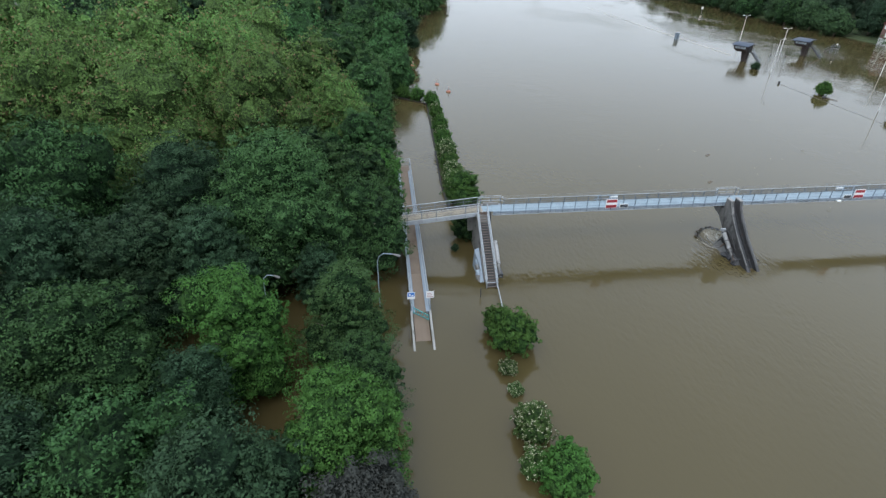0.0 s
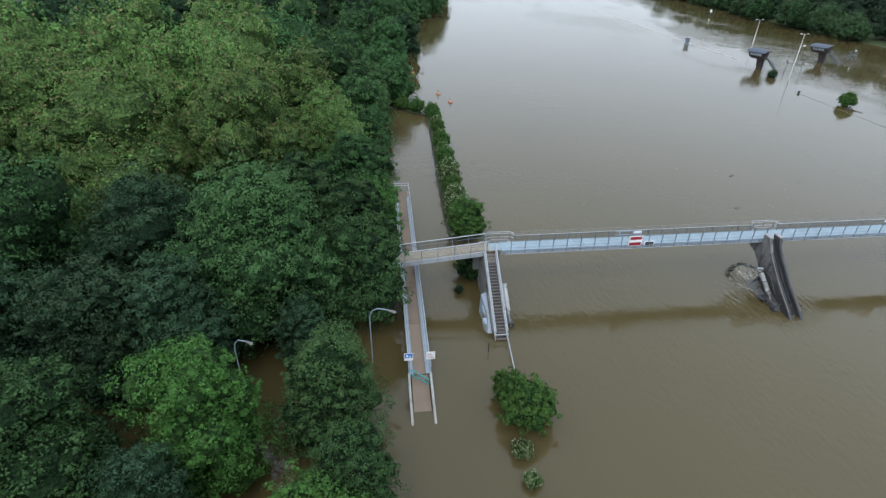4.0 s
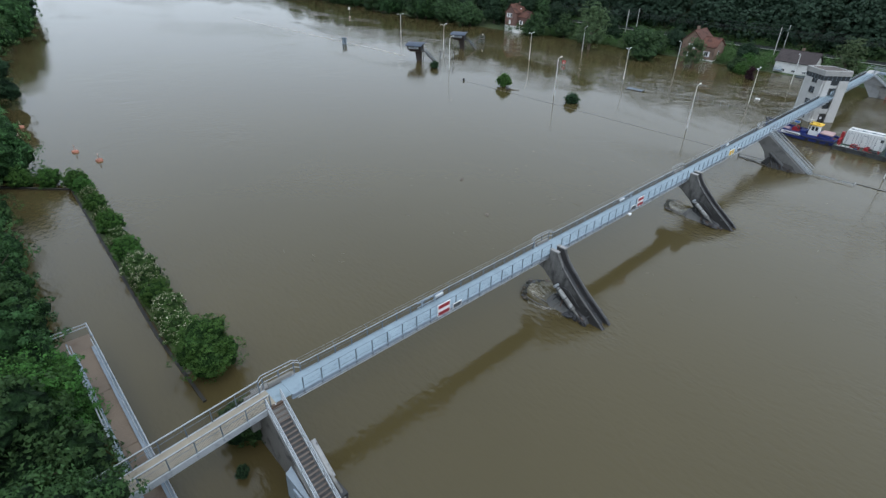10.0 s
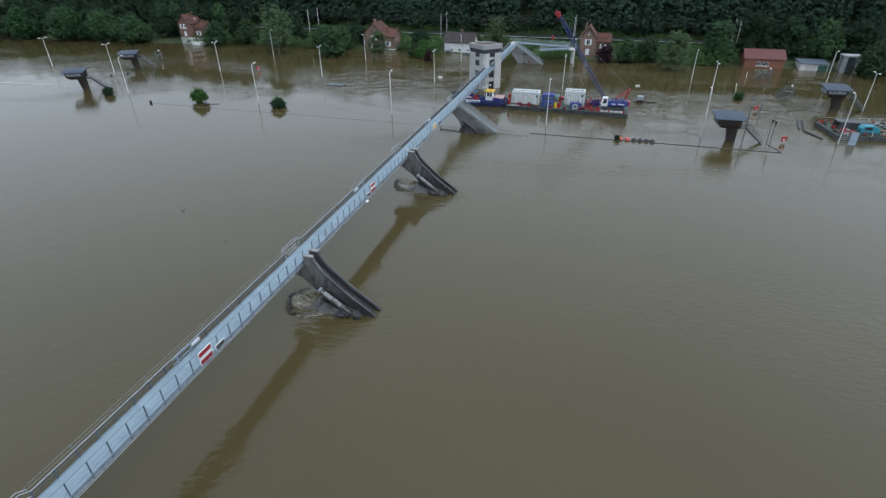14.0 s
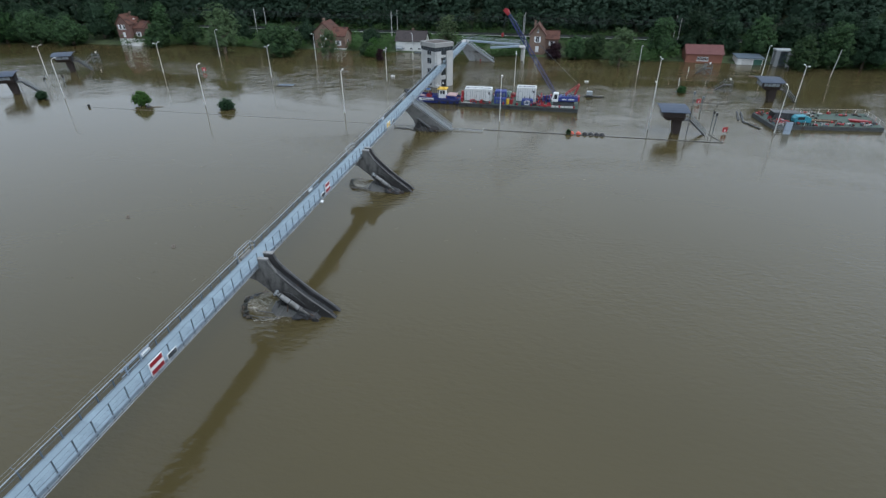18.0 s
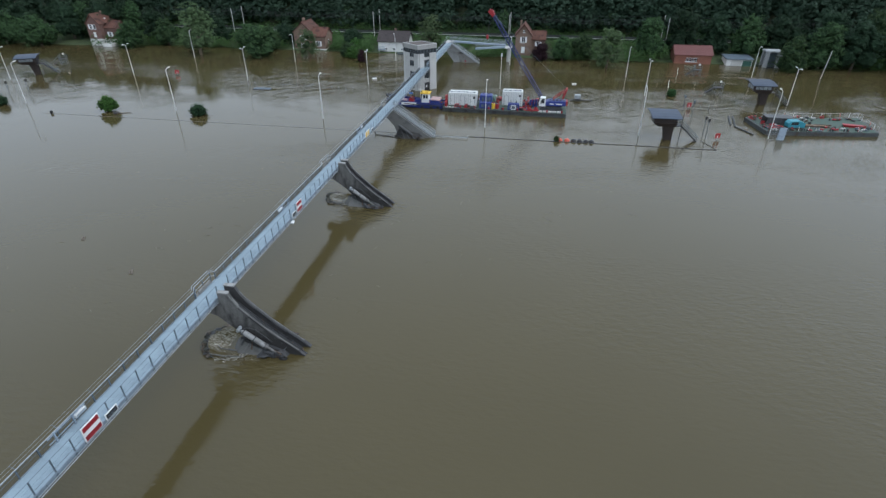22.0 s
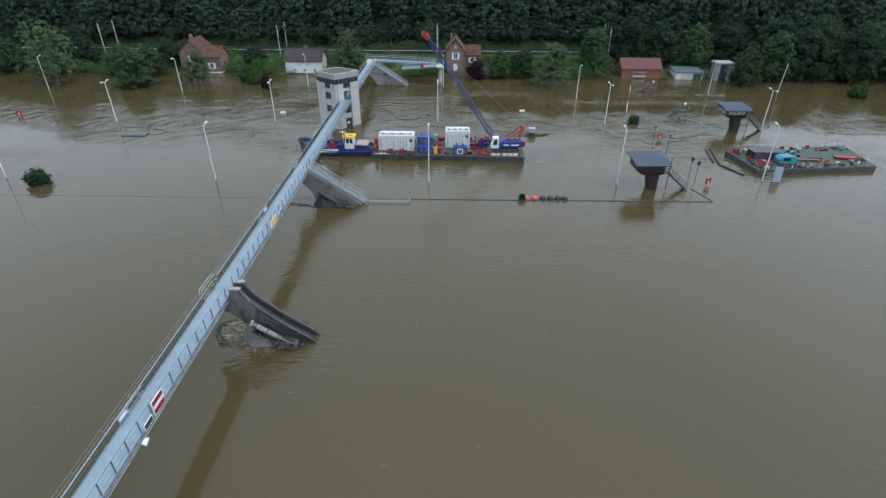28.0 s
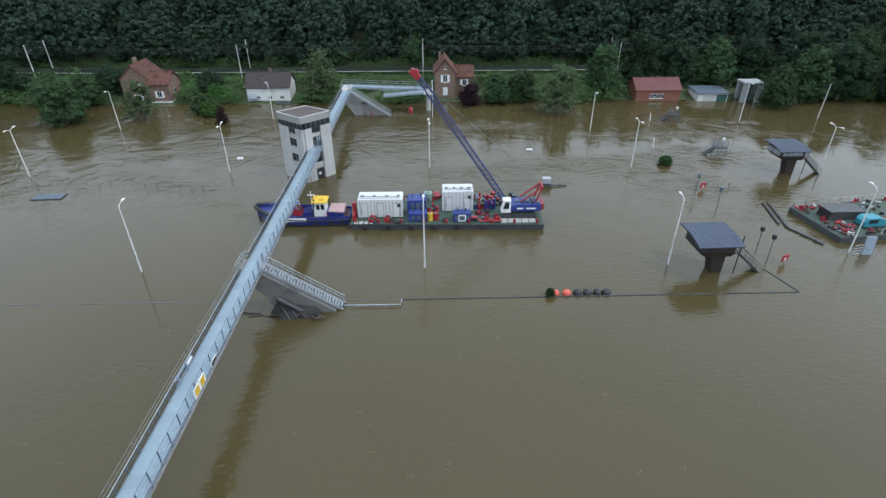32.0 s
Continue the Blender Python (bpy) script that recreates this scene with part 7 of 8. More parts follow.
winch(78.0, -9.4, RX, 10, .75)
winch(78.1, -11.4, RX, 80, .7)
winch(82.0, -24.6, RX, 20, .95)
winch(83.2, -25.6, RX, 60, .9)
winch(78.0, -24.8, RX, 80, .8)
winch(78.1, -26.2, RX, 95, .75)
winch(80.5, -17.4, RX, 45, .9)
for x, y, h, r, m, lab in ((78.2, -17.2, 1.1, .38, YELLOW, "yellow drum on the pontoon"), (78.3, -18.0, 1.0, .36, RX, "red drum on the pontoon"), (84.6, -16.9, 1.2, .6, PALEGREEN, "pale green round tank on the pontoon"),
                           (81.0, -25.0, 1.5, .22, BX, "blue gas bottle on deck"), (81.2, -25.6, 1.5, .22, BX, "blue gas bottle on deck"), (81.4, -26.2, 1.5, .22, BX, "blue gas bottle on deck")):
    t = thing("drum", lab, "drum", (x, y, BZ))
    part("body", Shape().tube((0, 0, 0), (0, 0, h), r, 14), m, t, smooth=False)
    part("lid", Shape().tube((0, 0, h), (0, 0, h + .08), r * .5, 10), POST, t)
rr = random.Random(21)
for k in range(200):
    x, y = rr.uniform(77.4, 85.8), rr.uniform(-31.2, -7.5)
    if 78.6 < x < 84 and (-14 < y < -7 or -23.6 < y < -14) or (77 < x < 82 and y < -26) or (77.2 < x < 79.2 and -23 < y < -14):
        continue
    t = thing("deck_crate", "small work crate or pallet on the pontoon deck", "crate", (x, y, BZ), rr.uniform(0, 90), "deck clutter")
    w, h = rr.uniform(.14, .45), rr.uniform(.12, .6)
    part("crate", Shape().box(-w, -w * .7, 0, w, w * .7, h), rr.choice([RX, RX, BX, RUST, WHITE, DARKSTEEL, DARKSTEEL, BLACK]), t)
    part("lid", Shape().box(-w - .03, -w * .7 - .03, h, w + .03, w * .7 + .03, h + .05), rr.choice([RX, RUST, POST, DARKSTEEL]), t)
for k in range(5):
    t = thing("timber_mat", "pale timber mat at the pontoon edge", "timber mat", (77.6, -27.2 - .95 * k, BZ), 0, "timber mats")
    for j in range(3):
        part("plank", Shape().box(-.5, -.4 + .28 * j, 0, .6, -.16 + .28 * j, .12), PALECONC, t)
for k in range(4):
    t = thing("timber_mat", "pale timber mat at the pontoon edge", "timber mat", (77.6, -7.2 - .7 * k, BZ), 0, "timber mats")
    part("plank", Shape().box(-.3, -.25, 0, .3, .25, .1), PALECONC, t)
t = thing("red_mast", "red steel post frame at the pontoon end", "post", (79.6, -6.9, BZ))
part("post", Shape().box(-.25, -.25, 0, .25, .25, 2.1).box(-1.4, -.2, 0, -1.0, .2, 1.0), RX, t)
part("cross_bar", Shape().box(-2.0, -.12, .8, .6, .12, 1.05), RX, t)

for x, y0, y1, z, m, lab in ((77.3, -23.8, -26.9, .25, RX, "red pipe lying along the pontoon edge"), (77.7, -23.6, -26.6, .18, RX, "red pipe lying along the pontoon edge"), (85.4, -8.0, -14.5, .3, DARKSTEEL, "dark hose run along the pontoon"),
                          (85.6, -15.5, -23.0, .25, DARKSTEEL, "dark hose run along the pontoon"), (84.6, -19.0, -24.0, .2, RX, "red pipe lying along the pontoon edge"), (77.6, -12.4, -14.0, .2, DARKSTEEL, "dark hose run along the pontoon")):
    t = thing("pipe_run", lab, "pipe", (x, (y0 + y1) / 2, BZ), 0, "pipes on deck")
    h = (y1 - y0) / 2
    part("pipe", Shape().path([(0, -h, z), (.15, -h * .4, z - .05), (-.1, h * .3, z), (.05, h, z)], .1, 6), m, t)
    for k in (-.7, 0, .7):
        part("saddle", Shape().box(-.15, h * k - .08, 0, .15, h * k + .08, z - .05), DARKSTEEL, t)
for x, y in ((79.4, -18.0), (84.2, -8.6), (84.8, -11.5), (79.8, -24.2), (84.9, -26.8), (77.9, -19.2)):
    t = thing("hose_coil", "dark hose coiled on the pontoon deck", "hose", (x, y, BZ), 0, "hose coils")
    part("coil", Shape().path([(.42 * math.cos(a * .7), .42 * math.sin(a * .7), .06 + .012 * a) for a in range(19)], .07, 5), rr.choice([DARKSTEEL, RX, BLACK]), t)
for x, y in ((79.8, -18.2), (82.2, -17.6), (83.6, -14.6), (79.7, -23.9), (84.0, -24.4)):
    t = thing("valve_stand", "red valve stand on the pontoon", "valve", (x, y, BZ), rr.uniform(0, 90), "valve stands")
    part("stem", Shape().tube((0, 0, 0), (0, 0, 1.1), .09, 8), RX, t)
    part("wheel", Shape().tube((-.02, 0, 1.1), (.06, 0, 1.1), .3, 12), RX, t)
    part("tee", Shape().tube((0, -.5, .5), (0, .5, .5), .12, 8), RX, t)
for k in range(8):
    t = thing("tyre_fender", "black tyre hung on the pontoon side", "tyre", (76.95 + (k % 2) * .02, -8.4 - 3.1 * k, .45), 0, "tyre fenders")
    part("tyre", Shape().tube((-.12, 0, 0), (.1, 0, 0), .36, 14), BLACK, t)
# crawler crane
cr = thing("crawler_crane", "blue and red lattice-boom crane parked on the pontoon", "crane", (79.6, -29.35, BZ))
for x in (-1.0, 1.2):
    part("track", Shape().prism([(-2.3, .15), (-2.0, .0), (2.0, .0), (2.3, .15), (2.3, .55), (2.0, .75), (-2.0, .75), (-2.3, .55)], x - .35, x + .35, "x"), DARKSTEEL, cr)
part("turntable", Shape().tube((.1, 0, .7), (.1, 0, 1.05), .9, 16), DARKSTEEL, cr)
hs_ = part("house", Shape().prism([(-2.9, 1.05), (1.2, 1.05), (1.2, 1.75), (.6, 2.0), (-2.9, 2.0)], -1.1, 1.2, "x"), BX, cr, "blue machine house")
for y0, y1 in ((-2.2, -.9), (-.5, .4)):
    part("text_bar", Shape().box(-1.12, y0, 1.35, -1.101, y1, 1.55), WHITE, hs_)
for k in range(5):
    part("roof_unit", Shape().box(-.8 + .1 * k, -2.7 + .7 * k, 2.001, .9 - .2 * k, -2.3 + .7 * k, 2.2 + .06 * (k % 3)), DARKSTEEL if k % 2 else POST, hs_)
part("counterweight", Shape().box(-.9, -3.3, 1.15, 1.0, -2.91, 2.0), RX, cr)
cb = part("cab", Shape().prism([(1.25, .95), (2.5, .95), (2.7, 1.6), (2.3, 2.75), (1.25, 2.75)], -1.35, -.2, "x"), WHITE, cr, "white operator cab")
part("window", Shape().prism([(1.5, 1.55), (2.3, 1.55), (2.05, 2.5), (1.5, 2.5)], -1.38, -1.351, "x"), GLASS, cb)
part("window", Shape().hexa([(-1.2, 2.66, 1.65), (-.35, 2.66, 1.65), (-.35, 2.74, 1.62), (-1.2, 2.74, 1.62), (-1.2, 2.4, 2.55), (-.35, 2.4, 2.55), (-.35, 2.44, 2.58), (-1.2, 2.44, 2.58)]), GLASS, cb)
part("gantry", Shape().beam((-.7, -2.2, 2.3), (-.7, -2.9, 4.4), .18, .18).beam((.8, -2.2, 2.3), (.8, -2.9, 4.4), .18, .18).beam((-.7, -.2, 2.3), (-.7, -2.9, 4.4), .16, .16).beam((.8, -.2, 2.3), (.8, -2.9, 4.4), .16, .16).beam((-.8, -2.9, 4.4), (.9, -2.9, 4.4), .22, .22), RX, cr, "red gantry frame")
foot, tip = Vector((.3, 1.6, 1.6)), Vector((3.6, 13.4, 17.9))
ax = (tip - foot).normalized()
sx = Vector((1, 0, 0)) - ax * ax.x
sx.normalize()
sy = ax.cross(sx)
boomo = part("boom", Shape().beam(foot - sx * .5, foot + sx * .5, .25, .25), BLUE, cr, "navy blue lattice boom")
n = 26
sec = lambda k: (0.34 if 2 < k < n - 2 else 0.18 if k in (0, n) else 0.26)
node = lambda k, i: foot.lerp(tip, k / n) + sx * sec(k) * (1, 1, -1, -1)[i] + sy * sec(k) * (1, -1, -1, 1)[i]
for i in range(4):
    part("chord", Shape().path([node(k, i) for k in range(0, n + 1)], .065, 5), BLUE, boomo)
lace = Shape()
for k in range(n):
    for i in range(4):
        j = (i + 1) % 4
        lace.tube(node(k, i), node(k + 1, j), .035, 4).tube(node(k, i), node(k, j), .03, 4)
part("lacing", lace, BLUE, boomo)
part("boom_head", Shape().beam(tip - ax * .2, tip + ax * .9 + Vector((-.2, .4, .1)), .9, .7).tube(tip + sx * -.5 + ax * .6, tip + sx * .5 + ax * .6, .45, 10), RX, boomo, "red boom head")
wires = Shape()
for s in (-.35, .35):
    wires.tube((s, -2.9, 4.4), tip + sx * s, .015, 4)
wires.tube(tip + ax * .8, tip + ax * .8 + Vector((0, .6, -4.6)), .02, 4)
part("pendant_line", wires, POST, cr)
part("hook_block", Shape().ball(tuple(tip + ax * .8 + Vector((0, .6, -5.0))), .3, .3, .5, 8, 5), RX, cr, "red hook block")

# tug
tg = thing("tug_boat", "small blue tug with white wheelhouse and yellow roof", "boat", (80.4, 0.2, 0), 0)
TUGBLUE = surface("tug_blue_paint", (0.020, 0.034, 0.17), 0.4, vary=0.25, scale=0.8)
stations = [(-6.3, 1.55, .85), (-4.5, 1.85, .85), (-1.5, 2.0, .9), (1.5, 2.0, 1.05), (3.6, 1.75, 1.3), (5.2, 1.15, 1.6), (6.4, .35, 1.85)]


def loft(st, drop=0.0, grow=1.0, low=-0.8):
    s, n = Shape(), len(st)
    v = [p for y, w, z in st for p in ((-w * grow, y, z - drop), (-w * .86 * grow, y * .97, low), (w * .86 * grow, y * .97, low), (w * grow, y, z - drop))]
    return s.add(v, [(4 * k + i, 4 * k + (i + 1) % 4, 4 * k + 4 + (i + 1) % 4, 4 * k + 4 + i) for k in range(n - 1) for i in range(4)] + [(0, 1, 2, 3), (4 * n - 4, 4 * n - 3, 4 * n - 2, 4 * n - 1)])


part("hull", loft(stations), TUGBLUE, tg, "bright blue hull")
part("boot_stripe", loft(stations, .75, 1.015, -0.7), BLACK, tg, "black band at the waterline")
for s in (-1, 1):
    bw = Shape()
    for (ya, wa, za), (yb, wb, zb) in zip(stations, stations[1:]):
        bw.hexa([(s * wa, ya, za), (s * wa * .93, ya, za), (s * wb * .93, yb, zb), (s * wb, yb, zb), (s * wa, ya, za + .45), (s * wa * .93, ya, za + .45), (s * wb * .93, yb, zb + .45), (s * wb, yb, zb + .45)])
    part("bulwark", bw, TUGBLUE, tg)
    part("rubbing_strake", Shape().path([(s * w * 1.03, y, z - .05) for y, w, z in stations], .09, 6), BLACK, tg)
part("stripe", Shape().box(-2.04, -.6, .75, -2.0, 2.8, 1.3), WHITE, tg, "white panel on the bulwark")
part("bow_fender", Shape().path([(-1.75, 4.2, 1.7), (-1.25, 5.4, 2.0), (-.4, 6.5, 2.3), (.4, 6.5, 2.3), (1.25, 5.4, 2.0), (1.75, 4.2, 1.7)], .24, 8), BLACK, tg, "thick black rubber bow fender")
whs = part("wheelhouse", Shape().prism([(-3.2, .9), (-1.5, .9), (-1.55, 1.8), (-1.75, 3.0), (-3.05, 3.0), (-3.15, 1.8)], -.9, .9, "x"), WHITE, tg, "white wheelhouse")
for y in (-2.95, -2.35):
    part("window", Shape().box(-.93, y, 2.0, -.901, y + .45, 2.75), GLASS, whs)
part("window", Shape().hexa([(-.7, -1.6, 2.0), (.7, -1.6, 2.0), (.7, -1.5, 2.0), (-.7, -1.5, 2.0), (-.7, -1.76, 2.8), (.7, -1.76, 2.8), (.7, -1.66, 2.8), (-.7, -1.66, 2.8)]), GLASS, whs)
part("roof", Shape().hexa([(-1.15, -3.4, 3.0), (1.15, -3.4, 3.0), (1.15, -1.3, 3.05), (-1.15, -1.3, 3.05), (-1.15, -3.4, 3.14), (1.15, -3.4, 3.14), (1.15, -1.3, 3.2), (-1.15, -1.3, 3.2)]), YELLOW, whs, "yellow wheelhouse roof")
part("roof_box", Shape().box(-.5, -2.9, 3.18, .2, -2.3, 3.4), YELLOW, whs)
part("roof_lamp", Shape().tube((-.7, -1.6, 3.2), (-.7, -1.6, 3.45), .1, 8), BLACK, whs)
part("engine_casing", Shape().prism([(-5.6, .85), (-3.3, .85), (-3.3, 1.75), (-5.4, 1.65)], -1.2, 1.2, "x"), TUGBLUE, tg)
part("deck_cover", Shape().hexa([(-1.3, -5.7, 1.72), (1.3, -5.7, 1.72), (1.3, -3.5, 1.85), (-1.3, -3.5, 1.85), (-1.2, -5.6, 1.9), (1.2, -5.6, 1.95), (1.2, -3.6, 1.98), (-1.2, -3.6, 2.0)]), PINK, tg, "pale pinkish tarpaulin")
part("deck", Shape().box(-1.6, -6.1, .86, 1.6, 4.4, .95), RUST, tg, "reddish worn deck")
wn_ = part("towing_winch", Shape().box(-.8, .3, .95, .8, 1.5, 1.2), RX, tg, "red towing winch")
part("winch_drum", Shape().tube((-.6, .9, 1.45), (.6, .9, 1.45), .42, 12), DARKSTEEL, wn_)
for q in (-.65, .65):
    part("flange", Shape().tube((q - .04, .9, 1.45), (q + .04, .9, 1.45), .55, 14), RX, wn_)
part("stores_box", Shape().box(-1.1, 1.9, 1.0, .4, 2.8, 1.5), PINK, tg)
part("stores_box", Shape().box(-.9, -1.2, .95, .9, -.1, 1.6), TUGBLUE, tg)
part("mast", Shape().tube((.3, -1.1, 1.0), (.3, -1.1, 4.2), .05, 6), WHITE, tg)
part("mast_yard", Shape().box(.22, -1.6, 3.6, .38, -.6, 3.7), WHITE, tg)
part("sign_plate", Shape().box(-.6, .35, 2.7, -.56, 1.45, 3.2), WHITE, tg)
part("sign_face", Shape().box(-.61, .42, 2.77, -.601, 1.38, 3.13), SIGNBLUE, tg, "blue plate on a short pole")
part("sign_pole", Shape().tube((-.5, .9, 1.0), (-.5, .9, 2.8), .04, 6), GALV, tg)
for k, y in enumerate((-5.4, -3.9, -1.9, 2.2)):
    part("tyre_fender", Shape().tube((-2.12, y, .35), (-1.95, y, .35), .32, 12), BLACK, tg)
for k, y in enumerate((-6.0, -3.4, 3.2)):
    part("bollard", Shape().tube((-1.3, y, .95), (-1.3, y, 1.45), .1, 8), RX, tg)
for k in range(6):
    a = k * 1.05
    part("rope", Shape().tube((.5 * math.cos(a), 3.5 + .5 * math.sin(a), 1.15), (.5 * math.cos(a + 1.05), 3.5 + .5 * math.sin(a + 1.05), 1.15), .07, 5), PALECONC, tg)

# ---- second pontoon, moored by the lower lock gate ----
SOOT = surface("dark_grey_sheeting", (0.05, 0.052, 0.055), 0.7, vary=0.3, scale=1.2)
SOOTROOF = surface("grey_felt_roof", (0.085, 0.088, 0.09), 0.85, vary=0.25, scale=1.2)
p2 = thing("moored_pontoon", "flat dark pontoon with a green deck and scattered gear", "pontoon", (78.2, -80.3, 0))
pl = [(2.9, 11.9), (-6.2, 10.6), (-3.9, -9.8), (6.2, -10.8)]
part("hull", slab(pl, -0.8, 0.76), HULL, p2)
part("deck", slab(inset(pl, .03), 0.761, 0.8), GREEN, p2)
for p, q in ((pl[0], pl[1]), (pl[1], pl[2]), (pl[2], pl[3]), (pl[3], pl[0])):
    n = int(math.dist(p, q) / 1.8)
    for k in range(n + 1):
        m = lerp2(p, q, k / n)
        m = (m[0] * .96, m[1] * .97)
        part("rail_post", Shape().tube((*m, .8), (*m, 1.7), .035, 5), rr.choice([WHITE, RX, POST]), p2)
part("rail", Shape().path([(p[0] * .96, p[1] * .97, 1.68) for p in pl[2:]] + [(pl[0][0] * .96, pl[0][1] * .97, 1.68)], .025, 5), GALV, p2)
t = thing("deck_cabin", "low dark grey cabin on the moored pontoon", "cabin", (77.9, -72.7, 0.8), 3)
t.scale = (0.95, 0.86, 0.9)
part("body", Shape().hexa([(-1.2, -3.6, 0), (1.2, -3.6, 0), (1.2, 2.2, 0), (-1.2, 2.2, 0), (-1.2, -3.6, 1.3), (1.2, -3.6, 1.3), (1.2, 1.8, 1.45), (-1.2, 1.8, 1.45)]), SOOT, t)
part("roof", Shape().hexa([(-1.35, -3.8, 1.31), (1.35, -3.8, 1.31), (1.35, 2.3, 1.46), (-1.35, 2.3, 1.46), (-1.35, -3.8, 1.4), (1.35, -3.8, 1.4), (1.35, 2.3, 1.55), (-1.35, 2.3, 1.55)]), SOOTROOF, t)
# black panel paints in the dark inside of the open end
part("opening", Shape().box(-.95, 2.21, .1, .95, 2.26, 1.2), BLACK, t)
for k in range(5):
    part("rib", Shape().box(-1.25, -3.3 + 1.15 * k, 0, -1.201, -3.2 + 1.15 * k, 1.3), SOOTROOF, t)
AQUA = surface("turquoise_machine_paint", (0.03, 0.22, 0.28), 0.45, vary=0.2)
t = thing("excavator_cab", "turquoise machine with a rounded cab on the pontoon", "machine", (75.3, -75.6, 0.8), 5)
part("body", Shape().prism([(-1.5, .2), (1.5, .2), (1.6, .9), (1.2, 1.35), (-.4, 1.4), (-1.5, 1.0)], -.8, .8, "x"), AQUA, t)
part("window", Shape().prism([(-.2, .7), (1.1, .7), (1.0, 1.2), (-.2, 1.25)], -.83, -.801, "x"), GLASS, t)
part("base", Shape().box(-.9, -1.5, 0, .9, 1.5, .2), DARKSTEEL, t)
for k in range(210):
    u, v = rr.random() ** 1.25, rr.random()
    m = lerp2(lerp2(pl[0], pl[3], u), lerp2(pl[1], pl[2], u), v)
    x, y = 78.2 + m[0] * .92, -80.3 + m[1] * .94
    if 76.3 < x < 79.6 and -76.4 < y < -70 or 73.9 < x < 76.6 and -77.6 < y < -73.6 or (y < -80 and .25 < v < .75):
        continue
    t = thing("deck_gear", "small working gear lying on the moored pontoon", "gear", (x, y, 0.8), rr.uniform(0, 180), "pontoon gear")
    w = rr.uniform(.12, .34)
    if rr.random() < .5:
        part("crate", Shape().box(-w, -w * .6, 0, w, w * .6, rr.uniform(.1, .35)), rr.choice([RX, DARKSTEEL, DARKSTEEL, RUST, POST]), t)
    else:
        part("roll", Shape().tube((-w * 1.4, 0, .18), (w * 1.4, 0, .18), .17, 8), rr.choice([RX, DARKSTEEL, PALECONC, RUST]), t)
for k, (x, y, l) in enumerate(((76.6, -79.8, 4.2), (76.2, -80.2, 3.8), (77.2, -80.6, 4.6))):
    t = thing("timber_beam", "long timber lying on the pontoon deck", "timber", (x, y, 0.8), 86 + 4 * k, "timbers")
    part("beam", Shape().box(-l / 2, -.14, 0, l / 2, .14, .26), surface("raw_timber", (0.30, 0.21, 0.12), 0.8, vary=0.3) if k == 0 else RUST, t)
for x, y, s, a in ((80.0, -69.6, .75, 20), (76.9, -70.4, .6, 60), (75.0, -71.8, .4, 10), (73.6, -74.6, .5, 80), (82.8, -83.5, .5, 30), (82.6, -79.0, .4, 0), (77.0, -88.6, .5, 40)):
    t = thing("winch", "red deck winch on the moored pontoon", "winch", (x, y, .8), a, "deck winches")
    part("drum", Shape().tube((0, -.45 * s, .5 * s), (0, .45 * s, .5 * s), .3 * s, 12), DARKSTEEL, t)
    for q in (-.5, .5):
        part("flange", Shape().tube((0, q * s - .04, .5 * s), (0, q * s + .04, .5 * s), .48 * s, 12), RX, t)
    part("frame", Shape().box(-.6 * s, -.65 * s, 0, .6 * s, .65 * s, .14 * s), RX, t)
    part("brace", Shape().beam((-.5 * s, -.5 * s, .1), (.5 * s, .5 * s, .8 * s), .1, .1), RX, t)
for k in range(7):
    t = thing("bollard", "pale double bollard on the pontoon edge", "bollard", (72.6 + .33 * k, -71.2 - 2.6 * k, .8), 0, "pontoon bollards")
    for q in (-.22, .22):
        part("post", Shape().tube((0, q, 0), (0, q, .45), .11, 8, .14), PALECONC if k % 3 == 0 else DARKSTEEL, t)
    part("plate", Shape().box(-.2, -.4, 0, .2, .4, .05), DARKSTEEL, t)
t = thing("red_skiff", "red trough on the pontoon deck", "trough", (77.5, -86.8, 0.8), 80)
part("hull", Shape().hexa([(-1.4, -.4, 0), (1.4, -.4, 0), (1.4, .4, 0), (-1.4, .4, 0), (-1.7, -.55, .4), (1.7, -.55, .4), (1.7, .55, .4), (-1.7, .55, .4)]), RX, t)
t = thing("access_ladder", "pale steel access frame leaning beside the lamp post", "ladder", (69.3, -71.2, 0))
part("frame", Shape().hexa([(-.2, -.6, -.5), (.2, -.6, -.5), (.2, .6, -.5), (-.2, .6, -.5), (.4, -.9, 2.2), (.6, -.9, 2.2), (.6, .3, 2.2), (.4, .3, 2.2)]), STEELBLUE, t)
for k in range(4):
    part("rung", Shape().tube((0, .7, .2 + .4 * k), (-.1, 1.9, .1 + .4 * k), .03, 5), GALV, t)

# ---- houses of the far bank ----
BRICK = surface("brown_brick_wall", (0.190, 0.128, 0.098), 0.9, vary=0.25, scale=0.9, fine=16, bump=0.3)
DARKBRICK = surface("dark_red_brown_brick", (0.150, 0.085, 0.070), 0.9, vary=0.25, scale=0.9, fine=16, bump=0.3)
ROUGHCAST = surface("white_render", (0.62, 0.62, 0.60), 0.9, vary=0.2, scale=0.5)
TILE = surface("red_clay_roof_tiles", (0.090, 0.036, 0.024), 0.85, vary=0.45, scale=0.6, fine=9, bump=0.4)
SLATE = surface("brown_roof_tiles", (0.050, 0.040, 0.040), 0.85, vary=0.25, scale=0.6, fine=9, bump=0.4)
TERRA = surface("orange_brown_boarding", (0.20, 0.078, 0.052), 0.8, vary=0.2, scale=0.8, fine=12)


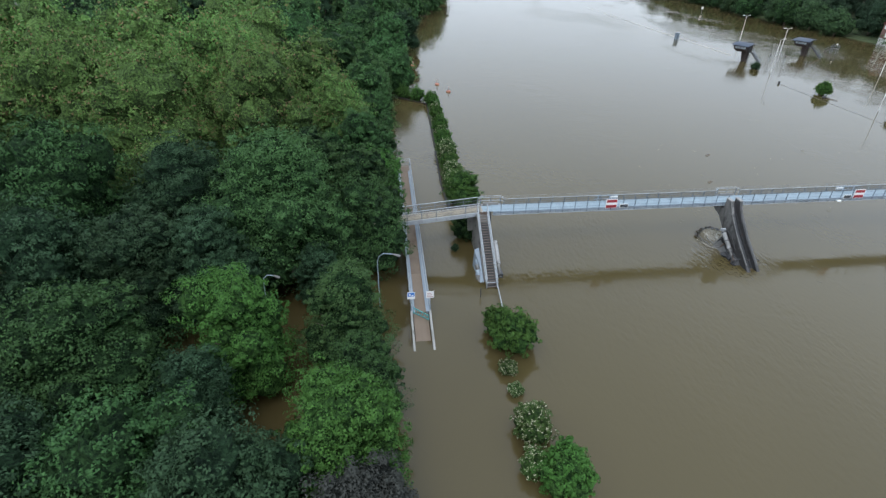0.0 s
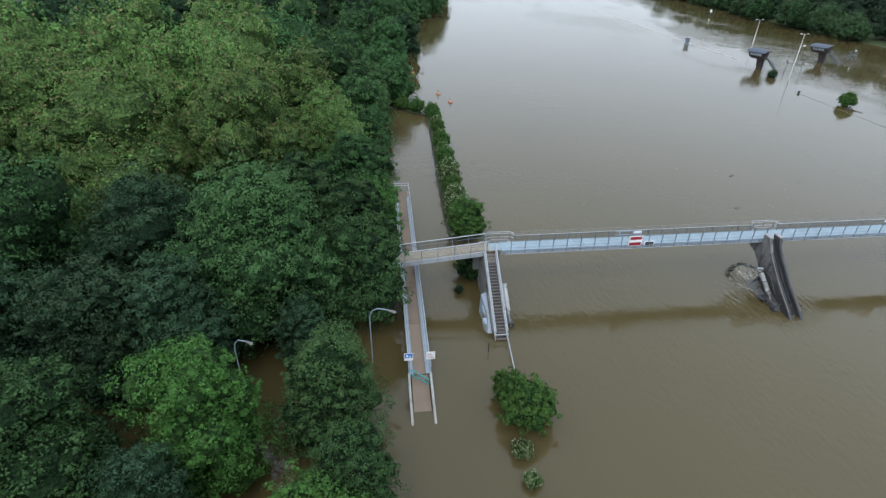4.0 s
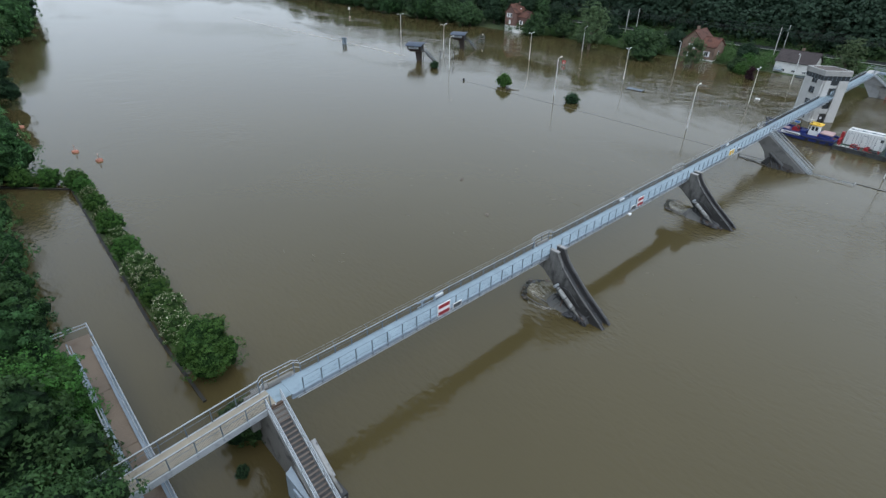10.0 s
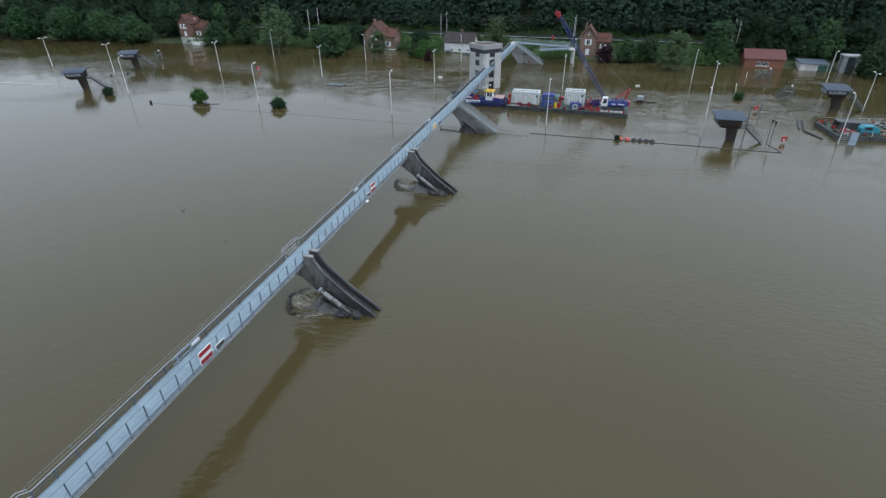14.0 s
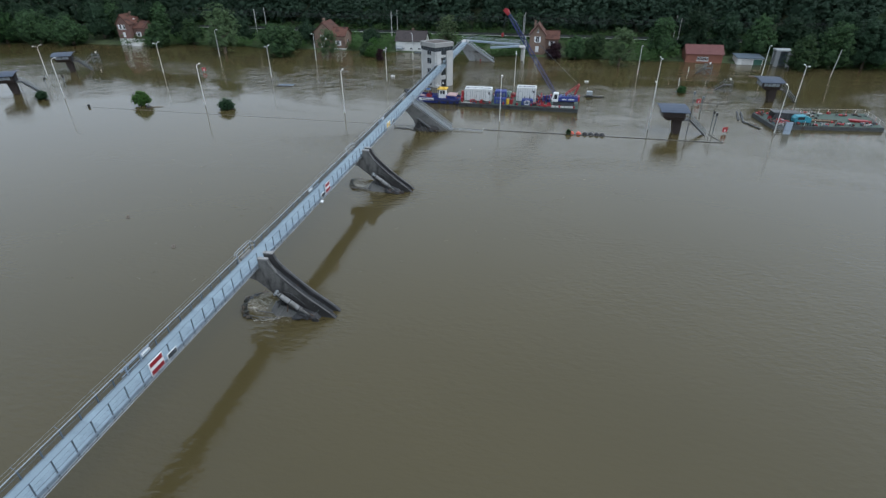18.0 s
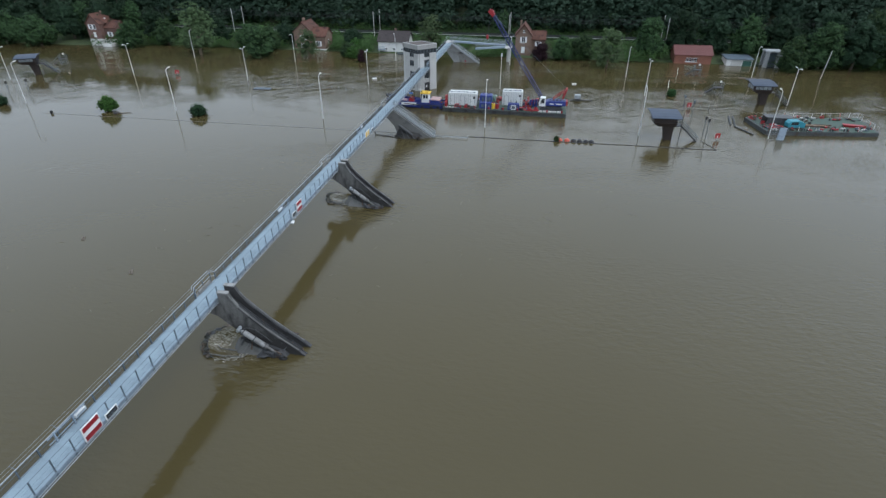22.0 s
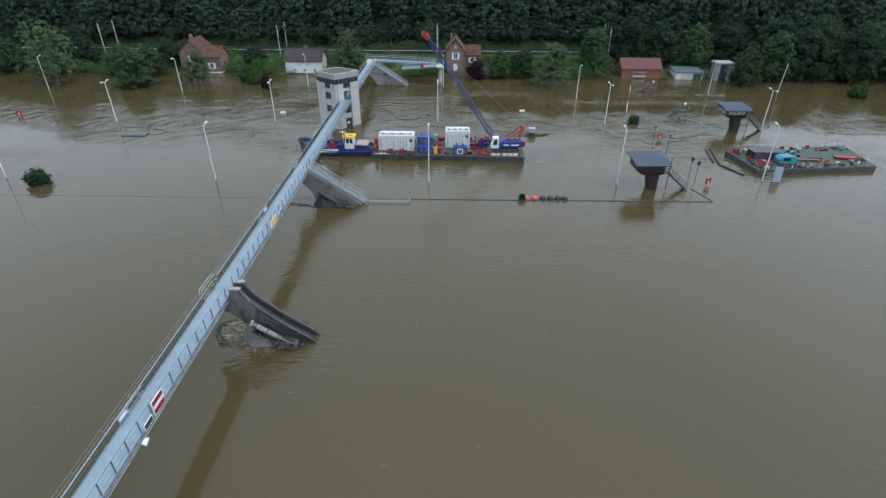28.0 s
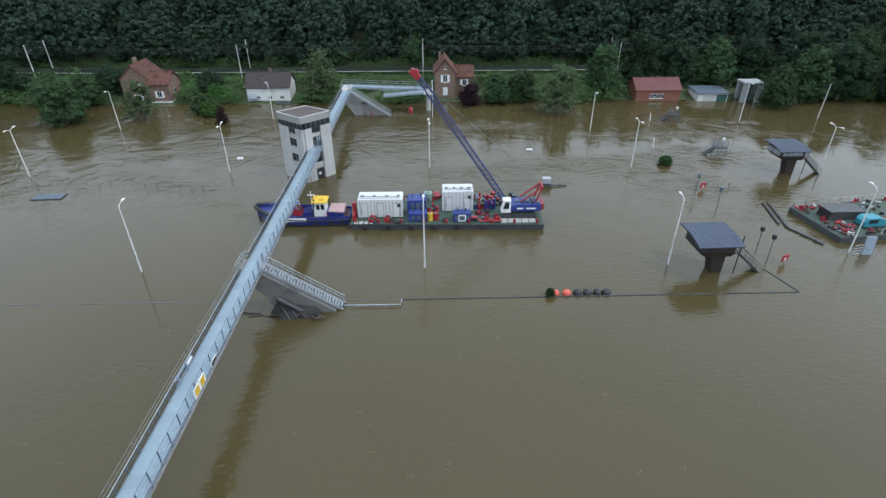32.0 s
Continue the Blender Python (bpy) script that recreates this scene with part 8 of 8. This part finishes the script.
def gable(t, x0, x1, y0, y1, eave, ridge, along, wall, roof, over=0.35):
    """A block with a pitched roof; along: the axis of the ridge."""
    part("wall", Shape().box(x0, y0, -2.0, x1, y1, eave), wall, t)
    if along == "y":
        m = (x0 + x1) / 2
        part("gable_wall", Shape().prism([(x0, eave), (x1, eave), (m, ridge - .1)], y0, y1, "y"), wall, t)
        k = (ridge - eave) / (m - x0)
        r = [(x0 - over, eave - over * k), (m, ridge), (x1 + over, eave - over * k), (x1 + over, eave - over * k + .2), (m, ridge + .22), (x0 - over, eave - over * k + .2)]
        rf = part("roof", Shape().prism(r, y0 - over, y1 + over, "y"), roof, t)
        for i in range(1, 7):
            f = i / 7
            part("tile_course", Shape().box(x0 - over + (m - x0 + over) * f - .02, y0 - over, eave - over * k + (ridge - eave + over * k) * f + .2, x0 - over + (m - x0 + over) * f + .08, y1 + over, eave - over * k + (ridge - eave + over * k) * f + .245), roof, rf)
        part("ridge_cap", Shape().tube((m, y0 - over, ridge + .22), (m, y1 + over, ridge + .22), .1, 6), roof, rf)
    else:
        m = (y0 + y1) / 2
        part("gable_wall", Shape().prism([(y0, eave), (y1, eave), (m, ridge - .1)], x0, x1, "x"), wall, t)
        k = (ridge - eave) / (m - y0)
        r = [(y0 - over, eave - over * k), (m, ridge), (y1 + over, eave - over * k), (y1 + over, eave - over * k + .2), (m, ridge + .22), (y0 - over, eave - over * k + .2)]
        rf = part("roof", Shape().prism(r, x0 - over, x1 + over, "x"), roof, t)
        part("ridge_cap", Shape().tube((x0 - over, m, ridge + .22), (x1 + over, m, ridge + .22), .1, 6), roof, rf)


def window(t, x, y, z, w, h, shutters=True, face="west", mat=None):
    g = part("window", (Shape().box(x - .05, y - w / 2, z, x - .002, y + w / 2, z + h) if face == "west" else Shape().box(x - w / 2, y - .05, z, x + w / 2, y - .002, z + h)), WHITE, t, "white window frame")
    if face == "west":
        for s in (-1, 1):
            part("pane", Shape().box(x - .06, y + s * w / 4 - w / 5, z + .08, x - .051, y + s * w / 4 + w / 5, z + h - .08), mat or GLASS, g)
        if shutters:
            for s in (-1, 1):
                part("shutter", Shape().box(x - .07, y + s * (w / 2 + .28) - .26, z, x - .003, y + s * (w / 2 + .28) + .26, z + h), WHITE, t)
        part("sill", Shape().box(x - .15, y - w / 2 - .1, z - .12, x - .003, y + w / 2 + .1, z - .005), ROUGHCAST, g)
    else:
        for s in (-1, 1):
            part("pane", Shape().box(x + s * w / 4 - w / 5, y - .06, z + .08, x + s * w / 4 + w / 5, y - .051, z + h - .08), mat or GLASS, g)


hb = thing("house", "flooded brown brick house with red tiled gable roofs", "house", (141.4, 50.2, 0), 0, "riverside houses")
gable(hb, 0.5, 8.5, -1.6, 4.9, 5.4, 8.3, "x", BRICK, TILE)
gable(hb, -0.6, 6.0, -6.4, -1.62, 4.4, 6.6, "y", BRICK, TILE)
window(hb, 0.5, 1.6, 3.0, 1.1, 1.5)
window(hb, 0.5, 1.6, 0.3, 1.1, 1.5)
window(hb, -0.6, -4.0, 1.4, 1.0, 1.5)
window(hb, 2.4, -6.4, 1.8, .9, 1.3, face="south")
part("chimney", Shape().box(6, 3, 6.5, 6.8, 3.7, 9.1), BRICK, hb)
part("base_course", Shape().box(-.68, -6.48, -1, 6.08, -1.7, .5), ROUGHCAST, hb, "pale rendered base")

hw = thing("house", "white rendered house with a brown tiled roof in the flood", "house", (141.3, 20.9, 0), 0, "riverside houses")
gable(hw, 0, 6.5, -4.9, 5.1, 3.5, 6.0, "y", ROUGHCAST, SLATE)
for y in (-3.0, -0.2, 2.6):
    window(hw, 0, y, 0.7, .9, .7, False)
part("balcony", Shape().box(-1.1, 2.6, .9, -.003, 4.9, 1.05), STEELBLUE, hw)
for k in range(9):
    part("balcony_bar", Shape().box(-1.1, 2.62 + .28 * k, 1.05, -1.06, 2.66 + .28 * k, 1.95), STEELBLUE, hw)
part("balcony_rail", Shape().box(-1.12, 2.6, 1.95, -1.04, 4.9, 2.02), STEELBLUE, hw)
part("chimney", Shape().box(3.8, -.3, 5.4, 4.4, .4, 6.9), BRICK, hw)
part("terrace_rail", Shape().box(-1.6, -5.4, -.1, -1.4, -1.6, .35), POST, hw)

hc = thing("house", "tall brown brick gabled house with white shutters", "house", (142.0, -20.8, 0), 0, "riverside houses")
gable(hc, 0, 8, -2.4, 2.5, 6.3, 9.2, "x", BRICK, TILE)
gable(hc, 1.6, 7.5, -6.6, -2.42, 5.0, 6.9, "y", BRICK, TILE)
window(hc, 0, 0, 4.1, 1.0, 1.7)
window(hc, 0, 0, 1.2, 1.1, 1.7, False, mat=WHITE)
window(hc, 0, 0, 7.1, .6, .6, False)
window(hc, 1.6, -4.6, 3.0, .9, 1.3)
part("bargeboard", Shape().beam((-.38, -2.75, 5.95), (-.38, 0.05, 9.35), .1, .25).beam((-.38, 2.85, 5.95), (-.38, 0.05, 9.35), .1, .25), TILE, hc)
part("chimney", Shape().box(4.2, .9, 7.6, 4.8, 1.5, 10.1), BRICK, hc)

ha = thing("house", "narrow tall brick house with red roof and pale base in flood", "house", (136.4, 127.6, 0), 0, "riverside houses")
gable(ha, 0, 8.5, -5.0, 0.0, 7.1, 9.9, "x", DARKBRICK, TILE)
gable(ha, 1.6, 7.5, -9.6, -5.02, 5.6, 7.4, "y", DARKBRICK, TILE, 0.25)
part("base_course", Shape().box(-.08, -5.08, -1.5, 1.5, .08, 2.2), ROUGHCAST, ha, "pale rendered base")
part("base_course", Shape().box(1.52, -9.68, -1.5, 3.5, -5.1, 2.0), ROUGHCAST, ha, "pale rendered base")
window(ha, 0, -1.6, 5.3, .8, 1.5, True)
window(ha, 0, -3.0, 5.3, .8, 1.5, False)
window(ha, 0, -2.4, 2.8, 1.0, 1.5, False, mat=ROUGHCAST)
window(ha, 1.6, -7.0, 2.9, .9, 1.4, True)
part("terrace", Shape().box(-1.6, -9.0, -1.5, 1.5, -5.4, 0.9), ROUGHCAST, ha, "pale terrace wall awash")
for y in (-8.9, -7.2, -5.5):
    part("terrace_post", Shape().box(-1.6, y - .08, .9, -1.44, y + .08, 2.6), ROUGHCAST, ha)
part("terrace_rail", Shape().box(-1.58, -8.9, 1.7, -1.5, -5.5, 1.78), POST, ha)
part("chimney", Shape().box(5.0, -2.9, 9.0, 5.6, -2.3, 10.6), BRICK, ha)
part("roof_light", Shape().box(4.0, -4.3, 8.05, 4.7, -3.9, 8.4), WHITE, ha)

sh = thing("shed", "orange-brown boarded shed with a red roof", "shed", (139.2, -71.0, 0), 0, "riverside sheds")
gable(sh, 0, 6.5, -5.2, 5.2, 2.55, 4.5, "y", TERRA, surface("dull_red_roofing", (0.135, 0.048, 0.044), 0.7, vary=0.15, scale=0.4), .3)
for k in range(4):
    window(sh, 0, 1.6 - .85 * k, 0.6, .7, 1.1, False)
for y in (-5.1, -3.0, 3.0, 5.0):
    part("corner_post", Shape().box(-.08, y - .1, -1, -.003, y + .1, 2.55), TERRA, sh)
GREENDOOR = surface("dark_green_door_paint", (0.02, 0.085, 0.062), 0.5, vary=0.2)
ga = thing("garage", "pale flat-roofed garage with a green door", "garage", (138.4, -83.8, 0), 0, "riverside sheds")
part("wall", Shape().box(0, -3.5, -1.5, 5.5, 3.5, 1.75), ROUGHCAST, ga)
part("roof", Shape().hexa([(-.3, -3.8, 1.76), (5.8, -3.8, 2.1), (5.8, 3.8, 2.1), (-.3, 3.8, 1.76), (-.3, -3.8, 1.92), (5.8, -3.8, 2.3), (5.8, 3.8, 2.3), (-.3, 3.8, 1.92)]), POST, ga)
part("door", Shape().box(-.04, -3.3, -.8, -.002, -.9, 1.55), GREENDOOR, ga, "dark green garage door")
part("door", Shape().box(-.04, -.6, -.8, -.002, 2.3, 1.55), PALECONC, ga)
GREYWALL = surface("streaked_grey_white_concrete", (0.27, 0.285, 0.29), 0.9, vary=0.3, scale=0.6, stain=(0.2, 0.2, 0.2))
po = thing("portal_frame", "greyish white concrete pillars carrying a flat slab", "portal", (137.4, -92.2, 0), 0)
for y in (-1.7, 1.7):
    part("pillar", Shape().box(-.3, y - .45, -1.5, .5, y + .55, 4.2), GREYWALL, po)
part("pillar", Shape().box(2.6, -2.1, -1.5, 3.4, -1.3, 4.2), GREYWALL, po)
part("pillar", Shape().box(2.6, 1.3, -1.5, 3.4, 2.1, 4.2), GREYWALL, po)
part("slab", Shape().box(-.4, -2.3, 4.2, 3.6, 2.3, 4.55), GREYWALL, po)
part("back_wall", Shape().box(1.6, -1.25, -1, 1.8, 1.25, 4.1), POST, po)

# ---- railway on its embankment ----
KERB = surface("pale_kerb_concrete", (0.42, 0.42, 0.39), 0.9, vary=0.35, scale=0.3, fine=8)
BALLAST = surface("weedy_dark_ballast", (0.022, 0.040, 0.018), 1.0, vary=0.3, scale=1.0, fine=20, bump=0.4, spec=0.0)
ybs = list(range(-200, 200, 20))
for a, b in zip(ybs, ybs[1:]):
    xa, xb = bank_right(a) + 15, bank_right(b) + 15
    solid("railway_bed", Shape().hexa([(xa, a, 3.0), (xa + 6.5, a, 3.0), (xb + 6.5, b, 3.0), (xb, b, 3.0), (xa + .4, a, 3.75), (xa + 6.1, a, 3.75), (xb + 6.1, b, 3.75), (xb + .4, b, 3.75)]), BALLAST, "grey ballast bed of the railway", "railway", "structure")
    solid("railway_kerb", Shape().hexa([(xa - .3, a, 3.88), (xa - .2, a, 3.88), (xb - .2, b, 3.88), (xb - .3, b, 3.88), (xa - .3, a, 4.02), (xa - .2, a, 4.02), (xb - .2, b, 4.02), (xb - .3, b, 4.02)]), KERB, "pale concrete cable trough beside the railway", "trough", "structure")
for off in (1.2, 2.65, 3.9, 5.35):
    v = [(bank_right(y) + 15 + off + dx, y, z) for y in ybs for dx, z in ((-.04, 3.77), (.04, 3.77), (.04, 3.93), (-.04, 3.93))]
    fc = [(4 * k + i, 4 * k + (i + 1) % 4, 4 * k + 4 + (i + 1) % 4, 4 * k + 4 + i) for k in range(len(ybs) - 1) for i in range(4)]
    tagged(new("rail_track", Shape().add(v, fc).mesh("rail_track", DARKSTEEL)), "dark steel rail on the embankment", "rail", "railway rails")
masts = (-165, -115, -65.5, -15.4, 31, 84, 134)
for y in masts:
    for off in (-.6, 7.0):
        x = bank_right(y) + 15 + off
        t = thing("catenary_mast", "slim pale catenary mast beside the railway", "mast", (x, y, 3.3), 0, "catenary masts")
        part("mast", Shape().box(-.11, -.09, -1.0, .11, .09, 7.4), PALECONC, t)
        s = 1 if off < 0 else -1
        part("bracket", Shape().tube((0, 0, 5.4), (s * 2.4, 0, 6.0), .04, 5).tube((0, 0, 6.6), (s * 2.4, 0, 6.0), .03, 5), POST, t)
for off, z in ((1.9, 9.4), (1.9, 8.2), (4.6, 9.4), (4.6, 8.2), (-.6, 10.4), (7.0, 10.4)):
    pts = [(bank_right(masts[0]) + 15 + off, masts[0], z)]
    for a, b in zip(masts, masts[1:]):
        pts += [(bank_right(a + (b - a) * k / 6) + 15 + off, a + (b - a) * k / 6, z - (0 if z < 9 else 0.6 * (1 - (2 * k / 6 - 1) ** 2))) for k in range(1, 7)]
    s = Shape().path(pts, .03, 4)
    tagged(new("overhead_wire", s.mesh("overhead_wire", DARKSTEEL)), "thin overhead railway wire", "wire", "overhead wires")
t = thing("garden_sheet", "pale sheet lying in a garden", "sheet", (148.0, 37.5, ground_height(148, 37.5)))
part("sheet", Shape().hexa([(-.8, -1.6, 0), (.8, -1.5, 0), (.9, 1.6, 0), (-.7, 1.5, 0), (-.8, -1.6, .5), (.8, -1.5, .9), (.9, 1.6, .9), (-.7, 1.5, .5)]), ROUGHCAST, t)
